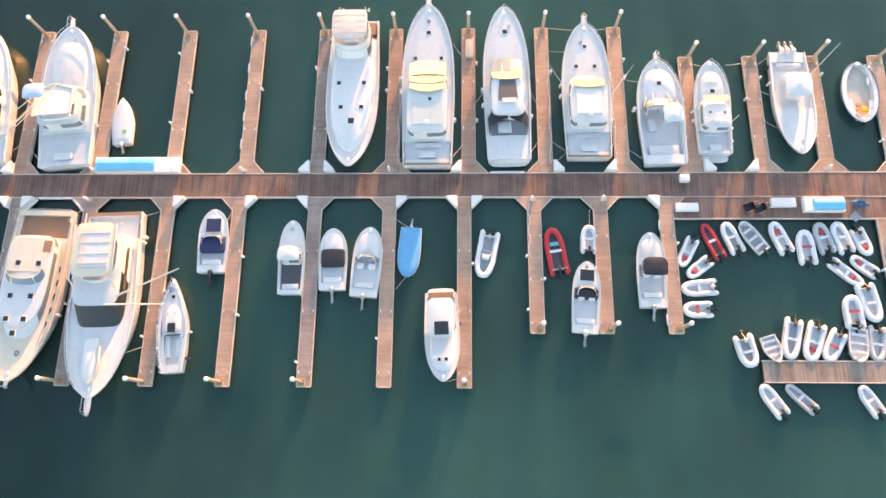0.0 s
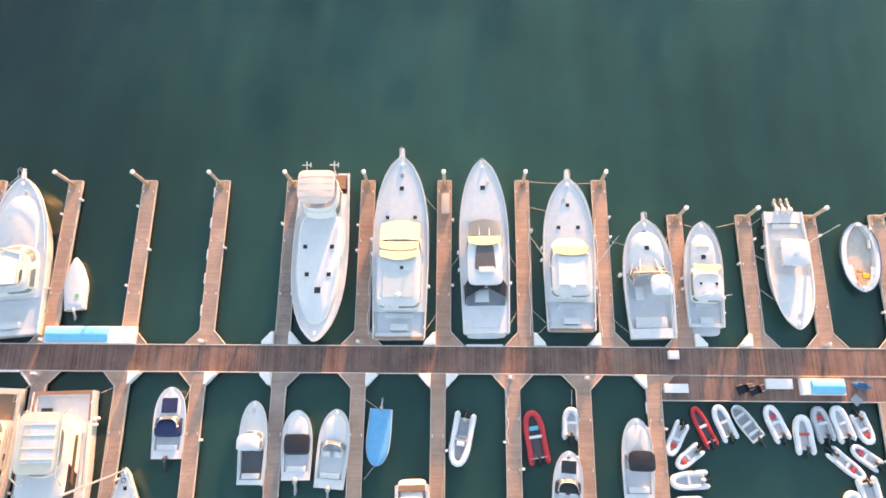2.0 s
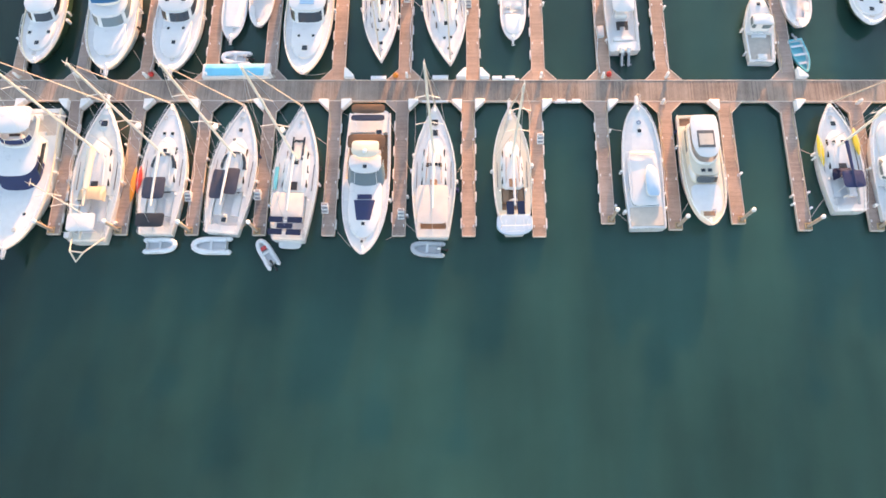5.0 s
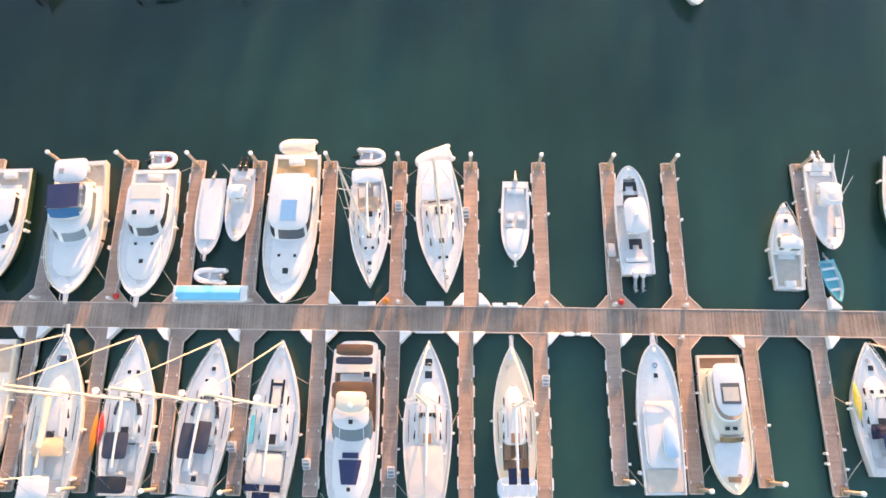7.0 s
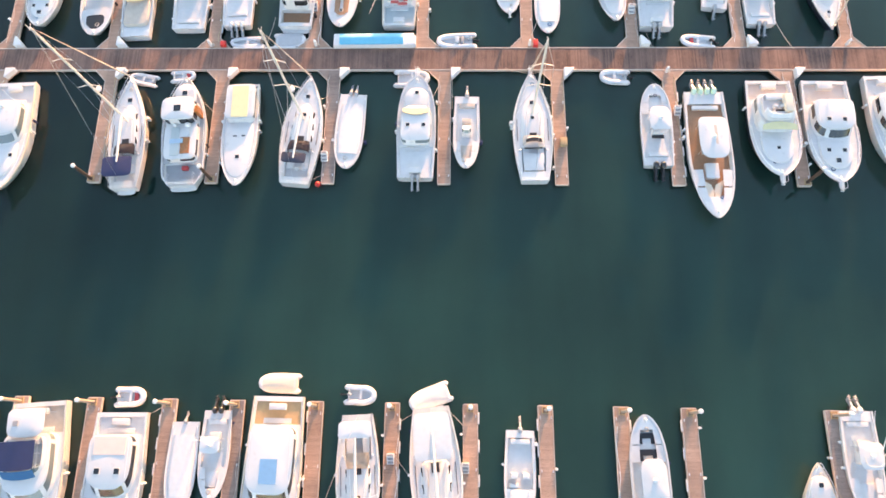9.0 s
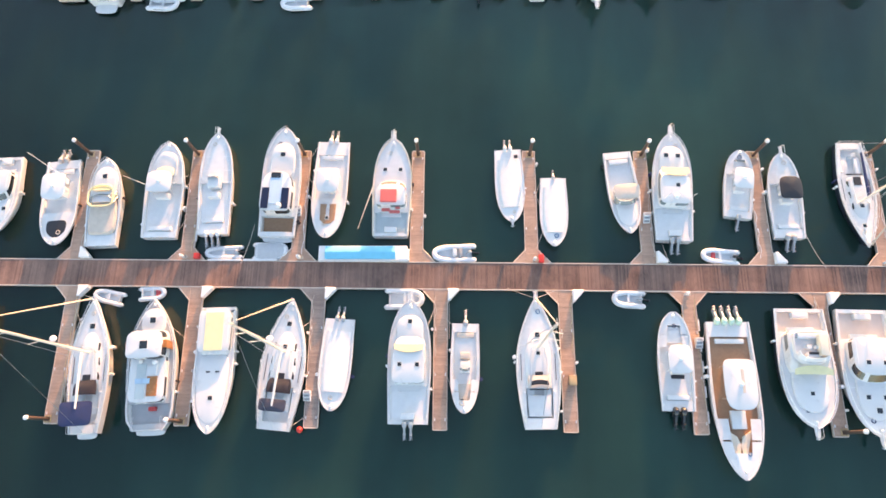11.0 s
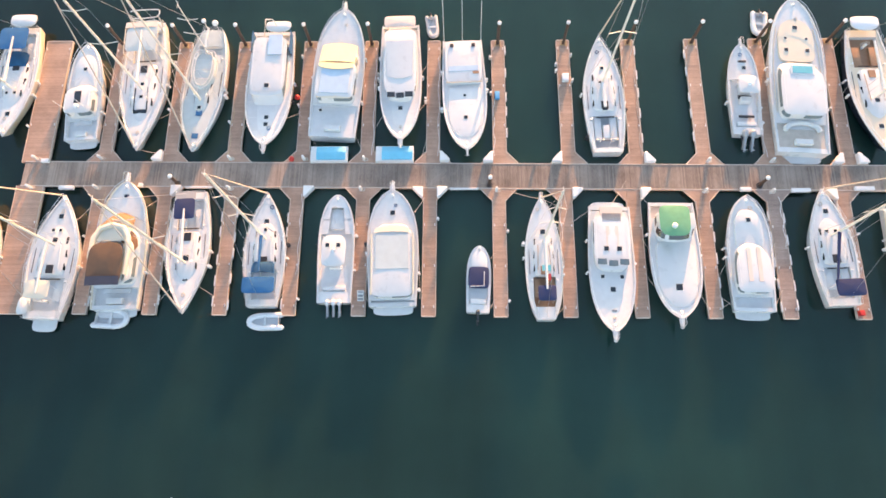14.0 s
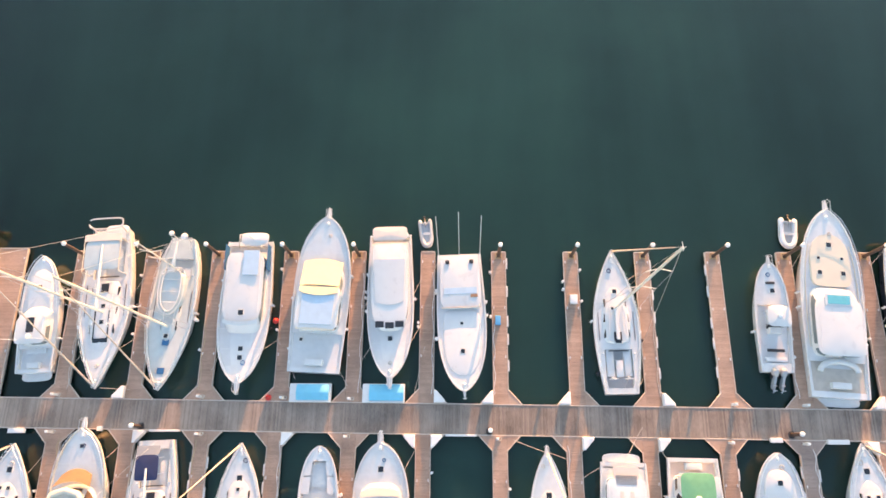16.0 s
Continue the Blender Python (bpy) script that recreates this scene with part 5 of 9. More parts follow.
def L2(place):
    """The large sportfishing yacht: black screen cover, framed bridge roof, tender on the foredeck."""
    b = Boat("sportfishing_yacht", "large white sportfishing yacht with black screen cover and tender forward", "motor yacht", place, "power", wells=[(0.025, 0.15, 0.42, 0.3, 9.0, NONSKID)])
    L, B = b.L, b.B
    b.covering_boards(0.0, 0.15, TEAK, 0.34)
    zt = b.house(0.16, 0.665, B * 0.365, b.z(0.2) - 0.05, 1.7, rake=0.135 * L, glass=BLACK, band=(0.06, 0.95), front=6, pillars=14, eave=0.01)
    for sd in (1, -1):
        x = sd * B * 0.375
        b.add("side_window", loft(bmesh.new(), [(b.z(0.3) + 0.75, [(x, b.y(0.22)), (x, b.y(0.46)), (x - sd * 0.06, b.y(0.46)), (x - sd * 0.06, b.y(0.22))]), (b.z(0.3) + 1.05, [(x, b.y(0.22)), (x - sd * 0.1, b.y(0.44)), (x - sd * 0.16, b.y(0.44)), (x - sd * 0.06, b.y(0.22))])], top=0.0), BROWN, "long dark side window")
        # cream here puts warm sunlight on the side decks into their colour
        b.add("side_deck", loft(bmesh.new(), [(b.z(0.3) + 0.06, [(sd * b.w(s) * k, b.y(s)) for s, k in ((0.17, 0.97), (0.35, 0.97), (0.55, 0.97), (0.55, 0.80), (0.35, 0.80), (0.17, 0.80))]), (b.z(0.3) + 0.20, [(sd * b.w(s) * k, b.y(s)) for s, k in ((0.17, 0.95), (0.35, 0.95), (0.55, 0.95), (0.55, 0.82), (0.35, 0.82), (0.17, 0.82))])], top=0.0), CREAM, "raised side deck with sunlit cream painted in")
    zz = b.tub(0.18, 0.42, B * 0.31, zt, 0.45)
    b.top(0.11, 0.40, B * 0.30, zz + 0.75, CREAM, 0.10, zz - 0.1, "hardtop", front=7)
    b.panel("roof_panel", -0.06, 0.25, B * 0.44, 0.20 * L, zz + 0.92, TREAD, "pale roof panel", 0.03)
    for s in (0.17, 0.22, 0.28, 0.33):
        b.add("roof_batten", box(-B * 0.27, B * 0.20, b.y(s) - 0.06, b.y(s) + 0.06, zz + 0.93, zz + 1.0, 0.02), CREAM, "cream roof batten")
    b.panel("roof_strip", 0.28, 0.25, B * 0.10, 0.20 * L, zz + 0.93, PINK, "cream roof strip", 0.03)
    for sd in (1, -1):
        b.add("bridge_frame", tubes([[(sd * B * 0.31, b.y(0.10), zz - 0.3), (sd * B * 0.31, b.y(0.12), zz + 0.82), (sd * B * 0.31, b.y(0.41), zz + 0.82), (sd * B * 0.30, b.y(0.45), zz - 0.3)]], 0.10, 6), CREAM, "cream bridge frame", 60)
    b.deck_tender(0.815, 0.06, 4.2, 1.35, NONSKID)
    b.add("tender_chock", tubes([[(-0.62, b.y(0.74), b.z(0.8) + 0.5), (-0.75, b.y(0.82), b.z(0.8) + 0.55), (-0.55, b.y(0.90), b.z(0.8) + 0.5), (0.1, b.y(0.925), b.z(0.8) + 0.5)]], 0.13, 7), CREAM, "cream tender tube", 60)
    b.panel("tender_motor", 0.05, 0.725, 0.55, 0.7, b.z(0.72) + 0.15, COWLBLACK, "dark covered motor", 0.35, 0.08)
    for y0, y1, up, x0 in ((0.50, -2.2, 5.0, 0.36), (0.54, 0.4, 5.0, 0.20)):
        b.add("outrigger", add_tube(bmesh.new(), [(-B * x0, b.y(y0), 3.8), (-B * x0 - 6.4, b.y(y0) + y1, up)], 0.12, 6, 0.06), CREAM, "cream outrigger pole")
    b.seat(0.45, 0.10, 0.9, 0.6, b.z(0) - 0.3, b.z(0) + 0.15, BLACK, "bait_box", "dark bait box")
    b.pulpit(1.5, 0.3)
    b.rail(0.5)
    b.fenders(((-1, 0.17), (1, 0.6)))
    return b


def L1(place):
    """The long motor yacht with stepped side decks, sunlit cream painted in, and many square hatches."""
    # the deck's cream is warm sunlight put into the colour
    b = Boat("motor_yacht", "large white motor yacht with sunlight painted cream on its side decks", "motor yacht", place, "power", deck=CREAM, trim=BEIGE, wells=[(0.03, 0.17, 0.30, 0.35, 9.0, TEAK)])
    L, B = b.L, b.B
    zt = b.house(0.17, 0.80, B * 0.37, b.z(0.2) - 0.05, 1.15, rake=0.10 * L, glass=GEL, front=2.4, eave=0.0)
    b.panel("aft_roof", 0, 0.29, B * 0.60, 0.20 * L, zt + 0.05, CREAM, "cream aft roof", 0.03)
    b.screen(0.47, B * 0.31, zt, 0.5, 0.6, 1.2, CLEAR)
    for sx, s in ((-0.35, 0.34), (0.3, 0.34), (-0.32, 0.53), (0.32, 0.53), (-0.25, 0.66), (0.3, 0.66), (0.0, 0.74)):
        b.hatch(sx, s, 0.5, zt + 0.07)
    b.panel("companion_hatch", -0.52, 0.24, 0.8, 1.2, zt + 0.06, TEAK, "teak companion hatch")
    for sd in (1, -1):
        for s in (0.36, 0.44, 0.52, 0.60, 0.68):
            b.add("portlight", box(sd * b.w(s) * 0.86 - 0.1, sd * b.w(s) * 0.86 + 0.1, b.y(s) - 0.3, b.y(s) + 0.3, b.z(s), b.z(s) + 0.1, 0.02), GLASS, "dark portlight")
        for k in (0.80, 0.90):
            b.add("deck_step", tubes([[(sd * b.w(s) * k, b.y(s), b.z(s) + 0.10) for s in (0.2, 0.3, 0.4, 0.5, 0.6, 0.7, 0.8)]], 0.06, 5), BEIGE, "moulded deck step", 60)
    b.stern_rail()
    b.rail(0.45)
    b.pulpit(0.5, 0.2)
    return b


def S9(place):
    """The cream and white trawler: rounded bridge roof with a framed opening, flat grey foredeck."""
    b = Boat("motor_yacht", "cream and white flybridge trawler with framed roof opening and teak stern", "motor yacht", place, "blunt", deck=CREAM, trim=CREAM, wells=[(0.02, 0.10, 0.24, 0.25, 9.0, TEAK)])
    L, B = b.L, b.B
    zt = b.house(0.11, 0.66, B * 0.38, b.z(0.2) - 0.05, 1.1, rake=0.08 * L, glass=GEL, front=4, eave=0.0, body=CREAM)
    zz = b.tub(0.12, 0.50, B * 0.34, zt, 0.35, floor=BEIGE)
    b.top(0.08, 0.46, B * 0.33, zz + 0.45, GEL, 0.12, zz - 0.1, "bridge_roof", front=2.6)
    b.panel("roof_frame", 0, 0.30, B * 0.40, 0.15 * L, zz + 0.62, DARKDECK, "dark-framed roof opening", 0.03)
    b.panel("roof_blind", 0, 0.305, B * 0.33, 0.10 * L, zz + 0.65, BEIGE, "pale blind in the roof opening", 0.03)
    for sd in (1, -1):
        b.panel("front_window", sd * 0.16, 0.545, 0.42, 0.32, zt + 0.07, GLASS, "dark front window", 0.03)
    b.slope("front_screen", 0.635, zt - 0.35, B * 0.24, 0.605, zt + 0.06, B * 0.25, GLASS, 0.1, 0.05, "dark curved front screen")
    b.add("foredeck", loft(bmesh.new(), [(b.z(0.7) - 0.05, oval(B * 0.36, b.y(0.64), b.y(0.93), 2.2, 6)), (b.z(0.7) + 0.16, oval(B * 0.345, b.y(0.645), b.y(0.92), 2.2, 6))], top=0.02), TREAD, "pale grey raised foredeck", 30)
    b.panel("bow_locker", 0, 0.90, B * 0.26, 0.45, b.z(0.9) + 0.05, TEAK, "teak bow locker lid", 0.05)
    b.seat(0.62, 0.33, 0.5, 0.8, b.z(0.3), b.z(0.3) + 0.5, CORAL, "deck_cushion", "faded red deck cushion")
    b.rail(0.3, 0.6)
    b.fenders()
    return b


def X5(place):
    """The pilothouse cruiser with solar panels on its roof."""
    b = Boat("pilothouse_cruiser", "white pilothouse cruiser with dark roof panels and railed bow", "motor yacht", place, "power", wells=[(0.04, 0.18, 0.26, 0.6, 9.0, TEAK)])
    L, B = b.L, b.B
    zt = b.house(0.18, 0.58, B * 0.38, b.z(0.2) - 0.05, 1.75, rake=0.6)
    b.trunk(0.52, 0.86, B * 0.33, 0.3)
    b.hatch(0, 0.74, 0.5, b.z(0.74) + 0.34)
    for sx in (-0.5, 0.5):
        b.panel("solar_panel", sx, 0.29, 0.75, 2.3, zt + 0.14, SOLAR, "dark blue solar panel")
    b.panel("roof_hatch", -0.05, 0.50, 1.0, 0.6, zt + 0.12, GLASS, "dark framed roof hatch")
    b.panel("roof_mat", 0, 0.38, 1.3, 3.4, zt + 0.08, PALEBLUE, "pale blue roof panel")
    b.dome(0.25, 0.22, zt + 0.1, 0.3)
    b.rail(0.45)
    b.platform(0.5)
    return b


def pilothouse_trawler(place):
    """A round-sterned trawler: pilothouse forward, long low aft cabin, varnished doors, grey foredeck."""
    b = Boat("pilothouse_trawler", "white pilothouse trawler with varnished doors and grey foredeck", "motor yacht", place, "trawler", deck=GREYDECK, trim=GEL, wells=[(0.05, 0.20, 0.26, 0.5, 9.0, GREYDECK)])
    L, B = b.L, b.B
    za = b.house(0.20, 0.58, B * 0.36, b.z(0.3) - 0.1, 1.1, rake=0.1, band=(0.4, 0.75), name="aft_cabin", front=7)
    zt = b.house(0.52, 0.76, B * 0.36, b.z(0.5) - 0.1, 2.2, rake=0.5, name="pilothouse", front=4)
    b.trunk(0.74, 0.93, B * 0.26, 0.35)
    b.hatch(0, 0.62, 0.75, zt + 0.05)
    b.hatch(0, 0.83, 0.55, b.z(0.83) + 0.4)
    for k in range(5):
        a = math.pi * (0.15 + 0.175 * k)
        x, y = B * 0.2 * math.cos(a), b.y(0.80) + 1.0 * math.sin(a)
        b.add("portlight", box(x - 0.16, x + 0.16, y - 0.16, y + 0.16, b.z(0.86) + 0.1, b.z(0.86) + 0.30, 0.03), CLEAR, "pale portlight", 40)
    for sx, s, wx, wy, mat, lab in ((-0.22, 0.42, 0.9, 1.8, ROOFGREY, "pale grey roof panel"), (-0.22, 0.30, 0.9, 1.8, ROOFGREY, "pale grey roof panel"), (0.25, 0.32, 1.0, 1.9, VARNISH, "varnished wooden hatch"), (0.22, 0.44, 0.9, 0.9, GEL, "white locker lid")):
        b.panel("roof_panel", sx, s, wx, wy, za + 0.05, mat, lab, 0.05)
    for sd in (1, -1):
        b.add("cabin_door", box(sd * B * 0.385 - 0.2, sd * B * 0.385 + 0.2, b.y(0.60), b.y(0.60) + 0.75, b.z(0.6), b.z(0.6) + 1.6, 0.02), VARNISH, "varnished wooden door")
    b.dome(0.35, 0.50, za + 0.1, 0.3)
    b.dome(-0.25, 0.505, za + 0.1, 0.2)
    b.panel("side_hatch", -0.62, 0.50, 0.5, 0.7, za - 0.1, VARNISH, "varnished side hatch", 0.06)
    for u in (-0.28, 0.0):
        b.panel("deck_box", u, 0.36, 0.75, 0.5, za + 0.06, PALEBLUE, "pale blue roof box", 0.12)
    b.platform(0.45, 0.98, GEL)
    b.seat(0.1, 0.16, B * 0.14, 0.4, b.z(0.1) - 0.5, b.z(0.1), REDC, "stern_cushion", "red stern cushion")
    b.rail(0.3)
    b.stern_rail()
    b.fenders()
    return b


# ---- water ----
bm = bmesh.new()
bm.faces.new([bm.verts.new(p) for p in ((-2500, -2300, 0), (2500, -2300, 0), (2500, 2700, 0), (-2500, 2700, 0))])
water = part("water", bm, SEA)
tagged(water, "calm dark green harbour water with faint painted light streaks", "water", kind="structure")

# ---- docks ----
DECK = 0.5
FINGERS = []
YELLOWCORD = surface("yellow_cord", (0.55, 0.45, 0.27), 0.7, vary=0.08)


def boards(x0, x1, y0, y1, along_x, z=DECK, width=0.15, gap=0.012, seed=1):
    """Deck boards laid side by side: along_x steps along x, each board reaching across y."""
    rnd = random.Random(seed)
    verts, faces = [], []
    a, end = (x0, x1) if along_x else (y0, y1)
    while a + width <= end + 0.05:
        j, e = rnd.uniform(-0.003, 0.003), rnd.uniform(-0.02, 0.02)
        p, q = a + gap / 2, a + width - gap / 2
        bx = (p, q, y0 + e, y1 + e) if along_x else (x0 + e * 0.5, x1 + e * 0.5, p, q)
        n = len(verts)
        verts += [(bx[i], bx[k], zz) for zz in (z - 0.05, z + j) for i, k in ((0, 2), (1, 2), (1, 3), (0, 3))]
        faces += [(n + 4, n + 5, n + 6, n + 7), (n, n + 1, n + 5, n + 4), (n + 1, n + 2, n + 6, n + 5), (n + 2, n + 3, n + 7, n + 6), (n + 3, n, n + 4, n + 7)]
        a += width
    return verts, faces


def board_part(parent, material, *a, **k):
    v, f = boards(*a, **k)
    me = bpy.data.meshes.new("deck_boards")
    me.from_pydata(v, [], f)
    me.materials.append(material)
    ob = new("deck_boards", me)
    ob.parent = parent
    return tagged(ob, kind="stuff")


def pier(name, label, x0, x1, yc, width, turn, seed, wood=PLANK):
    root = thing(name, label, "dock", 0, yc, 0, turn, kind="structure")
    h = width / 2
    part("frame", box(x0, x1, -h + 0.06, h - 0.06, -0.1, DECK - 0.055), FLOAT, root)
    if x1 - x0 < 60:
        board_part(root, wood, x0, x1, -h + 0.05, h - 0.05, True, seed=seed)
    else:
        # boards of their own where the camera passes over, the far ends joined
        near0, near1 = x0 + 0.15 * round((-6 - x0) / 0.15), x0 + 0.15 * round((15 - x0) / 0.15)
        board_part(root, wood, x0, near0, -h + 0.05, h - 0.05, True, seed=seed)
        board_part(root, wood, near1, x1, -h + 0.05, h - 0.05, True, seed=seed + 50)
        for i in range(round((near1 - near0) / 0.15)):
            v, f = boards(near0 + 0.15 * i, near0 + 0.15 * (i + 1), -h + 0.05, h - 0.05, True, seed=seed * 1000 + i)
            me = bpy.data.meshes.new("board")
            me.from_pydata(v[:8], [], f[:5])
            me.materials.append(wood)
            new("board", me).parent = root
    for sd in (-1, 1):
        part("edge_board", box(x0, x1, sd * h - 0.05, sd * h + 0.05, 0.18, DECK + 0.035, 0.02), EDGE, root)
    return root


def corner_box(x, y, sx, sy, group="corner dock boxes"):
    """A white triangular dock box in the angle between pier and finger; sx, sy point away from the corner."""
    root = thing("dock_box", "white plastic corner dock box on the finger gusset", "dock box", x, y, DECK, 0, group)
    o = [(0.06, 0.06), (1.15, 0.06), (1.15, 0.3), (0.3, 1.25), (0.06, 1.25)]
    o = [(px * sx, py * sy) for px, py in o]
    c = (sum(p[0] for p in o) / 5, sum(p[1] for p in o) / 5)
    k = lambda f: [(c[0] + (px - c[0]) * f, c[1] + (py - c[1]) * f) for px, py in o]
    part("body", loft(bmesh.new(), [(0.0, k(0.94)), (0.52, k(0.94))], top=0.0), PLASTIC, root)
    bm = bmesh.new()
    rings = [[bm.verts.new((px, py, z)) for px, py in k(f)] for z, f in ((0.50, 1.0), (0.60, 1.0), (0.68, 0.8))]
    for a, b in zip(rings, rings[1:]):
        for i in range(5):
            bm.faces.new((a[i], a[(i + 1) % 5], b[(i + 1) % 5], b[i]))
    bm.faces.new(rings[-1])
    part("lid", bm, PLASTIC, root)


def pile(x, y, h=3.8, r=0.17, group="mooring piles"):
    dark = y > 110
    root = thing("mooring_pile", "dark brown mooring pile with a white conical cap" if dark else "pale mooring pile with a white conical cap", "mooring pile", x, y, 0, 0, group)
    part("shaft", add_tube(bmesh.new(), [(0, 0, -3), (0, 0, 0.2), (0, 0, h)], r, 12), PILEDARK if dark else PILE, root, "", 60)
    part("cap", loft(bmesh.new(), [(h - 0.12, oval(r + 0.05, -r - 0.05, r + 0.05, 2, 2, 14)), (h + 0.06, oval(r + 0.05, -r - 0.05, r + 0.05, 2, 2, 14))], top=0.24), CAP, root, "white cone cap", 40)
    part("hoop", add_tube(bmesh.new(), [((r + 0.12) * math.cos(a), (r + 0.12) * math.sin(a), DECK + 0.03) for a in (2 * math.pi * k / 12 for k in range(13))], 0.05, 6), BLACK, root, "black pile hoop", 60)


def pedestal(x, y):
    root = thing("power_pedestal", "white dock power pedestal with a coiled hose", "power pedestal", x, y, DECK, 0, "power pedestals")
    part("post", box(-0.14, 0.14, -0.12, 0.12, 0, 0.95, 0.03), PLASTIC, root)
    part("lamp", loft(bmesh.new(), [(0.95, oval(0.1, -0.1, 0.1, 2, 2, 10)), (1.08, oval(0.12, -0.12, 0.12, 2, 2, 10))]), CAP, root, "", 40)
    ring = [(0.24 + 0.17 * math.cos(a), 0.17 * math.sin(a), 0.06 + 0.012 * k) for k, a in ((k, k * 0.6) for k in range(32))]
    part("hose", add_tube(bmesh.new(), ring, 0.025, 5), ROPE, root, "pale coiled hose", 60)


def finger(x, w, y0, y1, boxes="", grey=False, post=0.0, seed=1, height=3.8, bumpers="", gusset=True):
    """A finger from the pier's edge y0 to its outer end y1. boxes: L or R for corner boxes; bumpers: sides with white fender pads."""
    up = 1 if y1 > y0 else -1
    root = thing("finger_dock", "narrow weathered plank finger dock with pale edge boards", "dock", 0, 0, 0, 0, "finger docks", "structure")
    lo, hi = min(y0, y1), max(y0, y1)
    h = w / 2
    part("frame", box(x - h + 0.05, x + h - 0.05, lo, hi - 0.05, -0.1, DECK - 0.06), FLOAT, root)
    board_part(root, PLANKGREYSHADE if grey else PLANKF, x - h + 0.035, x + h - 0.035, lo, hi, False, seed=seed, z=DECK + 0.004, width=0.145, gap=0.005)
    for sd in (-1, 1):
        g0 = y0 + up * (1.35 if gusset else 0)
        part("edge_board", box(x + sd * h - 0.03, x + sd * h + 0.03, min(g0, y1), max(g0, y1), 0.22, DECK + 0.04, 0.015), EDGE, root)
    part("end_board", box(x - h + 0.05, x + h - 0.05, y1 - 0.05, y1 + 0.05, 0.22, DECK + 0.04, 0.015), EDGE, root)
    if gusset:
        for sd, tag in ((-1, "L"), (1, "R")):
            bm = bmesh.new()
            tri = [(x + sd * (h - 0.02), y0), (x + sd * (h + 1.3), y0), (x + sd * (h - 0.02), y0 + up * 1.4)]
            lo3, hi3 = [[bm.verts.new((px, py, z)) for px, py in tri] for z in (0.25, DECK + 0.01)]
            bm.faces.new(hi3)
            for i in range(3):
                bm.faces.new((lo3[i], lo3[(i + 1) % 3], hi3[(i + 1) % 3], hi3[i]))
            part("gusset", bm, PLANKGREYSHADE if grey else PLANKF, root)
            part("gusset_edge", add_tube(bmesh.new(), [(x + sd * (h + 1.32), y0 + up * 0.02, DECK), (x + sd * (h + 0.02), y0 + up * 1.42, DECK)], 0.055, 4), EDGE, root)
            if tag in boxes:
                corner_box(x + sd * (h - 0.02), y0 + up * 0.02, sd, up)
    if not boxes:
        pedestal(x + (0.25 if seed % 2 else -0.25), y0 + up * 0.35)
    rnd = random.Random(seed * 7 + 1)
    for sd, tag in ((-1, "l"), (1, "r")):
        if tag in bumpers:
            for k in range(5):
                yy = y0 + (y1 - y0) * (0.22 + 0.17 * k + rnd.uniform(-0.03, 0.03))
                part("dock_bumper", box(x + sd * (h + 0.045), x + sd * (h + 0.17), yy - 0.55, yy + 0.55, 0.3, DECK + 0.02, 0.04), PLASTIC, root, "white dock bumper", 40)
        else:
            for k in range(rnd.choice((0, 1, 1, 2))):
                yy = y0 + (y1 - y0) * rnd.uniform(0.25, 0.9)
                bm = bmesh.new()
                add_tube(bm, [(0, 0, -0.3), (0, 0, -0.2), (0, 0, 0.2), (0, 0, 0.3)], 0.13, 10)
                ob = part("fender", bm, CAP, root, "round white fender", 60)
                ob.location = (x + sd * (h + 0.17), yy, 0.42)
    if abs(y1 - y0) > 10 and w < 2:
        FINGERS.append((x, h, lo, hi))
        if rnd.random() < 0.6:
            sd, f1 = rnd.choice((-1, 1)), rnd.uniform(0.45, 0.9)
            pts = [(x + sd * (h - 0.14 + 0.10 * math.sin(k * 1.3 + seed)), y0 + (y1 - y0) * (0.06 + (f1 - 0.06) * k / 14), DECK + 0.03) for k in range(15)]
            part("shore_power_cord", add_tube(bmesh.new(), pts, 0.028, 5), rnd.choice((ROPE, CAP, CAP, YELLOWCORD)), root, "shore power cord along the edge", 60)
    for sd in (-1, 1):
        for f in (0.3, 0.62, 0.93):
            yy = y0 + (y1 - y0) * f
            part("cleat", box(x + sd * (h - 0.17) - 0.04, x + sd * (h - 0.17) + 0.04, yy - 0.14, yy + 0.14, DECK, DECK + 0.09, 0.02), STEEL, root)
    if post is not None:
        pile(x + post, y1 - up * 0.42, height)
        px, py = x + post, y1 - up * 0.42
        bm = bmesh.new()
        for q in ((-0.34, 0.34, -0.34, -0.24), (-0.34, 0.34, 0.24, 0.34), (-0.34, -0.24, -0.24, 0.24), (0.24, 0.34, -0.24, 0.24)):
            add_box(bm, px + q[0], px + q[1], py + q[2], py + q[3], DECK + 0.01, DECK + 0.12, 0.015)
        part("pile_guide", bm, TAN, root, "tan wooden pile guide")


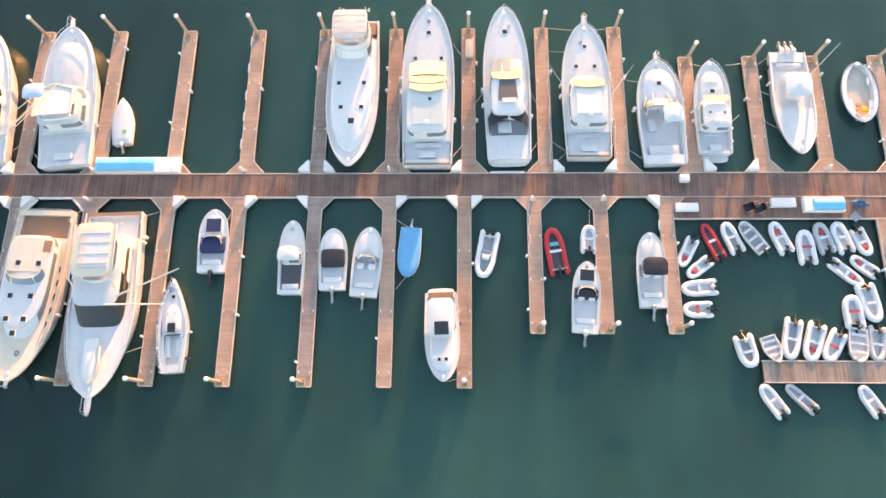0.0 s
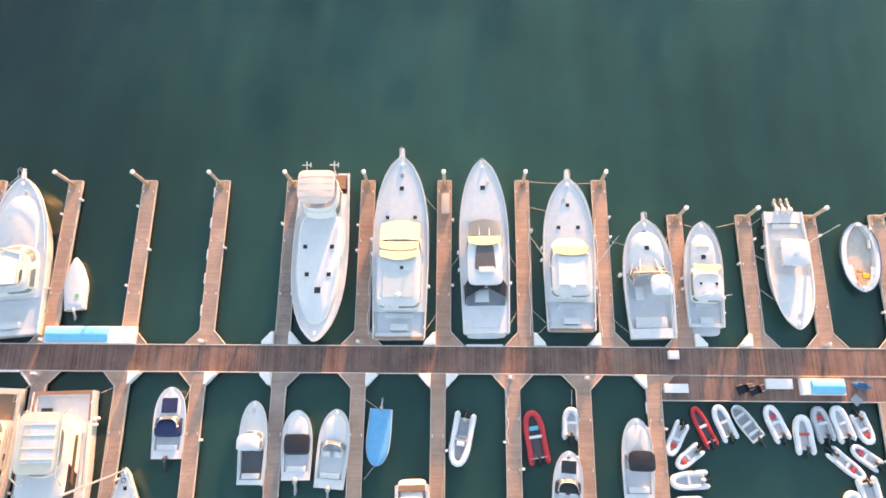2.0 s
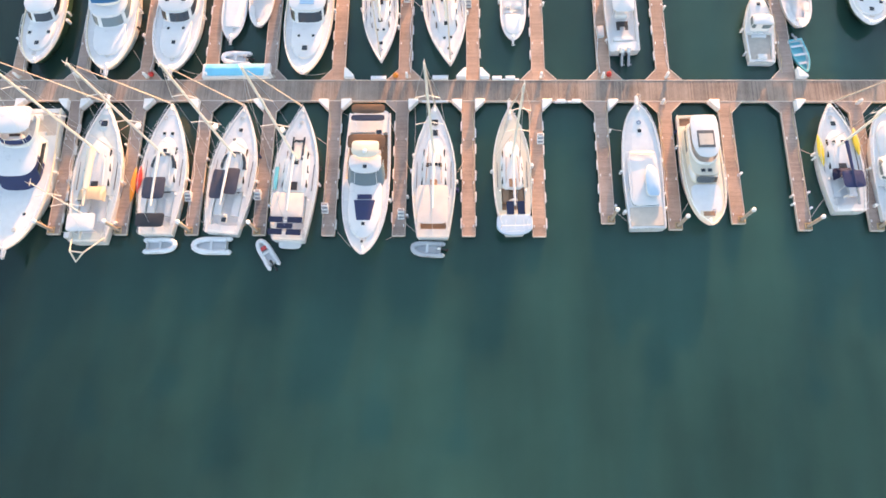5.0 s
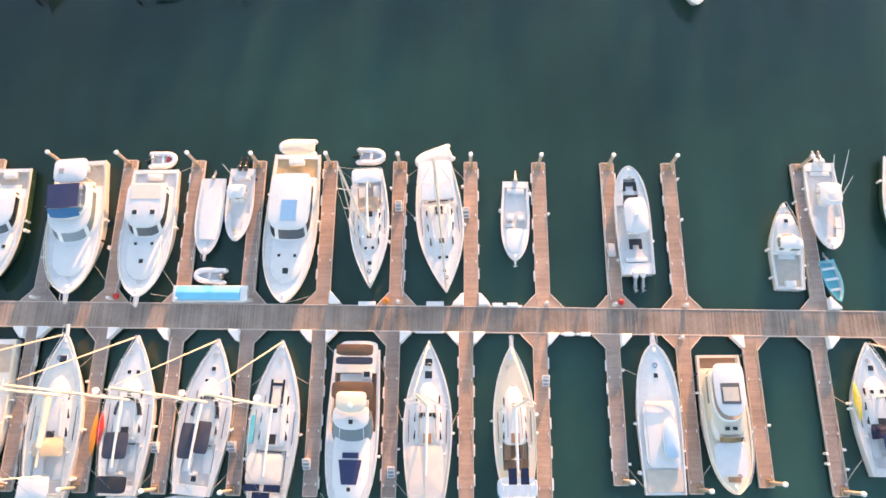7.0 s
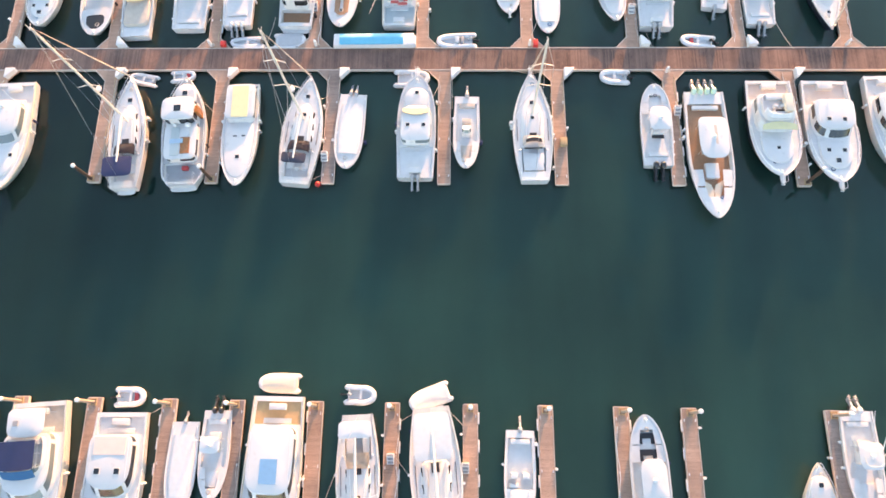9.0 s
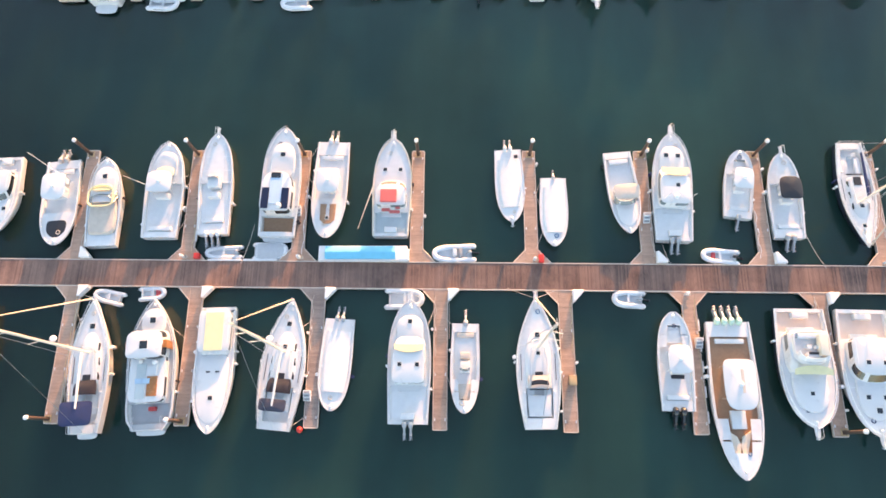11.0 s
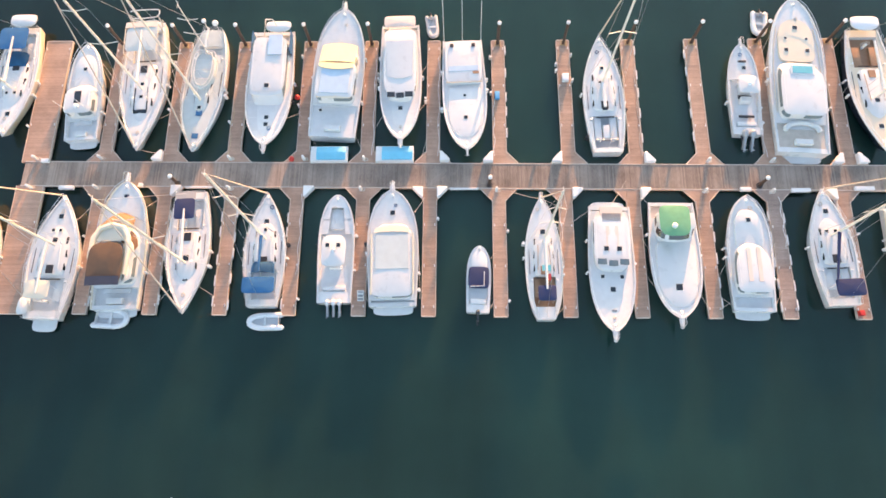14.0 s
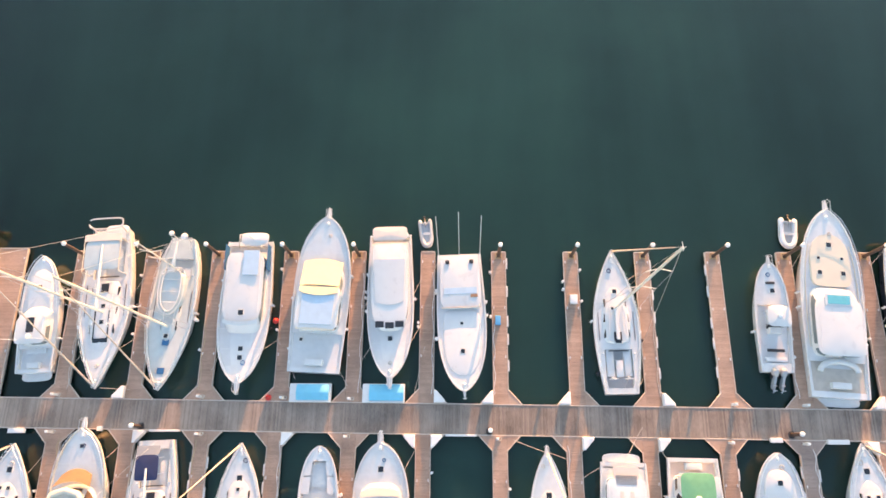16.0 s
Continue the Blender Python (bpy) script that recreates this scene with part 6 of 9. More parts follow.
def tarp_box(x0, x1, y0, y1, z=DECK, ends=(0.4, 0.4), label="long white dock locker under a pale blue tarpaulin"):
    """A long white locker under a sagging blue tarpaulin."""
    root = thing("dock_locker", label, "dock locker", (x0 + x1) / 2, (y0 + y1) / 2, z, 0, "tarpaulin-covered lockers")
    L, W = (x1 - x0) / 2, (y1 - y0) / 2
    part("body", box(-L, L, -W, W, 0, 0.55, 0.03), PLASTIC, root, "", 40)
    part("front_rail", box(-L * 0.99, L * 0.99, -W * 0.99, -W * 0.9, 0.55, 0.64, 0.02), PLASTIC, root, "", 40)
    bm = bmesh.new()
    n, rows = 12, []
    for i in range(n + 1):
        px = -L + ends[0] + (2 * L - ends[0] - ends[1]) * i / n
        sag = 0.04 * math.sin(i * 1.9) + (-0.1 if i in (0, n) else 0)
        rows.append([bm.verts.new((px, py * W, zz)) for py, zz in ((-0.80, 0.54), (-0.76, 0.66), (-0.10, 0.96 + sag), (0.10, 0.98 + sag), (0.90, 0.64), (0.93, 0.54))])
    for a, b in zip(rows, rows[1:]):
        for k in range(5):
            bm.faces.new((a[k], a[k + 1], b[k + 1], b[k]))
    bm.faces.new(rows[0])
    bm.faces.new(rows[-1])
    part("tarpaulin", bm, BOXBLUE, root, "pale blue tarpaulin", 40)
    part("lid", box(-L * 0.96, -L * 0.96 + ends[0] * 0.9, -W * 0.9, W * 0.9, 0.55, 0.62, 0.02), PLASTIC, root)



def gear_box(x, y, wx, wy, h, label="small white plastic dock locker", mat=None):
    root = thing("gear_box", label, "dock locker", x, y, DECK + 0.005, 0)
    part("body", box(-wx / 2, wx / 2, -wy / 2, wy / 2, 0, h * 0.8, 0.02), mat or PLASTIC, root, "", 40)
    part("lid", box(-wx / 2 - 0.03, wx / 2 + 0.03, -wy / 2 - 0.03, wy / 2 + 0.03, h * 0.8, h, 0.025, 0.02), mat or PLASTIC, root, "", 40)


def cart(x, y):
    """A black two-wheeled dock cart."""
    root = thing("dock_cart", "black two-wheeled dock cart parked on the landing", "cart", x, y, DECK + 0.005, 20, "dock carts")
    o = [(-0.55, -0.38), (0.55, -0.38), (0.55, 0.38), (-0.55, 0.38)]
    bm = bmesh.new()
    lo, hi = [[bm.verts.new((px * k, py * k, z)) for px, py in o] for z, k in ((0.25, 0.8), (0.62, 1.0))]
    bm.faces.new(lo)
    for i in range(4):
        bm.faces.new((lo[i], lo[(i + 1) % 4], hi[(i + 1) % 4], hi[i]))
    part("tray", bm, BLACK, root)
    for sd in (1, -1):
        part("wheel", tubes([[(0, sd * 0.40, 0.25), (0, sd * 0.47, 0.25)]], 0.25, 14), RUBBER, root, "", 50)
    part("handle", tubes([[(0.5, -0.3, 0.55), (1.0, -0.25, 0.75), (1.0, 0.25, 0.75), (0.5, 0.3, 0.55)]], 0.025, 5), STEEL, root, "", 60)


def loose_kayak(x, y, turn, mat, length, label):
    root = thing("kayak", label, "kayak", x, y, DECK + 0.02, turn)
    part("hull", loft(bmesh.new(), [(k, oval(0.34 * q, -length / 2 * q, length / 2 * q, 1.5, 1.5)) for k, q in ((0.0, 0.6), (0.2, 1.0), (0.32, 0.8))], top=0.03, bottom=True), mat, root, "", 50)
    part("cockpit_rim", add_tube(bmesh.new(), [(0.2 * math.cos(a), 0.38 * math.sin(a), 0.36) for a in (2 * math.pi * k / 14 for k in range(15))], 0.03, 5), BLACK, root, "", 60)


def hatch_plate(x, y):
    root = thing("deck_plate", "square grey steel plate laid on the boards", "plate", x, y, DECK + 0.006, 40)
    part("plate", box(-0.42, 0.42, -0.42, 0.42, 0, 0.03, 0.01), RUBBER, root)


def buoy(x, y, mat, label):
    root = thing("fender_ball", label, "fender", x, y, DECK + 0.005, 0)
    part("ball", loft(bmesh.new(), [(z, oval(q, -q, q, 2, 2, 14)) for z, q in ((0.0, 0.08), (0.08, 0.24), (0.28, 0.31), (0.48, 0.24), (0.56, 0.08))], bottom=True), mat, root, "", 60)
    part("eye", tubes([[(0, 0, 0.56), (0, 0, 0.68)]], 0.05, 6), BLACK, root)


def dock_steps(x, y):
    """White moulded boarding steps."""
    root = thing("boarding_steps", "white moulded boarding steps on the finger", "steps", x, y, DECK + 0.008, 0, "boarding steps")
    for k in range(3):
        part("step", box(-0.35, 0.35, -0.5 + 0.32 * k, 0.5, 0.22 * k, 0.22 * (k + 1), 0.02), PLASTIC, root)
        part("tread", box(-0.27, 0.27, -0.44 + 0.32 * k, -0.22 + 0.32 * k, 0.22 * (k + 1), 0.22 * (k + 1) + 0.012), RUBBER, root, "grey tread pad")


def mooring_line(a, c):
    """A rope that sags between two points."""
    p, q = Vector(a), Vector(c)
    sag = 0.06 * (q - p).length
    ob = part("mooring_line", add_tube(bmesh.new(), [p.lerp(q, f) - Vector((0, 0, min(sag, 0.3) * 4 * f * (1 - f))) for f in (0, 0.15, 0.3, 0.5, 0.7, 0.85, 1)], 0.024, 5), ROPE, smooth=60)
    tagged(ob, "pale mooring rope sagging between boat and dock", "rope", "mooring lines")


pier("dock_1", "long brown plank walkway of a floating dock", -63.0, 61.0, 19.00, 2.62, -0.09, 11)
pier("dock_2", "long weathered grey-brown plank walkway of a floating dock", -63.0, 61.0, 83.99, 2.57, -0.57, 12, PLANKPALE)
pier("dock_3", "long dark brown plank walkway of a floating dock", -63.0, 61.0, 139.41, 2.85, -0.53, 13)
pier("dock_4", "long weathered plank walkway of a floating dock", -42.5, 61.0, 189.08, 2.90, -0.56, 14, PLANKPALE)


def edge(d, x, up):
    yc, w, t = ((19.0, 2.62, -0.09), (83.99, 2.57, -0.57), (139.41, 2.85, -0.53), (189.08, 2.9, -0.56))[d - 1]
    return yc + x * math.tan(radians(t)) + up * (w / 2 - 0.02)


def row(d, up, w, *fingers):
    """Fingers of one side of a dock: (x, outer end, corner boxes, bumper sides, grey, pile offset)."""
    for i, (x, e, bx, bump, grey, post) in enumerate(fingers):
        finger(x, w, edge(d, x, up), e, bx, grey, post, seed=d * 100 + up * 40 + i, bumpers=bump, height=(3.9, 3.5, 4.0, 4.4)[d - 1])


row(1, 1, 1.42,
    (-53.67, 37.74, "L", "", False, -0.1), (-45.74, 37.70, "L", "", False, -0.1), (-37.40, 37.67, "", "", False, -0.2), (-29.41, 37.64, "", "", False, -0.2), (-21.59, 37.61, "", "l", False, -0.2),
    (-14.02, 37.58, "LR", "", True, -0.1), (-6.21, 37.55, "", "", False, 0.0), (1.77, 37.52, "L", "", False, 0.0), (9.75, 37.49, "R", "", False, 0.1), (17.64, 37.46, "L", "", False, 0.1),
    (25.07, 33.67, "R", "", False, 0.1), (31.89, 33.65, "L", "", False, 0.1), (38.34, 33.63, "", "", False, 0.1), (45.10, 33.61, "", "", False, 0.1))
row(1, -1, 1.36,
    (-53.34, -1.54, "R", "", True, -0.2), (-45.37, -1.53, "LR", "", True, -0.2), (-37.54, -1.52, "", "", True, -0.2), (-29.36, -1.51, "R", "", False, -0.2), (-21.88, -1.50, "R", "", False, -0.2),
    (-13.99, -1.48, "L", "", True, -0.2), (-6.33, -1.47, "R", "", False, None), (1.33, -1.46, "LR", "", False, 0.0), (8.39, 3.73, "", "", False, 0.2), (15.05, 3.74, "", "", False, 0.3),
    (21.63, 3.75, "L", "l", False, 0.3))
row(2, 1, 1.40,
    (-53.02, 101.64, "", "", True, -0.1), (-45.53, 101.56, "", "", False, -0.1), (-38.09, 101.47, "", "", True, -0.1), (-30.71, 101.39, "", "", False, -0.1), (-23.22, 101.30, "", "l", False, -0.1),
    (-16.51, 101.22, "", "", True, -0.1), (-8.75, 101.14, "R", "l", False, 0.0), (-1.27, 101.05, "", "r", False, 0.0), (6.30, 100.96, "LR", "r", False, 0.0), (13.53, 100.88, "", "l", False, 0.0),
    (20.78, 100.80, "", "r", False, 0.1), (27.22, 100.72, "", "l", False, 0.1), (40.74, 100.57, "R", "", True, 0.1), (53.78, 100.42, "", "", True, 0.1))
row(2, -1, 1.34,
    (-45.39, 67.42, "R", "", True, -0.2), (-37.98, 67.37, "LR", "r", True, -0.2), (-30.80, 67.32, "R", "", True, -0.2), (-23.24, 67.28, "L", "", True, -0.2), (-16.09, 67.23, "L", "", True, -0.2),
    (-8.83, 67.19, "LR", "r", True, None), (-1.47, 67.14, "R", "l", True, None), (5.78, 67.09, "LR", "lr", False, None), (13.06, 67.04, "R", "r", False, None), (20.16, 68.45, "R", "l", True, 0.3),
    (26.99, 67.77, "", "", False, 0.3), (33.42, 68.40, "L", "", False, 0.3), (40.03, 67.68, "R", "", True, 0.3), (47.22, 67.63, "", "", True, 0.3))
row(3, 1, 1.32,
    (-47.43, 153.83, "R", "", False, -0.1), (-35.25, 153.74, "R", "", False, -0.2), (-23.32, 153.66, "", "r", False, -0.1), (-11.57, 153.57, "", "", False, 0.0), (0.96, 153.48, "L", "", False, 0.0),
    (12.98, 153.39, "", "", False, 0.1), (25.01, 153.31, "R", "", False, 0.1), (37.03, 153.22, "R", "", False, 0.1), (49.02, 153.13, "", "", False, 0.1))
row(3, -1, 1.36,
    (-47.71, 124.48, "R", "", False, -0.2), (-34.75, 124.36, "R", "", False, -0.3), (-21.78, 124.23, "R", "", False, 0.0), (-9.02, 124.11, "R", "", True, None), (3.56, 123.99, "R", "", False, None),
    (16.20, 123.87, "R", "", False, None), (28.61, 123.75, "", "r", False, None), (41.67, 123.62, "R", "", False, 0.3))
row(4, 1, 1.46,
    (-33.61, 206.19, "", "", False, 0.0), (-26.23, 206.16, "L", "", False, 0.0), (-19.13, 206.14, "", "", False, 0.0), (-11.44, 206.11, "", "", False, 0.0), (-4.29, 206.09, "", "", False, 0.0),
    (2.98, 206.07, "R", "", False, None), (10.34, 206.04, "L", "r", False, 0.0), (17.83, 206.02, "L", "", False, 0.1), (25.21, 205.99, "R", "r", False, 0.1), (32.49, 205.97, "", "l", False, 0.1),
    (39.79, 205.94, "", "", False, 0.1), (47.86, 205.92, "LR", "", False, 0.1), (55.49, 205.89, "", "", False, 0.1))
row(4, -1, 1.42,
    (-33.49, 173.69, "", "r", False, None), (-26.18, 173.65, "R", "r", False, None), (-18.86, 173.62, "", "lr", False, None), (-11.69, 173.58, "R", "l", False, None), (-4.49, 173.54, "", "", False, None),
    (2.74, 173.51, "LR", "", False, None), (10.14, 173.47, "", "", False, None), (17.23, 173.44, "R", "", False, None), (24.45, 173.40, "R", "", False, None), (31.75, 173.36, "", "r", False, None),
    (39.26, 173.33, "", "lr", True, None), (46.48, 173.29, "L", "", False, None), (54.03, 173.25, "", "", False, None))
def slip_pads(d, x0, x1, up, n, diagonal=False):
    """White bumper pads along the walkway's edge at the head of a slip."""
    ye = edge(d, (x0 + x1) / 2, up) + up * 0.09
    root = thing("slip_bumper", "white padded bumper along the head of a slip", "dock bumper", 0, 0, 0, 0, "slip bumpers")
    a, e = x0 + 2.1, x1 - 2.1
    for i in range(n):
        p, q = a + (e - a) * (i + 0.03) / n, a + (e - a) * (i + 0.97) / n
        part("pad", box(p, q, ye - 0.09, ye + 0.12, 0.28, DECK + 0.06, 0.03), PLASTIC, root, "", 40)
    if diagonal:
        for sd, x in ((1, x0 + 0.72), (-1, x1 - 0.72)):
            part("pad", add_tube(bmesh.new(), [(x + sd * 1.28, ye + up * 0.10, 0.42), (x + sd * 0.08, ye + up * 1.35, 0.42)], 0.15, 6), PLASTIC, root, "", 40)


slip_pads(1, -45.34, -37.52, -1, 3, True)
slip_pads(1, 1.79, 9.77, 1, 1)
slip_pads(2, 13.05, 20.17, -1, 2)
slip_pads(2, 6.32, 13.54, 1, 3)
slip_pads(2, -1.50, 5.77, -1, 1)
slip_pads(3, -23.23, -11.50, 1, 2)
slip_pads(4, -26.31, -18.97, -1, 1)
slip_pads(4, 2.70, 10.13, -1, 1)
for xx, y0, y1 in ((-41.39, 206.50, 190.82), (-41.41, 173.69, 188.05)):
    finger(xx, 3.05, y1, y0, "", False, None, seed=5, gusset=False)
for px, py in ((9.16, 187.93), (-24.98, 188.19), (37.98, 187.76)):
    pile(px, py, 2.6)
# the dinghy dock: a widened stretch of walkway, a side arm and a low float
pier("dock_5", "broad plank landing beside the walkway at the dinghy berths", 22.2, 61.0, 16.51, 2.31, -0.09, 15)
finger(43.06, 1.6, 15.35, -0.65, "", False, None, seed=9, gusset=False)
pier("dock_6", "low plank dinghy float with pale edges", 29.3, 61.0, 0.19, 1.98, 0.05, 16, PLANKPALE)

# ---- moored boats ----
# dock 1 outer row
sportfish((-50.66, 29.22, 6.7, 16.19, 5.75), "white motor yacht with flybridge moored bow out", fly=True, top="hard")
b = sportfish((-41.40, 29.24, 5.1, 16.49, 5.95), "white sportfishing yacht with cream bridge canvas and bundled outriggers", fly=True, house=(0.24, 0.58), cockpit=0.22, screen=CLEAR, depth=0.12, hatches=())
zb = b.z(0.24) + 2.1
b.slope("bridge_cover", 0.47, zb + 0.30, b.B * 0.30, 0.27, zb + 0.70, b.B * 0.33, WCANVAS, 0.35, 0.0, "cream canvas over the bridge", 0.06)
b.add("cover_edge", tubes([[(-b.B * 0.33, b.y(0.27), zb + 0.7), (-b.B * 0.32, b.y(0.45), zb + 0.4), (0, b.y(0.495), zb + 0.4), (b.B * 0.32, b.y(0.45), zb + 0.4), (b.B * 0.33, b.y(0.27), zb + 0.7)]], 0.12, 6), CREAM, "cream canvas edge", 60)
b.top(0.30, 0.40, 1.1, zb + 3.2, PALEBLUE, 0.08, zb + 0.5, "tower_top", x=-0.3)
for x0, q, x1, q1, z1 in ((-0.9, 0.46, -5.6, 0.14, 5.2), (-0.6, 0.44, -5.2, 0.06, 5.0), (-0.2, 0.42, -4.8, 0.02, 5.4), (0.5, 0.48, -3.6, 0.10, 5.8)):
    b.add("outrigger", add_tube(bmesh.new(), [(x0, b.y(q), zb + 0.8), (x1, b.y(q1), z1)], 0.055, 5, 0.03), CREAM, "cream outrigger pole")
b = covered((-35.47, 26.43, 6.3, 5.40, 2.32), "small white skiff under a white cover, outboard raised", WCANVAS, GEL, "slim"); b.panel("cover_patch", 0.3, 0.25, 0.4, 0.35, b.z(0.3) + 0.33, GREEN, "green patch on the cover", 0.04)
U4((-10.55, 29.25, 180.1, 17.53, 5.53))
sportfish((-2.51, 30.15, 0.2, 18.54, 5.55), "large white sportfishing yacht with teak covering boards and covered windscreen", house=(0.15, 0.625), cockpit=0.14, cover=TEAK, hatches=((0, 0.82, 0.45), (-0.5, 0.655, 0.38), (0.5, 0.655, 0.38)), trunk=False, screen=SUNGLOW, roof_hatches=((0.1, 0.355, 0.35),), roof_panel=(ROOFGREY, 0.27, 3.0, 2.6), rake=0.13); b = MOORED[-1]; b.slope("screen_brow", 0.452, b.z(0.15) + 1.80, b.B * 0.34, 0.418, b.z(0.15) + 1.92, b.B * 0.33, SUNGLOW, -0.2, -0.45, "second brow with sun glow painted yellow")
U6((5.79, 30.30, 1.1, 17.70, 4.91))
b = sportfish((14.15, 29.41, -0.2, 15.33, 5.08), "white sportfishing yacht with teak coaming and covered windscreen", house=(0.20, 0.62), cockpit=0.18, cover=TEAK, hatches=((0, 0.82, 0.38), (-0.38, 0.67, 0.38), (0.38, 0.67, 0.38)), trunk=False, screen=SUNGLOW, brow=((0.525, 0.48),), roof_panel=(NONSKID, 0.36, 2.6, 2.8)); b.outriggers(0.36, 3.2, 2.4, -3.0, 1.5)
b = express((21.77, 26.93, 1.3, 11.72, 4.79), "white express fishing boat with railed bow and small hardtop", cockpit=(0.08, 0.54), top=None, hatches=((0, 0.75, 0.45),), platform=0, pulpit=True, screen=PALEGLASS)
b.add("screen_frame", tubes([[(sx * b.B * 0.39, b.y(0.52), b.z(0.55) + 0.45), (sx * b.B * 0.26, b.y(0.65), b.z(0.55) + 0.28), (0, b.y(0.67), b.z(0.55) + 0.28)] for sx in (-1, 1)] + [[(sx * b.B * 0.14, b.y(0.67), b.z(0.55) + 0.28), (sx * b.B * 0.20, b.y(0.54), b.z(0.55) + 0.85)] for sx in (-1, 1)] + [[(-b.B * 0.34, b.y(0.535), b.z(0.55) + 0.85), (b.B * 0.34, b.y(0.535), b.z(0.55) + 0.85)]], 0.06, 5), CREAM, "cream framed windscreen", 60)
b.top(0.33, 0.50, 1.0, b.z(0.4) + 1.4, GEL, 0.12, b.z(0.3), "hardtop", x=0.8)
sportfish((27.16, 27.38, -1.3, 10.39, 3.70), "small white cruiser with railed bow and swim platform", pulpit=False, platform=True, cockpit=0.24, hatches=((0, 0.655, 0.45),), roof_hatches=((-0.4, 0.38, 0.25), (0.4, 0.38, 0.25)), house=(0.22, 0.60), screen=SUNGLOW, brow=((0.565, 0.52),)); b = MOORED[-1]; b.slope("bow_cover", 0.80, b.z(0.8) + 0.10, 0.35, 0.75, b.z(0.75) + 0.32, 0.62, SUNGLOW, 0.1, 0.1, "hatch cover with sun glow painted pale yellow")
console((35.62, 27.87, 179.2, 11.94, 4.13), "white centre console boat with hardtop and three outboards", outboard=3, cowl=GEL, antennas=1, kind="power", well=(0.10, 0.55), bow_seat=False, top_at=(0.28, 0.50))
b = skiff((42.86, 29.28, 174.2, 7.22, 3.80), "round white launch with a blue gunwale, beige floor and gear", trim=BLUE, inside=BEIGE, kind="round", name="open_launch", thwarts=0, side=0.55)
for sx, q, wx, wy, mat, lab in ((-0.25, 0.76, 0.7, 0.5, YELLOW, "yellow gear bag"), (0.25, 0.80, 0.4, 0.3, ORANGE, "orange life jackets"), (0.45, 0.66, 0.3, 0.6, REDP, "red fuel can"), (0.05, 0.70, 0.5, 0.35, TAN, "tan canvas bag"), (-0.5, 0.30, 0.25, 0.9, WCANVAS, "white fender")):
    b.panel("stowed_gear", sx, q, wx, wy, 0.30, mat, lab, 0.22, 0.08)

# dock 1 inner row
L1((-41.68, 7.35, 178.4, 17.33, 6.35))
L2((-34.02, 6.47, -178.1, 18.55, 6.49))
sailboat((-27.04, 4.30, 4.6, 9.25, 2.78), "small white day sailer without a mast", mast_h=0, roof=(0.42, 0.72), well=(0.08, 0.40), hatches=((0, 0.80, 0.35),), side_windows=False, wheel=False, name="day_sailer")
runabout((-24.09, 12.93, 1.0, 6.58, 3.01), "white runabout with navy bow hatch and blue cockpit cover", cover=(0.30, 0.56, NAVY), bow_cover=(0.74, 1.4, NAVY), cowl=COWLBLACK)
runabout((-15.94, 11.22, 0.6, 7.53, 2.62), "small white cabin fishing boat with a dark cockpit", cabin=True, sole=DARKDECK, outboard=0, well=(0.06, 0.56))
runabout((-11.78, 11.03, 1.1, 6.28, 2.83), "white runabout with a black cockpit tonneau", cover=(0.36, 0.68, BLACK), cowl=COWLGREY, windscreen=False)
runabout((-8.35, 10.74, -4.4, 7.09, 2.92), "white open fishing boat with bow rail and outboard", cowl=COWLGREY)
covered((-4.18, 11.78, 176.3, 5.16, 2.21), "small boat under a light blue canvas cover", SKYBLUE, COWLGREY)
tender((3.51, 11.53, 169.2, 4.79, 2.10), "large pale grey inflatable with console and raised outboard", console_at=0.05, motor=COWLGREY, floor=GREYDECK)
b = express((-0.79, 3.32, -177.6, 8.60, 3.34), "white express cruiser with a dark roof hatch", cockpit=(0.06, 0.40), top_span=(0.10, 0.54), sunroof=(0.435, 1.25), platform=0.5, hatches=((-0.2, 0.76, 0.3), (0.2, 0.76, 0.3)), rail=False); b.panel("teak_step", 0, 0.03, b.B * 0.72, 0.55, b.z(0.03) + 0.05, TEAK, "teak boarding step")
tender((10.41, 12.03, 9.4, 4.77, 2.10), "red inflatable boat with white thwarts and an outboard", tube=REDTUBE, motor=COWLBLACK, seat=GEL, floor=DARKDECK, cushion=TURQ)
tender((13.80, 13.29, -2.6, 2.82, 1.74), "small pale inflatable dinghy on a bow line")
runabout((13.14, 7.22, -4.2, 7.03, 2.71), "white cuddy boat with dark hatches and outboard", bow_cover=(0.80, 1.1, GLASS), cover=(0.46, 0.64, BLACK), cowl=GEL, well=(0.12, 0.62))
runabout((19.60, 9.95, -0.8, 7.49, 2.83), "white fishing boat with a black bimini top", top=(0.38, 0.62, BLACK), cowl=COWLGREY)

# dinghies at the dinghy dock
tender((23.35, 11.78, 151.6, 3.20, 1.36), "pale grey inflatable dinghy with red cushion", cushion=REDC)
tender((24.31, 10.19, 126.9, 2.79, 1.34), "white inflatable dinghy with a red flag-shaped cushion", cushion=REDC)
tender((24.12, 8.23, 94.3, 3.38, 1.70), "white inflatable dinghy with outboard lying broadside", motor=GEL)
tender((23.77, 6.11, 90.6, 2.73, 1.66), "white inflatable dinghy with a red seat", seat=REDC)
tender((25.92, 13.09, 23.6, 3.76, 1.32), "red inflatable dinghy with dark floor", tube=REDTUBE, floor=DARKDECK)
tender((27.86, 13.47, 20.6, 3.25, 1.60), "pale inflatable dinghy with grey floor", floor=GREYDECK)
skiff((29.83, 13.39, 35.5, 3.65, 1.44), "small grey-white hard dinghy with thwarts", inside=GREYDECK, motor=COWLBLACK, kind="blunt", name="hard_dinghy", trim=GEL)
tender((32.59, 13.46, 20.9, 3.31, 1.64), "pale grey inflatable dinghy with a red cushion", cushion=REDC)
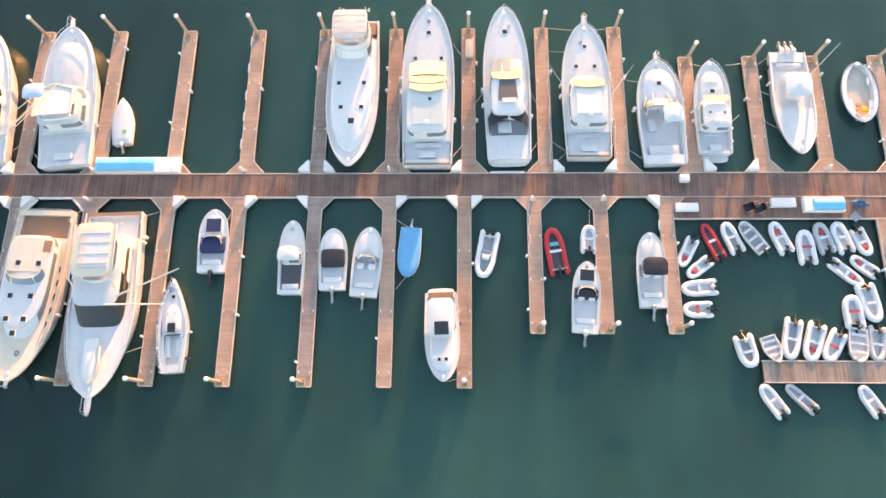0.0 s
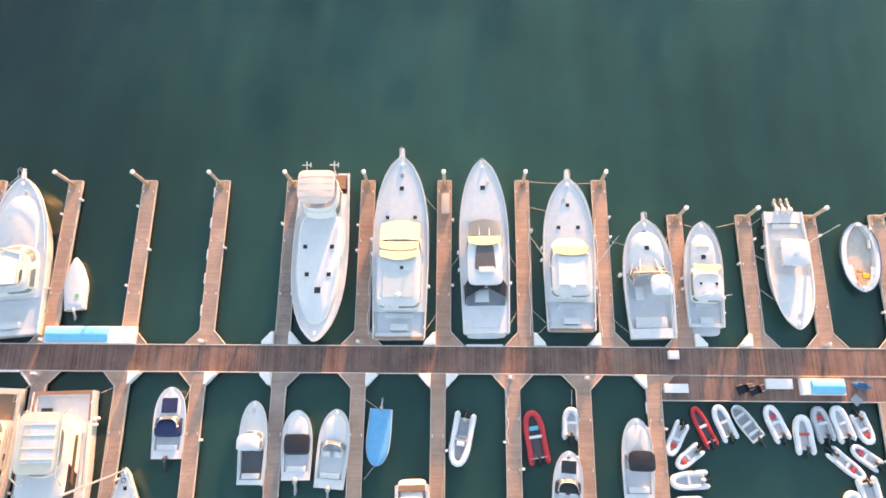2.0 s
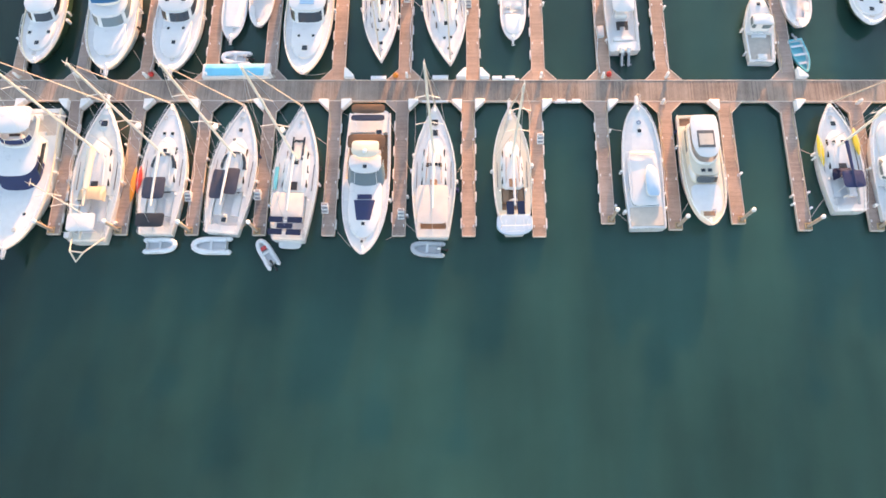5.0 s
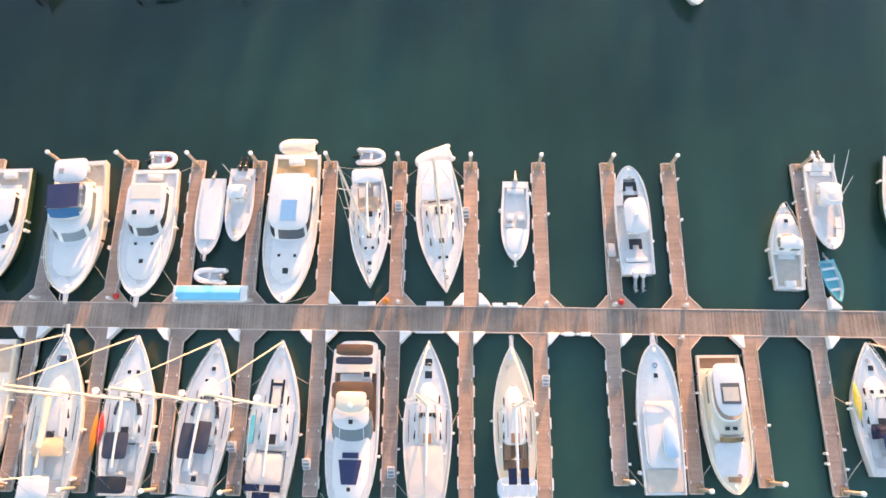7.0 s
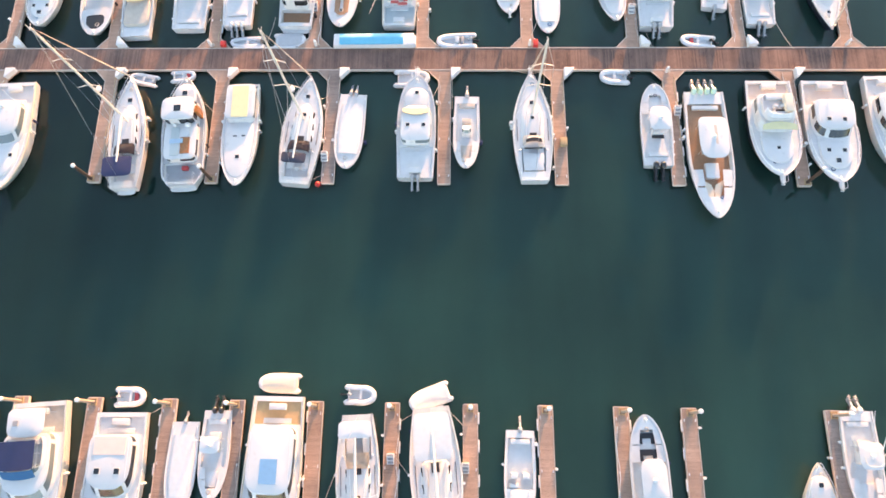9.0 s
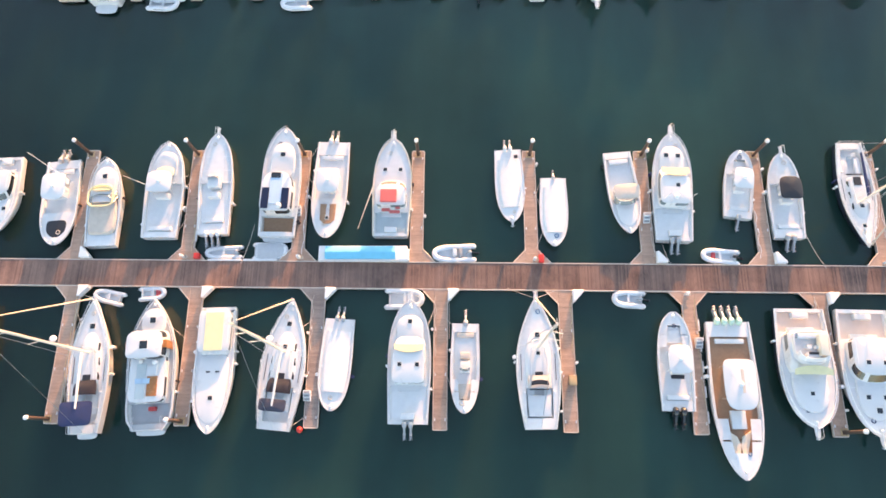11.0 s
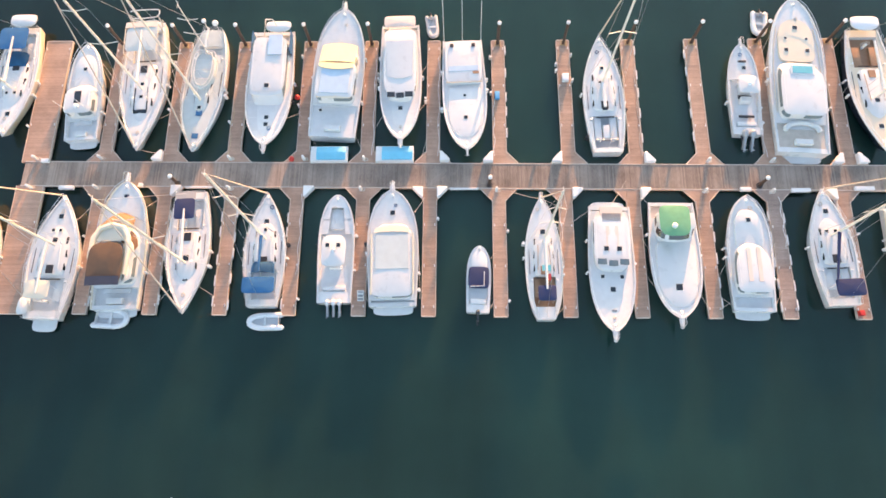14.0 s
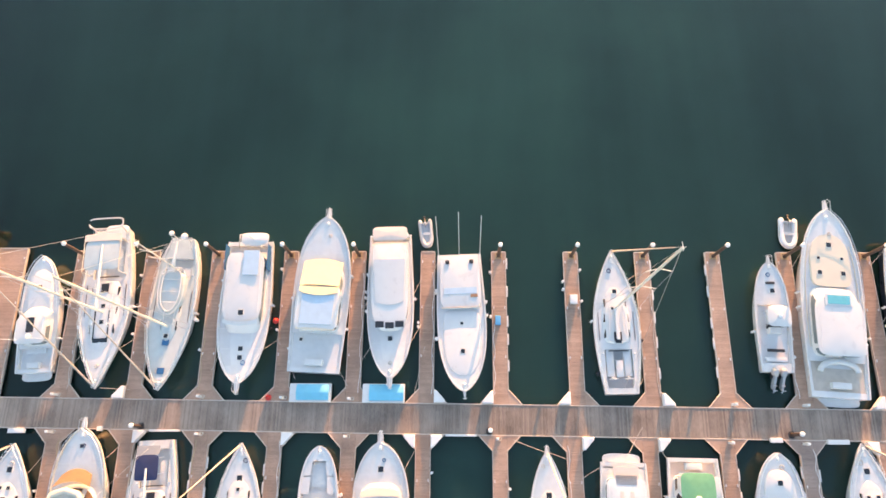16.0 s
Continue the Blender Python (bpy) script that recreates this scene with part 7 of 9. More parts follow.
tender((35.02, 12.47, 1.9, 3.41, 1.86), "pale inflatable dinghy with red seat and outboard", seat=REDC)
tender((36.80, 13.42, 13.0, 3.11, 1.71), "pale inflatable dinghy with red bow cushion", cushion=REDC, tube=TUBEGREY)
tender((38.58, 13.46, 15.2, 3.20, 1.73), "white inflatable dinghy with raised outboard")
tender((40.59, 12.82, -162.3, 2.78, 1.55), "pale inflatable dinghy with red cushion and outboard", cushion=REDC)
tender((40.24, 10.51, 52.6, 2.84, 1.36), "pale inflatable dinghy with a red cushion", cushion=REDC)
tender((38.63, 9.69, -132.2, 3.53, 1.34), "long pale inflatable dinghy with red fuel can", cushion=REDC, motor=COWLBLACK)
tender((40.29, 6.70, -171.0, 3.69, 1.98), "large pale inflatable dinghy with cream seat", motor=COWLBLACK)
tender((38.55, 6.02, 1.3, 3.15, 1.95), "pale inflatable dinghy with a red seat", seat=REDC, tube=TUBE)
tender((32.39, 3.19, 165.0, 3.89, 1.78), "pale inflatable dinghy with grey floor and outboard", floor=GREYDECK)
tender((34.39, 2.90, 159.3, 3.73, 1.81), "pale inflatable dinghy with red cushion", cushion=REDC)
tender((36.18, 2.54, 148.1, 3.21, 1.64), "cream-topped inflatable dinghy with a red seat", seat=REDC)
skiff((38.42, 2.74, 171.1, 3.25, 1.75), "square-bowed white hard dinghy", inside=NONSKID, motor=COWLBLACK, kind="blunt", name="hard_dinghy")
tender((40.27, 2.75, 169.6, 3.26, 1.74), "pale grey inflatable dinghy with blue gear", tube=TUBEGREY)
tender((28.12, 2.01, -168.5, 2.99, 1.95), "pale inflatable dinghy with grey floor and outboard", floor=GREYDECK, motor=GEL)
skiff((30.43, 2.29, -163.0, 2.63, 1.65), "small white hard dinghy with oars", inside=NONSKID, kind="slim", name="hard_dinghy")
tender((29.89, -2.33, 32.6, 3.27, 1.48), "white inflatable dinghy with raised outboard")
tender((32.47, -2.11, 45.8, 3.35, 1.18), "grey inflatable dinghy with grey floor", tube=TUBEGREY, floor=GREYDECK)
tender((38.77, -2.29, 29.5, 2.99, 1.42), "pale inflatable dinghy with black outboard")

# dock 2 outer row
sportfish((-43.20, 93.66, -179.0, 13.01, 4.85), "white cruiser with a dark green hull and cream decks", hull=HULLGREEN, cover=CREAM, pulpit=False, cockpit=0.18, sole=BEIGE)
b = sportfish((-35.11, 93.51, -175.7, 14.80, 5.86), "white flybridge yacht with navy blue bridge canvas and pale hardtop", fly=True, cover=CREAM, hatches=((0, 0.84, 0.5),), fly_span=(0.22, 0.48), house=(0.20, 0.66), screen=CLEAR, sole=BEIGE, radar=False)
zb = b.z(0.2) + 2.75
b.slope("bimini_top", 0.42, zb, b.B * 0.27, 0.25, zb + 0.06, b.B * 0.28, NAVY, 0.1, 0.0, "navy canvas bridge top")
# lighter blue puts the light caught by the sloping navy canvas into its colour
b.slope("front_curtain", 0.47, zb - 0.75, b.B * 0.26, 0.425, zb - 0.02, b.B * 0.27, BLUE, 0.2, 0.1, "navy front curtain, light on its slope painted blue", 0.03)
for sd in (1, -1):
    b.add("curtain_frame", tubes([[(sd * b.B * 0.28, b.y(q), zb - 0.9), (sd * b.B * 0.28, b.y(q), zb)] for q in (0.25, 0.33, 0.41)] + [[(sd * b.B * 0.28, b.y(0.25), zb - 0.4), (sd * b.B * 0.28, b.y(0.42), zb - 0.4)]], 0.03, 5), STEEL, "", 60)
b.top(0.05, 0.23, b.B * 0.30, b.z(0.2) + 2.3, GEL, 0.1, b.z(0.2), "hardtop", x=-0.3)
b.panel("roof_vent", 0.2, 0.14, 0.5, 0.5, b.z(0.2) + 2.45, RUBBER, "grey roof vent", 0.1)
sportfish((-27.38, 92.91, 180.4, 14.10, 5.36), "white trawler yacht with dark front windows and roof hatches", cockpit=0.14, house=(0.15, 0.58), hatches=((0, 0.735, 0.45), (-0.32, 0.60, 0.32), (0.32, 0.60, 0.32)), radar=False, screen=GLASS, roof_hatches=((-0.35, 0.38, 0.5), (0.35, 0.38, 0.5)), roof_panel=(PINK, 0.22, 3.0, 1.6))
b = covered((-21.31, 94.84, 179.8, 8.62, 2.90), "white fishing boat with a white cover and raised outboard", WCANVAS, COWLGREY, "power", rise=0.22, cover_label="white fitted cockpit cover", inset=0.28, ends=(0.14, 0.80)); b.pulpit(0.5, 0.16)
console((-18.15, 96.08, 180.3, 8.30, 2.89), "white fishing boat with twin raised outboards", outboard=2, cowl=COWLBLACK, kind="power", top_at=(0.30, 0.48), antennas=1)
sportfish((-12.30, 93.42, 179.1, 16.30, 5.40), "large white motor yacht with blue roof window and dark windscreen", cockpit=0.16, house=(0.17, 0.63), sole=TAN, screen=GLASS, hfront=4, depth=0.12, hatches=((0, 0.80, 0.6), (-0.3, 0.70, 0.3), (0.3, 0.70, 0.3)), roof_panel=(ROOFBLUE, 0.42, 1.6, 2.2), cover=CREAM, pulpit=False, radar=False, house_w=0.40)
sailboat((-4.19, 93.41, -177.0, 13.02, 4.09), "white sailing yacht with tan bimini and a dinghy on davits", mast_h=17.5, bimini=(0.05, 0.17, 0.38, WCANVAS), sole=GREYDECK, hood=BEIGE, hatches=((0, 0.80, 0.4), (-0.18, 0.68, 0.3), (0.18, 0.68, 0.3), (0, 0.58, 0.5)))
sailboat((3.17, 93.53, -174.6, 14.29, 4.85), "white sailing yacht with white cockpit awning", mast_h=19.0, bimini=(0.04, 0.34, 0.36, WCANVAS), hatches=((0, 0.84, 0.3), (-0.15, 0.74, 0.3), (0.15, 0.74, 0.3), (0, 0.62, 0.5)), platform=0.8)
runabout((10.90, 94.19, 178.5, 8.77, 2.91), "white open boat with grey deck and raised outboard", outboard=1, cowl=COWLGREY, well=(0.08, 0.60), sole=NONSKID, windscreen=False, kind="power")
MOORED[-1].pulpit(0.5, 0.12, rail=False)
b = console((22.94, 94.27, 1.8, 11.62, 3.58), "long white centre console with T-top, black cushions and twin white outboards", outboard=2, cowl=GEL, antennas=0, well=(0.10, 0.88), top_at=(0.34, 0.66), sole=NONSKID, size=1.2)
for q, wx, wy in ((0.835, 1.5, 0.5), (0.705, 1.6, 0.55), (0.29, 1.3, 0.65)):
    b.panel("black_cushion", 0, q, wx, wy, b.z(0.1) + 0.12, BLACK, "black bench cushion", 0.06, 0.04)
    for sx in (-1, 1):
        b.panel("cushion_wing", sx * (wx / 2 - 0.18) / (b.B / 2), q - 0.04, 0.36, 0.6, b.z(0.1) + 0.11, BLACK, "black side cushion", 0.05, 0.04)
sportfish((38.12, 91.43, -1.7, 8.95, 3.25), "white downeast lobster boat with wheelhouse and cream rail", cockpit=0.40, house=(0.42, 0.66), cover=CREAM, pulpit=False, hatches=((0, 0.78, 0.4),), screen=CLEAR, radar=False, house_h=1.3, kind="slim", name="lobster_boat", sole=BEIGE, house_w=0.34)
b = console((42.64, 95.78, 179.1, 9.56, 3.31), "white centre console with long raked whip antennas", outboard=2, cowl=GEL, antennas=0, top_at=(0.30, 0.55))
for x, q, back, up in ((-0.5, 0.30, 2.8, 1.1), (-0.9, 0.46, 4.0, 2.9)):
    b.add("whip_antenna", add_tube(bmesh.new(), [(x, b.y(q), 2.0), (x, b.y(q) - back, 2.0 + up)], 0.05, 5, 0.025), CAP, "long white raked whip antenna")
b.add("t_top_rail", tubes([[(x, y, 2.75) for x, y in oval(b.B * 0.26, b.y(0.34), b.y(0.52), 3, 3, 12)]], 0.04, 5), ALLOY, "", 60)
b.outriggers(0.42, 2.3, 0.8, 1.6, 0.8)
skiff((42.45, 87.90, -171.0, 4.34, 1.70), "small turquoise open skiff with an outboard", inside=TURQ, trim=TURQ, hull=TURQ, motor=COWLGREY, thwart_mat=GEL)
sportfish((50.86, 96.01, 171.2, 9.91, 4.69), "white cruiser with a dark green hull", hull=HULLGREEN, pulpit=False)

# dock 2 inner row
b = sportfish((-41.97, 73.41, -179.1, 16.41, 6.67), "large white flybridge yacht with navy windscreen and pale hardtop", fly=True, top="hard", house=(0.22, 0.61), fly_span=(0.10, 0.34), cockpit=0.20, screen=NAVY, band=(0.10, 0.95), rake=0.09, hfront=3.2, cover=CREAM, trunk=False, hatches=((-0.4, 0.76, 0.3), (0.4, 0.80, 0.3)), house_w=0.36, sole=BEIGE, radar=False); [b.add("side_window", loft(bmesh.new(), [(b.z(0.3) + 0.6, [(sd * b.B * 0.37, b.y(0.27)), (sd * b.B * 0.37, b.y(0.50)), (sd * b.B * 0.36, b.y(0.50)), (sd * b.B * 0.36, b.y(0.27))]), (b.z(0.3) + 1.0, [(sd * b.B * 0.365, b.y(0.29)), (sd * b.B * 0.365, b.y(0.48)), (sd * b.B * 0.35, b.y(0.48)), (sd * b.B * 0.35, b.y(0.29))])], top=0.0), GLASS, "long dark side window") for sd in (1, -1)]
b = sailboat((-33.78, 74.25, 0.5, 15.98, 5.20), "pale grey ketch with cream sail bundles and white awning", mast_h=19.0, mast_s=0.62, bimini=(0.04, 0.16, 0.28, WCANVAS), sail=CREAM, deck=ROOFGREY, roof_mat=TREAD, hatches=((0, 0.84, 0.7),), sprit=0.8, mizzen=(0.16, 10.0), hood=CREAM)
b.add("sail_bundle", add_tube(bmesh.new(), [(0, b.y(q), b.z(0.4) + h) for q, h in ((0.60, 1.85), (0.52, 1.75), (0.42, 1.72), (0.32, 1.8))], 0.42, 9, 0.28), CREAM, "wide cream canvas sail bundle on the boom", 60)
b.add("stern_davit", tubes([[(-1.7, b.y(0.03), b.z(0)), (-0.5, b.y(0) - 1.5, b.z(0) + 1.9), (0.9, b.y(0) - 1.7, b.z(0) + 1.9), (1.8, b.y(0.03), b.z(0))], [(-0.5, b.y(0) - 1.5, b.z(0) + 1.9), (0.2, b.y(0) - 2.6, b.z(0) + 1.7), (0.9, b.y(0) - 1.7, b.z(0) + 1.9)]], 0.09, 6), CREAM, "cream stern davit frame", 60)
b.panel("stern_locker", -0.75, 0.04, 0.6, 0.6, b.z(0.04) + 0.1, WCANVAS, "white locker on the stern corner", 0.5, 0.06)
b = sailboat((-26.67, 74.58, -0.5, 14.93, 4.85), "white sailing yacht with black awnings and kayaks on the rail", mast_h=18.0, bimini=(0.22, 0.38, 0.24, DARKCLOTH), hatches=((-0.18, 0.76, 0.35), (0.18, 0.76, 0.35), (0, 0.62, 0.4)), radar=6.0); b.top(0.02, 0.12, b.B * 0.30, b.z(0) + 1.5, BLACK, 0.05, b.z(0), "bimini_top", front=9); b.kayak(-1.0, 0.40, 3.2, REDP); b.kayak(-1.22, 0.36, 4.0, ORANGE); b.wrap_window(0.60, b.B * 0.27, 2.2, b.z(0.55) + 0.24)
b = sailboat((-19.15, 74.47, -5.1, 14.54, 4.91), "white sailing yacht with navy deck covers", mast_h=18.0, hatches=((0, 0.80, 0.4), (-0.2, 0.72, 0.3), (0, 0.10, 0.5)), radar=6.0); b.top(0.22, 0.44, b.B * 0.14, b.z(0.2) + 1.5, DARKCLOTH, 0.05, b.z(0.2), "awning_panel", x=-b.B * 0.16, front=9); b.top(0.26, 0.46, b.B * 0.14, b.z(0.2) + 1.5, DARKCLOTH, 0.05, b.z(0.2), "awning_panel", x=b.B * 0.13, front=9); b.wrap_window(0.62, b.B * 0.28, 2.6, b.z(0.55) + 0.24)
b = sailboat((-12.44, 74.02, -2.4, 15.13, 4.76), "white sailing yacht with cream awning and stern solar panels", mast_h=18.0, bimini=(0.12, 0.30, 0.34, PINK), solar=((-0.4, 0.105, 1.5, 0.6), (0.4, 0.105, 1.5, 0.6), (0, 0.062, 1.6, 0.55), (-0.4, 0.02, 1.5, 0.6), (0.4, 0.02, 1.5, 0.6)), hatches=((0, 0.56, 0.5),), radar=6.0, platform=0.7); [b.panel("deck_window", sx, 0.665, 0.22, 2.6, b.z(0.68) + 0.32, GLASS, "long dark foredeck window") for sx in (-0.24, 0.24)]; b.panel("deck_window", 0, 0.72, 1.3, 0.3, b.z(0.72) + 0.33, GLASS, "dark foredeck window"); b.panel("stowed_board", -0.84, 0.44, 0.4, 2.6, b.z(0.44) + 0.2, TURQ, "turquoise board stowed on the rail", 0.08, 0.04); b.panel("foredeck_pad", 0, 0.66, 0.75, 2.2, b.z(0.68) + 0.30, PINK, "cream foredeck pad")
b = express((-4.93, 72.75, 179.4, 16.03, 4.92), "large white express yacht with cream hardtop and dark sun pad", cockpit=(0.14, 0.48), top=None, platform=1.0, hatches=((0, 0.80, 0.35), (0, 0.92, 0.25)), sole=TEAK, screen=CLEAR)
b.top(0.34, 0.475, b.B * 0.34, b.z(0.4) + 1.25, GEL, 0.14, b.z(0.4), "hardtop", front=2.4)
b.hatch(0, 0.43, 0.4, b.z(0.4) + 1.47)
b.top(0.26, 0.38, b.B * 0.29, b.z(0.4) + 1.75, CREAM, 0.16, b.z(0.4), "radar_arch_top", front=2.4)
b.dome(0, 0.34, b.z(0.4) + 2.0, 0.24)
b.top(0.20, 0.31, b.B * 0.40, b.z(0.2) + 1.5, BROWN, 0.05, b.z(0.1), "bimini_top", front=4)
b.top(-0.02, 0.05, b.B * 0.36, b.z(0.0) + 1.5, BROWN, 0.05, b.z(0.0), "stern_awning", front=4)
b.top(0.055, 0.10, b.B * 0.36, b.z(0.0) + 1.4, DARKCLOTH, 0.05, b.z(0.0), "stern_awning", front=5)
b.seat(-0.45, 0.15, 0.9, 0.9, b.z(0.1) - 0.5, b.z(0.1) + 0.4, GEL, "wet_bar", "white wet bar with dark lid")
b.panel("wet_bar_lid", -0.45, 0.15, 0.6, 0.5, b.z(0.1) + 0.41, GLASS, "dark lid", 0.02)
b.add("sun_pad", loft(bmesh.new(), [(b.z(0.7) + k, [(-1.1 * q, b.y(0.64)), (1.1 * q, b.y(0.64)), (0.72 * q, b.y(0.775)), (-0.72 * q, b.y(0.775))]) for k, q in ((0.2, 1.0), (0.42, 0.97))], top=0.01), NAVY, "dark sun pad")
b.panel("sun_pad_headrest", 0, 0.615, 1.5, 0.5, b.z(0.61) + 0.37, NAVY, "dark headrest", 0.08, 0.04)
b = sailboat((2.15, 74.18, -0.3, 14.89, 4.60), "white sailing yacht with tan cockpit awning", mast_h=18.0, bimini=(0.06, 0.34, 0.34, PINK), hatches=((0, 0.86, 0.7), (0, 0.78, 0.7), (-0.3, 0.52, 0.3), (0.3, 0.52, 0.3)), deck=NONSKID, teak=True); [b.hatch(sx, 0.53, 0.36, b.z(0.5) + 0.34) for sx in (-0.27, -0.09, 0.09, 0.27)]
b = sailboat((10.32, 74.16, 1.3, 14.01, 3.97), "cream-decked ketch with blue solar panels and pale blue stern cover", mast_h=15.0, solar=((-0.25, 0.15, 0.75, 1.4), (0.3, 0.15, 0.75, 1.4)), hatches=((0, 0.72, 0.35), (0, 0.60, 0.35)), sprit=0.9, deck=CREAM, kind="double", teak=True, well=(0.18, 0.36))
b.add("stern_cover", loft(bmesh.new(), [(b.z(0) + k, oval(1.85 * q, b.y(0.0) - 0.3, b.y(0.14), 5, 2.4)) for k, q in ((0.3, 1.0), (0.5, 0.96))], top=0.05, bottom=True), PALEBLUE, "pale blue stern cover", 40)
b.panel("cockpit_cushion", 0.1, 0.27, 0.45, 1.0, b.z(0.2) + 0.05, NAVY, "dark cockpit cushion", 0.06)
b = sportfish((23.86, 74.54, 1.0, 13.72, 4.05), "white cruiser with flush decks and a blue-covered tender aft", hatches=((0, 0.78, 0.4),), cockpit=0.05, depth=0.1, house=(0.17, 0.62), trunk=False, house_h=0.35, screen=GEL, radar=False, rake=0.03, hfront=6)
b.deck_tender(0.36, 0.35, 3.4, 1.3, PALEBLUE, b.z(0.3) + 0.35)
b.panel("aft_hatch", 0, 0.09, 3.3, 2.0, b.z(0.1) + 0.06, BEIGE, "beige aft deck hatch", 0.04)
b.slope("cabin_brow", 0.605, b.z(0.6) + 0.30, b.B * 0.30, 0.585, b.z(0.6) + 0.38, b.B * 0.31, CREAM, 0.0, 0.0, "cream brow across the deck")
b.add("cabin_handrail", tubes([[(-b.B * 0.33, b.y(q), b.z(0.3) + 0.5) for q in (0.22, 0.4, 0.58)]], 0.03, 5), STEEL, "", 60)
S9((30.05, 74.12, -179.2, 12.57, 4.28))
b = sailboat((44.23, 75.55, 1.8, 12.18, 4.46), "white sailing yacht with navy covers and a yellow kayak", mast_h=17.0, bimini=(0.16, 0.31, 0.24, NAVY), sail=NAVY, hood=NAVY); b.kayak(-0.85, 0.55, 3.6, YELLOW); b.kayak(0.85, 0.62, 3.2, YELLOW)
sportfish((49.57, 74.70, -0.4, 12.41, 4.40), "white fishing boat moored bow in with raised outboards", outboard=2, cowl=GEL, house=(0.34, 0.60), cockpit=0.30, hatches=((0, 0.74, 0.4),), screen=GEL, pulpit=False, radar=False, house_h=0.9, name="fishing_boat")
tender((-26.32, 66.18, -87.9, 3.47, 1.80), "pale inflatable dinghy across a yacht's stern", motor=None)
tender((-21.10, 66.14, 90.1, 4.08, 2.01), "pale inflatable dinghy across a yacht's stern", motor=None)
tender((-15.20, 65.38, 33.4, 3.38, 1.55), "pale inflatable dinghy with red cushion tied astern", cushion=REDC)
tender((1.43, 65.77, 86.6, 3.39, 1.76), "grey inflatable dinghy tied across a stern", tube=TUBEGREY, motor=GEL)
tender((-27.17, 101.49, -88.4, 2.98, 2.03), "pale inflatable dinghy with red cushion hung astern", cushion=REDC, motor=COWLGREY)
tender((-12.61, 102.9, 88.6, 4.0, 2.0), "covered tender on a yacht's stern platform", cover=CREAM, motor=None)
tender((-4.35, 101.78, -92.3, 3.02, 2.01), "pale inflatable dinghy hung on stern davits", motor=COWLGREY)
tender((2.27, 101.53, 111.3, 4.09, 2.11), "upturned pale dinghy on a yacht's stern", cover=WCANVAS, motor=None)
tender((-20.72, 88.44, 86.3, 3.29, 1.82), "small pale inflatable dinghy in an empty slip", motor=COWLGREY)

# dock 3 outer row
sportfish((-44.28, 148.25, -178.3, 9.01, 3.62), "white cruiser with railed bow", pulpit=False)
console((-37.72, 147.40, -175.5, 9.87, 3.88), "white bay boat with hardtop and a black bow deck", outboard=2, cowl=COWLGREY, antennas=1, kind="blunt", top_at=(0.22, 0.52), bow_well=(0.82, 2.0, BLACK), well=(0.10, 0.62), bow_seat=False)
b = express((-32.74, 147.43, 2.5, 9.89, 3.63), "white cruiser with a sun-glow yellow screen frame and beige cockpit cover", top=None, cover=BEIGE, cockpit=(0.14, 0.56), platform=0, hatches=((0, 0.78, 0.5),), screen=CLEAR)
ring = [(x, y, b.z(0.56) + 0.85) for x, y in oval(b.B * 0.38, b.y(0.42), b.y(0.66), 2.4, 4, 24)]
b.add("screen_frame", tubes([ring + ring[:1]], 0.11, 6), SUNGLOW, "screen frame with sun glow painted pale yellow", 60)
b.slope("screen_cover", 0.655, b.z(0.6) + 0.55, b.B * 0.26, 0.60, b.z(0.56) + 0.9, b.B * 0.32, SUNGLOW, 0.2, 0.0, "screen cover painted with pale yellow sun glow")
b.panel("helm_roof", 0, 0.53, b.B * 0.55, 1.2, b.z(0.56) + 0.65, TREAD, "pale helm roof", 0.05)
b = console((-26.41, 148.88, -0.1, 10.90, 4.12), "white walkaround boat with hardtop and railed bow", outboard=0, top_at=(0.42, 0.64), well=(0.06, 0.56), bow_seat=False, kind="power", rail=True, depth=0.14); b.slope("screen_cover", 0.70, b.z(0.7) + 0.3, b.B * 0.22, 0.63, b.z(0.6) + 0.7, b.B * 0.26, SUNGLOW, 0.3, 0.1, "screen cover painted with pale yellow sun glow"); b.trunk(0.62, 0.9, b.B * 0.3, 0.25); b.outriggers(0.5, 2.4, 2.0, -0.6, 1.0)
console((-20.87, 149.55, 2.1, 11.53, 3.63), "long white fishing boat with triple outboards", outboard=3, cowl=GEL, top=False, well=(0.10, 0.50), bow_seat=False, kind="power", pulpit=True, depth=0.12)
X5((-13.68, 149.65, -1.3, 12.31, 4.18))
console((-8.42, 148.81, 178.5, 11.17, 3.71), "white centre console with teak-padded bow and twin white outboards", outboard=2, cowl=GEL, bow_seat=False, sole=NONSKID, top_at=(0.34, 0.58), well=(0.14, 0.60), depth=0.14)
b = MOORED[-1]
for u in (-1, 1):
    b.slope("teak_pad", 0.82, b.z(0.8) + 0.09, 0.28, 0.66, b.z(0.7) + 0.12, 0.34, TEAK, 0.1, 0.0, "teak bow pad").location.x = u * 0.5
b.slope("teak_pad", 0.85, b.z(0.85) + 0.085, 0.45, 0.81, b.z(0.8) + 0.095, 0.75, TEAK, 0.1, 0.0, "teak bow pad")
b.hatch(0, 0.80, 0.3, b.z(0.8) + 0.14)
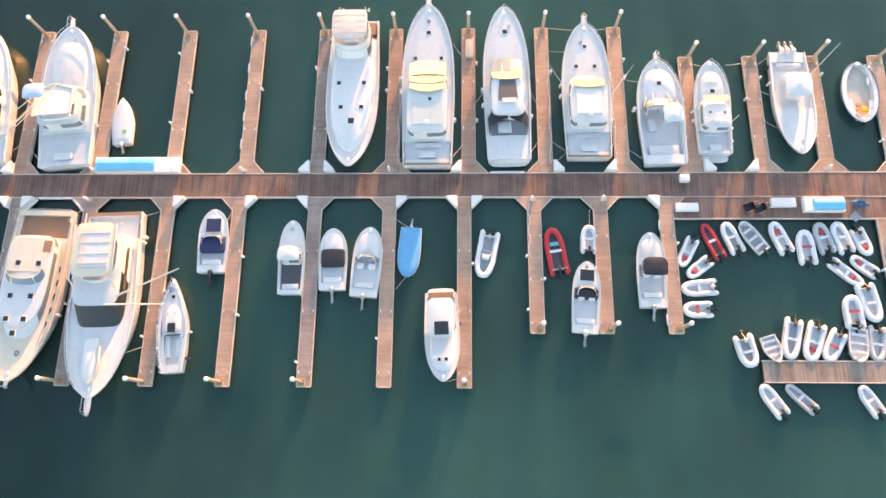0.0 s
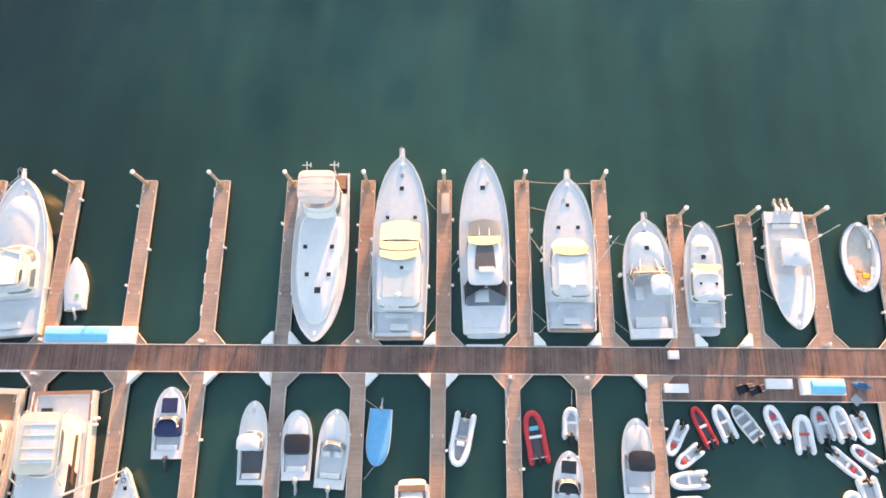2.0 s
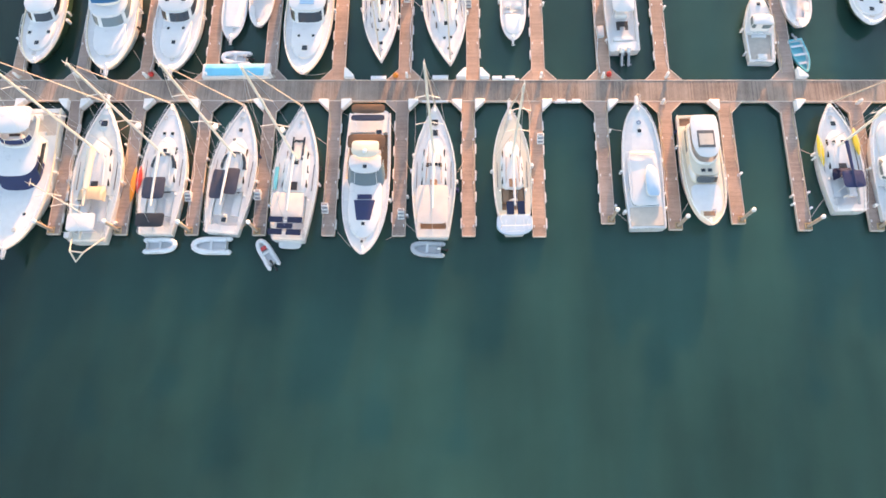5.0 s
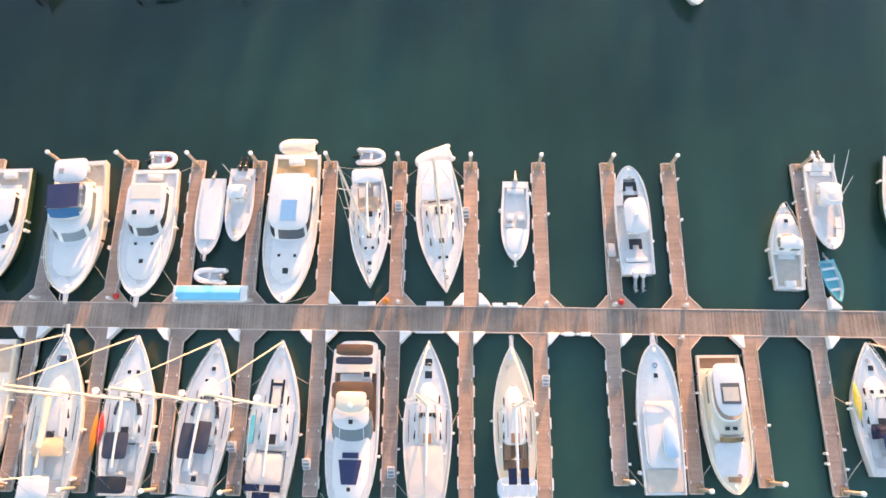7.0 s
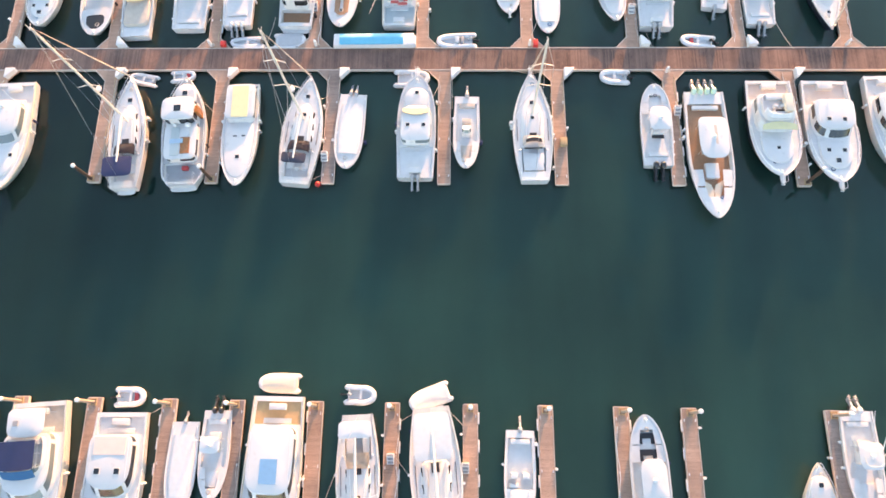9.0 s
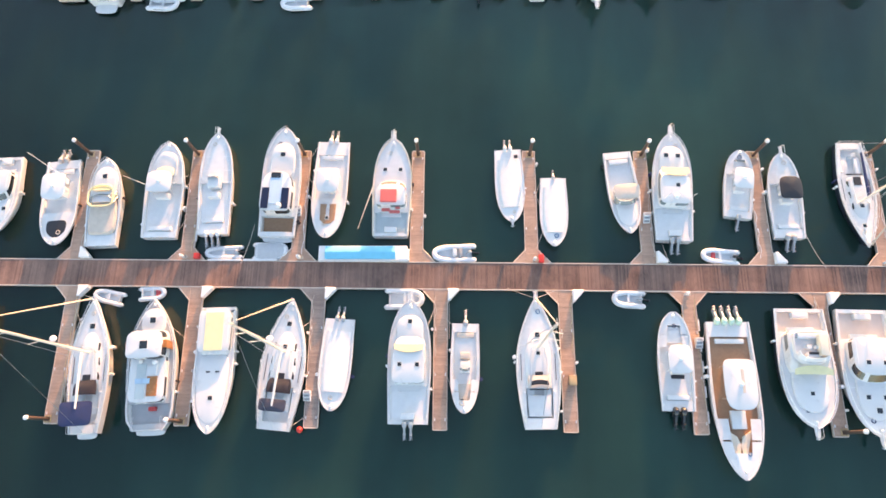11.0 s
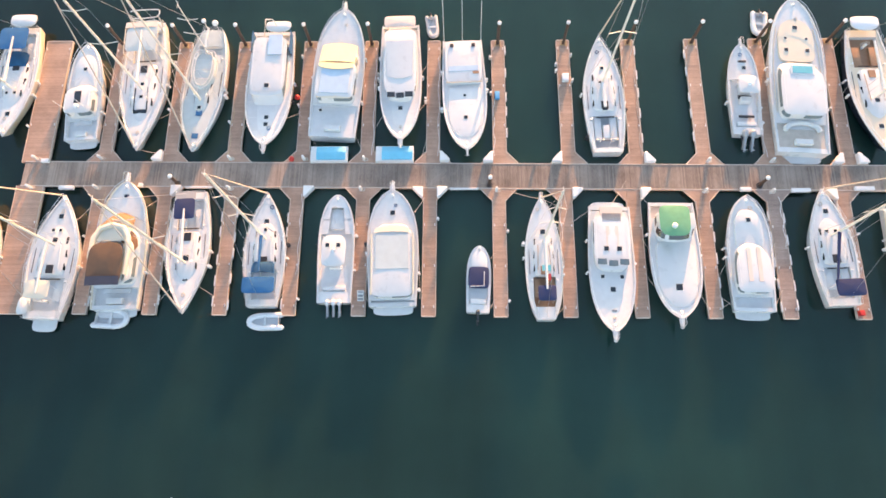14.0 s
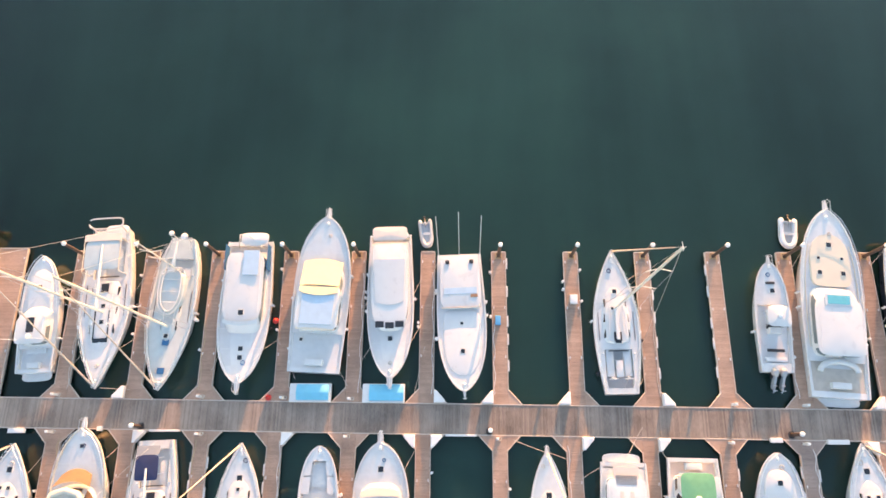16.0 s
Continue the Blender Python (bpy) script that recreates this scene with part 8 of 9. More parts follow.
b = sportfish((-1.72, 149.00, -0.7, 10.94, 4.13), "white flybridge yacht with faded red seats and canvas", cover=CREAM, cockpit=0.24, house=(0.27, 0.58), hatches=((-0.4, 0.68, 0.38), (0.4, 0.68, 0.38)), screen=CORAL, radar=False, sole=ROOFGREY, trunk=False); [b.panel("red_canvas", u, q, wx, 0.35, b.z(0.27) + 0.6, CORAL, "faded red canvas", 0.06, 0.04) for u, q, wx in ((-0.25, 0.245, 0.9), (0.2, 0.225, 1.1), (0.35, 0.27, 0.5))]; b.panel("red_bench", -0.1, 0.36, 1.7, 1.4, b.z(0.4) + 1.25, CORAL, "faded red flybridge bench", 0.3, 0.08); b.add("fishing_outrigger", add_tube(bmesh.new(), [(-b.B * 0.45, b.y(0.46), 2.4), (-b.B * 0.75, b.y(0.0), 3.2)], 0.07, 6, 0.02), ROPE, "furled pale outrigger")
b = covered((10.87, 149.33, -177.5, 8.38, 3.10), "white open boat with a white cover and twin raised outboards", WCANVAS, GEL, "power", motors=2, rise=0.22, cover_label="white fitted cockpit cover", inset=0.28, ends=(0.14, 0.80)); b.pulpit(0.4, 0.14, rail=False); b.panel("bait_hatch", -0.55, 0.10, 0.4, 0.4, b.z(0.1) + 0.06, BLACK, "dark bait hatch")
covered((15.45, 146.32, 179.1, 7.72, 2.94), "white open skiff with a white cover and raised outboard", WCANVAS, COWLGREY, "power", rise=0.22, cover_label="white fitted cockpit cover", inset=0.28, ends=(0.14, 0.80))
b = runabout((22.83, 148.40, -174.9, 9.31, 3.19), "white fishing boat with a tan bimini", outboard=0, top=(0.46, 0.64, BEIGE), well=(0.08, 0.62), kind="power"); b.hatch(0.1, 0.78, 0.35)
sportfish((27.91, 148.94, -2.5, 11.93, 4.13), "white fishing boat with covered windscreen and twin outboards", outboard=2, cowl=COWLGREY, hatches=((-0.3, 0.78, 0.45), (0.3, 0.78, 0.45)), house=(0.30, 0.70), cockpit=0.29, depth=0.12, screen=SUNGLOW, brow=((0.635, 0.585),), roof_hatches=((0.1, 0.47, 0.4),))
console((35.05, 149.36, -7.7, 7.62, 3.05), "small white centre console with T-top", outboard=1, cowl=COWLGREY, top_at=(0.36, 0.66))
console((39.65, 148.04, -1.1, 9.46, 3.44), "white bay boat with a black T-top and twin outboards", outboard=2, cowl=COWLGREY, top_mat=BLACK, top_at=(0.40, 0.66), kind="power", pulpit=True, well=(0.10, 0.62), bow_seat=False)
# the shadowed hull side is put into a dark hull colour
sailboat((47.05, 148.01, -179.9, 11.78, 3.59), "white sailing yacht with purple-navy sail cover", sail=NAVY, mast_h=14.0, hull=HULLNAVYANDSHADE, hatches=((0, 0.80, 0.35), (0, 0.62, 0.4)))
tender((-19.54, 141.95, 91.8, 3.89, 1.51), "pale inflatable dinghy with outboard beside the walkway", motor=COWLGREY)
tender((-14.36, 142.08, -88.1, 3.60, 2.02), "dinghy under a pale grey cover", cover=TUBEGREY, motor=None)
tender((4.78, 141.81, 91.6, 4.47, 2.04), "large pale inflatable dinghy with outboard beside the walkway", motor=COWLGREY, console_at=-0.05)
tender((32.28, 141.51, 83.7, 3.83, 1.72), "pale inflatable dinghy with red cushion", cushion=REDC)

# dock 3 inner row
sportfish((-44.95, 129.58, -177.6, 13.48, 5.08), "white cruiser with cream bow deck and pale windscreen", pulpit=True, screen=CLEAR, cover=CREAM)
sailboat((-31.39, 130.10, 3.5, 13.46, 3.97), "white sailing yacht with navy and black canvas aft", mast_h=17.0, bimini=(0.05, 0.22, 0.40, NAVY), hood=DARKCLOTH, hatches=((0, 0.78, 0.5),), sail=WCANVAS, radar=6.0, platform=0.5)
pilothouse_trawler((-25.05, 130.15, 3.0, 12.90, 4.76))
# the roof's sunlit patch is painted as a yellow panel
b = sportfish((-18.84, 129.66, -178.5, 12.43, 3.83), "white cruiser with a sunlit patch painted on its cabin roof", cockpit=0.05, house=(0.03, 0.40), trunk=False, hatches=(), house_w=0.43, hfront=6, screen=GEL, radar=False, pulpit=False, house_h=0.9, roof_panel=(SUNGLOW, 0.21, 1.8, 3.8), rake=0.03); b.trunk(0.38, 0.93, b.B * 0.41, 0.16); b.hatch(0, 0.73, 0.42, b.z(0.73) + 0.22); [b.panel("deck_vent", u, 0.525, 0.4, 0.16, b.z(0.52) + 0.20, BLACK, "dark deck vent", 0.03) for u in (-0.24, 0.24)]
sailboat((-11.93, 130.29, -5.0, 12.93, 4.36), "white sailing yacht with dark spray hood and bimini", mast_h=16.0, bimini=(0.13, 0.22, 0.30, DARKCLOTH), hood=DARKCLOTH, hatches=((0, 0.80, 0.45), (0, 0.62, 0.4)), radar=5.5)
covered((-6.88, 130.25, 176.7, 9.11, 3.17), "white bay boat with a white cover and twin blue-grey outboards", WCANVAS, COWLGREY, "blunt", motors=2, rise=0.22, cover_label="white fitted cockpit cover", inset=0.28, ends=(0.14, 0.80))
sportfish((0.53, 130.51, -0.4, 12.04, 4.23), "white fishing boat with roof hatches and twin outboards", outboard=2, cowl=COWLGREY, house=(0.31, 0.74), cockpit=0.30, depth=0.12, hatches=((0, 0.82, 0.4),), roof_hatches=((-0.4, 0.46, 0.38), (0.4, 0.46, 0.38)), screen=SUNGLOW, brow=((0.625, 0.585),), radar=False)
console((6.00, 129.92, 179.0, 8.80, 2.84), "white open skiff with tan bow pad and outboard", outboard=1, cowl=COWLGREY, top=False, depth=0.24, seat_mat=BEIGE)
b = sailboat((13.17, 130.52, 0.8, 12.85, 4.29), "white sailing yacht with a smooth raised deck and white spray hood", mast_h=13.5, mast_s=0.60, hatches=((0, 0.70, 0.45), (0, 0.56, 0.35)), sprit=0.5, well=(0.08, 0.30), boom=0.0, wheel=False, side_windows=False)
b.dodger(0.30, 0.40, b.B * 0.27, b.z(0.35) + 0.3, 0.5, WCANVAS)
b.slope("hood_window", 0.345, b.z(0.35) + 0.86, b.B * 0.19, 0.315, b.z(0.35) + 0.84, b.B * 0.20, BLACK, 0.15, 0.1, "dark hood window", 0.03)
b.seat(0, 0.17, b.B * 0.5, 2.0, b.z(0.1) - 0.5, b.z(0.1) - 0.02, NONSKID, "cockpit_cover", "white cockpit cover")
console((26.61, 130.68, -0.9, 9.60, 3.40), "white centre console with T-top and twin black outboards", outboard=2, cowl=COWLBLACK, top_at=(0.36, 0.64), size=1.2, depth=0.16); b = MOORED[-1]; b.panel("black_cushion", 0, 0.335, 1.3, 0.4, b.z(0.1) + 0.35, BLACK, "black bench cushion", 0.06, 0.05)
b = console((31.93, 127.10, -180.3, 14.80, 4.62), "long white sport boat with teak deck and four pale green outboards", outboard=4, cowl=SEAFOAM, sole=TEAK, kind="power", top_at=(0.26, 0.58), well=(0.10, 0.84), size=1.15, bow_seat=False); [b.add("bow_lounge", loft(bmesh.new(), [(b.z(0.1) - k, [(u * 0.25, b.y(0.74)), (u * 1.15, b.y(0.70)), (u * 0.55, b.y(0.85)), (u * 0.12, b.y(0.86))][::int(u)]) for k in (0.45, 0.0)], top=0.02), CREAM, "cream bow lounge", 35) for u in (-1, 1)]; b.panel("windshield_strip", -0.1, 0.40, 0.25, 2.2, b.z(0.1) + 1.62, BEIGE, "beige roof strip", 0.03); b.seat(0, 0.635, b.B * 0.30, 1.7, b.z(0.1) - 0.5, b.z(0.6), GEL, "forward_lounge", "white forward lounge")
# dark hull colour stands in for the side in shadow
b = sportfish((39.04, 130.08, 179.3, 11.54, 5.27), "white flybridge yacht with cream-cushioned bridge, hull shade painted dark", hatches=((0, 0.72, 0.35),), fly=True, cover=GEL, hull=HULLNAVYANDSHADE, cockpit=0.2, house=(0.2, 0.60), fly_span=(0.22, 0.50), screen=SUNGLOW, brow=((0.575, 0.53),), sole=PINK); b.seat(-0.3, 0.34, 0.8, 2.0, b.z(0.2) + 1.7, b.z(0.2) + 2.4, CREAM, "lounge", "cream lounge cushion")
sportfish((45.00, 129.65, 178.6, 12.21, 5.33), "white flybridge yacht with teal-tinted windscreen", cockpit=0.24, house=(0.24, 0.62), hatches=((0, 0.80, 0.5), (-0.3, 0.70, 0.4), (0.3, 0.70, 0.4)), screen=GLASS, roof_hatches=((-0.3, 0.44, 0.4), (0.3, 0.44, 0.4)), sole=PINK, radar=False)
sportfish((51.73, 130.19, -178.8, 12.28, 4.59), "white cruiser with dark side windows", pulpit=False)
tender((-31.09, 137.15, 77.7, 3.27, 1.54), "pale inflatable dinghy at a yacht's bow", motor=None)
tender((-26.36, 137.51, -85.3, 2.76, 1.58), "pale inflatable dinghy with red cushion", cushion=REDC, motor=None)
tender((22.55, 136.97, 86.3, 3.26, 1.91), "pale inflatable dinghy beside the walkway", motor=COWLGREY)
tender((-0.05, 136.95, -90.1, 3.95, 2.27), "pale grey dinghy tied at a slip head", motor=None, tube=TUBE)

# dock 4 outer row
b = sailboat((-45.16, 200.71, 180.9, 14.36, 4.62), "white sailing yacht with blue cockpit canvas and a stern dinghy", mast_h=18.0, bimini=(0.08, 0.28, 0.36, BLUE), hood=BLUE, hull=CREAM, sail=WCANVAS)
b.deck_tender(-0.03, 0.0, 1.6, 2.9, WCANVAS, b.z(0) + 0.4)
sportfish((-36.78, 199.29, 3.7, 12.06, 3.97), "white cruiser with railed bow and dark roof hatch", pulpit=False, platform=True, house=(0.22, 0.58), hatches=((0, 0.72, 0.4),), roof_panel=(GLASS, 0.38, 0.75, 1.5), cockpit=0.20, screen=GEL)
b = sailboat((-30.05, 199.95, -176.7, 16.62, 5.17), "white sailing yacht with grey awning and dark deck windows", mast_h=19.0, mast_s=0.54, bimini=(0.10, 0.29, 0.34, ROOFGREY), hatches=((0, 0.60, 0.4), (0, 0.50, 0.4)), sail=WCANVAS, platform=0.9, roof=(0.34, 0.78))
b.slope("deck_window", 0.725, b.z(0.72) + 0.20, 0.72, 0.70, b.z(0.7) + 0.33, 0.80, GLASS, 0.0, 0.0, "dark foredeck window")
for sx in (-1, 1):
    b.add("deck_window", add_box(bmesh.new(), sx * 0.72 - 0.07, sx * 0.72 + 0.07, b.y(0.53), b.y(0.70), b.z(0.62) + 0.2, b.z(0.7) + 0.30, 0.02), GLASS, "long dark foredeck window")
    b.add("awning_pole", tubes([[(sx * b.B * 0.36, b.y(q), b.z(0.2)), (sx * b.B * 0.36, b.y(q), b.z(0.2) + 1.75)] for q in (0.09, 0.30)] + [[(sx * b.B * 0.36, b.y(0.09), b.z(0.2) + 1.75), (sx * b.B * 0.36, b.y(0.30), b.z(0.2) + 1.75)]], 0.05, 6), CREAM, "cream awning pole", 60)
b.slope("awning_edge", 0.105, b.z(0.2) + 1.78, b.B * 0.36, 0.06, b.z(0.2) + 1.74, b.B * 0.36, PINK, 0, 0, "cream awning edge")
b.add("stern_gantry", tubes([[(x, y, b.z(0) + 1.5) for x, y in oval(b.B * 0.34, b.y(-0.05), b.y(0.02), 3, 5, 16)], [(-b.B * 0.3, b.y(0.02), b.z(0)), (-b.B * 0.3, b.y(0.0), b.z(0) + 1.5)], [(b.B * 0.3, b.y(0.02), b.z(0)), (b.B * 0.3, b.y(0.0), b.z(0) + 1.5)]], 0.07, 6), GEL, "white stern gantry", 60)
b = sailboat((-23.10, 199.43, 178.0, 15.78, 4.65), "grey-decked sailing ketch with an oval railed pilothouse", mast_h=19.5, deck=ROOFGREY, roof_mat=ROOFGREY, hatches=((0, 0.66, 0.4),), mizzen=(0.22, 9.0), roof=(0.30, 0.72), mast_s=0.60, roof_w=0.20, kind="double", well=(0.14, 0.28), sole=ROOFGREY, boom=0.0)
for q in (0.88, 0.70):
    b.panel("deck_cover", 0, q, 0.7, 0.6, b.z(q) + 0.12, BLUE, "blue hatch cover")
zp = b.z(0.4) + 0.95
b.add("pilothouse", loft(bmesh.new(), [(b.z(0.3), oval(b.B * 0.25, b.y(0.24), b.y(0.53), 2, 4)), (zp, oval(b.B * 0.22, b.y(0.25), b.y(0.51), 2, 4))], top=0.05), ROOFGREY, "low grey pilothouse", 35)
for k, (r, q) in enumerate(((0.28, 0.0), (0.21, 0.02))):
    ring = [(x, y, zp + 0.12 + 0.06 * k) for x, y in oval(b.B * r, b.y(0.22 + q), b.y(0.53 - q), 2, 4, 24)]
    b.add("pilothouse_rail", tubes([ring + ring[:1]], 0.06, 6), GEL, "white pilothouse rail", 60)
for q in (0.30, 0.38, 0.45):
    b.add("roof_batten", tubes([[(-b.B * 0.2, b.y(q), zp + 0.12), (b.B * 0.2, b.y(q), zp + 0.12)]], 0.04, 5), GEL, "", 60)
toe = [(sd * (b.w(q) - 0.05), b.y(q), b.z(q) + 0.10) for sd, qs in ((1, (0.02, 0.2, 0.4, 0.6, 0.75, 0.87, 0.95)), (-1, (0.95, 0.87, 0.75, 0.6, 0.4, 0.2, 0.02))) for q in qs]
b.add("toe_rail", tubes([toe], 0.07, 5), GEL, "white toe rail", 60)
b.dome(-0.35, 0.02, b.z(0) + 1.6, 0.34); b.dome(0.25, 0.0, b.z(0) + 1.6, 0.26)
b.add("dome_pole", tubes([[(-0.35 * b.B / 2, b.y(0.02), b.z(0)), (-0.35 * b.B / 2, b.y(0.02), b.z(0) + 1.6)], [(0.25 * b.B / 2, b.y(0.0) + 0.1, b.z(0)), (0.25 * b.B / 2, b.y(0.0), b.z(0) + 1.6)]], 0.05, 6), STEEL, "", 60)
b = sportfish((-15.56, 199.56, 180.5, 14.75, 5.20), "white motor yacht with blue side curtains and a stern tender", house=(0.10, 0.685), cockpit=0.08, screen=GEL, trunk=False, hatches=((0, 0.765, 0.45), (0, 0.825, 0.45)), roof_hatches=((0, 0.53, 0.5),), radar=False, hfront=5, house_w=0.38, house_h=1.3, name="motor_yacht"); b.slope("roof_brow", 0.60, b.z(0.1) + 1.32, b.B * 0.34, 0.575, b.z(0.1) + 1.42, b.B * 0.34, GEL, 0.3, 0.3, "white roof brow"); b.panel("aft_awning", -0.25, 0.18, 1.6, 2.6, b.z(0.1) + 1.45, PALEBLUE, "pale blue awning", 0.05); b.deck_tender(0.01, -0.3, 1.3, 2.7, GEL, b.z(0) + 0.9); [b.add("side_curtain", box(sd * b.B * 0.42 - 0.03, sd * b.B * 0.42 + 0.03, b.y(0.04), b.y(0.22), b.z(0.1), b.z(0.1) + 1.2, 0.01), BLUE, "blue side curtain") for sd in (1, -1)]; b.add("stern_davit", tubes([[(-1.2, b.y(0.04), b.z(0)), (-0.4, b.y(0.0), b.z(0) + 2.4), (0.4, b.y(0.0), b.z(0) + 2.4), (1.2, b.y(0.04), b.z(0))]], 0.06, 6), ALLOY, "pale stern davit frame", 60)
sportfish((-7.79, 201.40, -2.8, 16.07, 5.73), "large white sportfishing yacht with covered windscreen", cockpit=0.24, depth=0.08, house=(0.25, 0.705), hatches=((-0.55, 0.20, 0.3),), screen=SUNGLOW, rake=0.19, roof_panel=(PALEBLUE, 0.375, 3.2, 3.0), trunk=False, radar=False, hfront=5); b = MOORED[-1]; b.slope("aft_brow", 0.275, b.z(0.25) + 1.42, b.B * 0.33, 0.25, b.z(0.25) + 1.48, b.B * 0.33, CREAM, 0, -0.1, "cream aft roof edge")
b = sportfish((-0.72, 200.20, -178.5, 14.89, 4.71), "white motor yacht with three dark front windows", cockpit=0.05, hatches=((0, 0.735, 0.45),), trunk=False, house=(0.08, 0.695), rake=0.03, screen=GEL, hfront=3.5, house_w=0.40, house_h=1.1, roof_panel=(TAN, 0.235, 1.5, 0.4), platform=True, radar=False)
zr = b.z(0.08) + 1.07
for u in (-1, 0, 1):
    b.panel("front_window", u * 0.42, 0.655 - 0.008 * abs(u), 0.85, 0.62, zr + 0.05, GLASS, "dark front window", 0.03)
b.slope("upper_roof", 0.49, zr + 0.10, b.B * 0.30, 0.20, zr + 0.35, b.B * 0.34, GEL, 0.4, 0.0, "white stepped upper roof", 0.25)
b.top(-0.04, 0.06, b.B * 0.38, b.z(0) + 1.0, PINK, 0.06, b.z(0), "stern_awning", front=6)
b = sportfish((6.49, 198.55, -177.8, 14.01, 4.90), "white flush-decked yacht with tall whip antennas and pale blue roof stripe", hatches=(), cockpit=0.03, house=(0.02, 0.42), radar=False, screen=GEL, house_h=0.6, rake=0.02, trunk=False, hfront=7, house_w=0.43, pulpit=False)
b.trunk(0.42, 0.90, b.B * 0.40, 0.14)
b.hatch(0, 0.52, 0.28, b.z(0.52) + 0.20)
b.hatch(0, 0.72, 0.42, b.z(0.72) + 0.20)
b.pulpit(0.6, 0.13, rail=False)
zr = b.z(0.02) + 0.62
b.panel("roof_stripe", 0, 0.285, 3.3, 0.65, zr, PALEBLUE, "pale blue roof stripe", 0.05)
b.panel("roof_vent", -0.55, 0.325, 0.7, 0.3, zr, TEAK, "teak roof vent", 0.06)
b.add("roof_step", box(-b.B * 0.41, b.B * 0.41, b.y(0.405), b.y(0.412), zr - 0.1, zr + 0.05), BEIGE, "")
for sx in (-0.5, 0.5):
    b.panel("rod_holder", sx, 0.07, 0.42, 0.42, zr, BLACK, "black rod holder", 0.12, 0.06)
b.antennas([(-0.85, 0.05, 1.4), (0.0, 0.03, 1.6), (0.85, 0.05, 1.4)], 9.0, 1.6)
b.rail(0.3, 0.5)
b = sailboat((21.90, 198.64, 1.0, 14.45, 4.49), "white sailing yacht with furled headsail and twin-wheel cockpit", mast_h=20.6, hatches=((0, 0.70, 0.4), (-0.15, 0.58, 0.25), (0.0, 0.36, 0.6)), well=(0.04, 0.30), boom=0.0, sail=None, sole=GREYDECK, wheel=False)
b.seat(0, 0.17, 0.7, 1.6, b.z(0.1) - 0.5, b.z(0.1) + 0.12, GEL, "cockpit_table", "white cockpit table")
for x in (-0.75, 0.75):
    b.wheel(0.10, b.z(0.1) - 0.5, 0.45, x)
b.panel("sail_stack", 0, 0.48, 0.35, 3.4, b.z(0.48) + 0.45, WCANVAS, "white sail cover along the roof", 0.12, 0.06)
b = console((37.56, 199.17, -2.0, 11.13, 3.43), "white centre console with hardtop, black cushions and twin grey outboards", outboard=2, cowl=COWLGREY, top_at=(0.38, 0.57), kind="power", sole=GEL, well=(0.08, 0.60), bow_seat=False, size=1.3, pulpit=True)
for q, wx, wy in ((0.19, 1.7, 0.3), (0.40, 1.5, 0.45), (0.80, 0.9, 0.25)):
    b.panel("black_cushion", 0, q, wx, wy, b.z(q) + 0.06, BLACK, "black cushion", 0.06, 0.04)
b.hatch(0.1, 0.73, 0.42)
b = sportfish((43.33, 200.59, -3.7, 18.99, 6.05), "very large white motor yacht with cream foredeck and green-tinted roof window", house=(0.20, 0.60), cockpit=0.18, hatches=(), platform=True, sole=BEIGE, screen=GEL, hfront=4, roof_panel=(GEL, 0.49, 2.6, 1.2), trunk=False, radar=False, house_h=1.25, depth=0.12)
b.panel("roof_window", 0, 0.49, 2.1, 0.85, b.z(0.2) + 1.36, TURQ, "green-tinted roof window", 0.03)
b.add("foredeck_panel", loft(bmesh.new(), [(b.z(0.6) + k, oval(b.B * 0.33 * q, b.y(0.57), b.y(0.86), 2.2, 6)) for k, q in ((-0.05, 1.0), (0.30, 0.98))], top=0.03), CREAM, "cream raised foredeck", 30)
for sx, q, size in ((0, 0.80, 0.5), (-0.38, 0.725, 0.28), (0.38, 0.725, 0.28), (-0.38, 0.645, 0.42), (0.38, 0.645, 0.42)):
    b.hatch(sx, q, size, b.z(0.6) + 0.34)
b.add("aft_lounge", tubes([[(b.B * 0.3 * math.cos(a), b.y(0.13) + 1.0 * math.sin(a), b.z(0.05) + 0.2) for a in (math.pi * k / 10 for k in range(11))]], 0.28, 8), WCANVAS, "rounded white aft lounge", 60)
for sd in (1, -1):
    b.add("deck_strip", tubes([[(sd * (b.w(q) - 0.45), b.y(q), b.z(q) + 0.06) for q in (0.25, 0.4, 0.55, 0.68, 0.8)]], 0.05, 5), CREAM, "", 60)
b = sailboat((51.51, 198.82, -180.7, 15.32, 5.11), "large sailing yacht with dark navy hull and teak decks", hull=HULLNAVYANDSHADE, deck=CREAM, mast_h=18.0, teak=True, hatches=((0, 0.80, 0.5), (0, 0.6, 0.5)))
b.deck_tender(-0.02, 0.0, 1.7, 3.0, TUBE, b.z(0) + 0.5)
tender((2.76, 208.03, -173.3, 3.03, 1.51), "grey inflatable dinghy tied at a finger end", tube=TUBEGREY, motor=COWLGREY)
tender((40.74, 207.96, 173.3, 3.26, 1.96), "pale inflatable dinghy with outboard", motor=COWLGREY)

# dock 4 inner row
sailboat((-44.88, 180.62, 1.6, 11.84, 3.81), "white sailing yacht with beige canvas", mast_h=17.0, hood=BEIGE)
sailboat((-36.75, 179.77, -1.4, 13.50, 5.28), "white sailing yacht with cream awning panels", mast_h=18.0, bimini=(0.13, 0.27, 0.24, CREAM), hatches=((0, 0.82, 0.5), (-0.15, 0.70, 0.3), (0.15, 0.70, 0.3), (0, 0.62, 0.5)), platform=1.2); MOORED[-1].deck_tender(0.10, -0.75, 1.8, 1.0, WCANVAS)
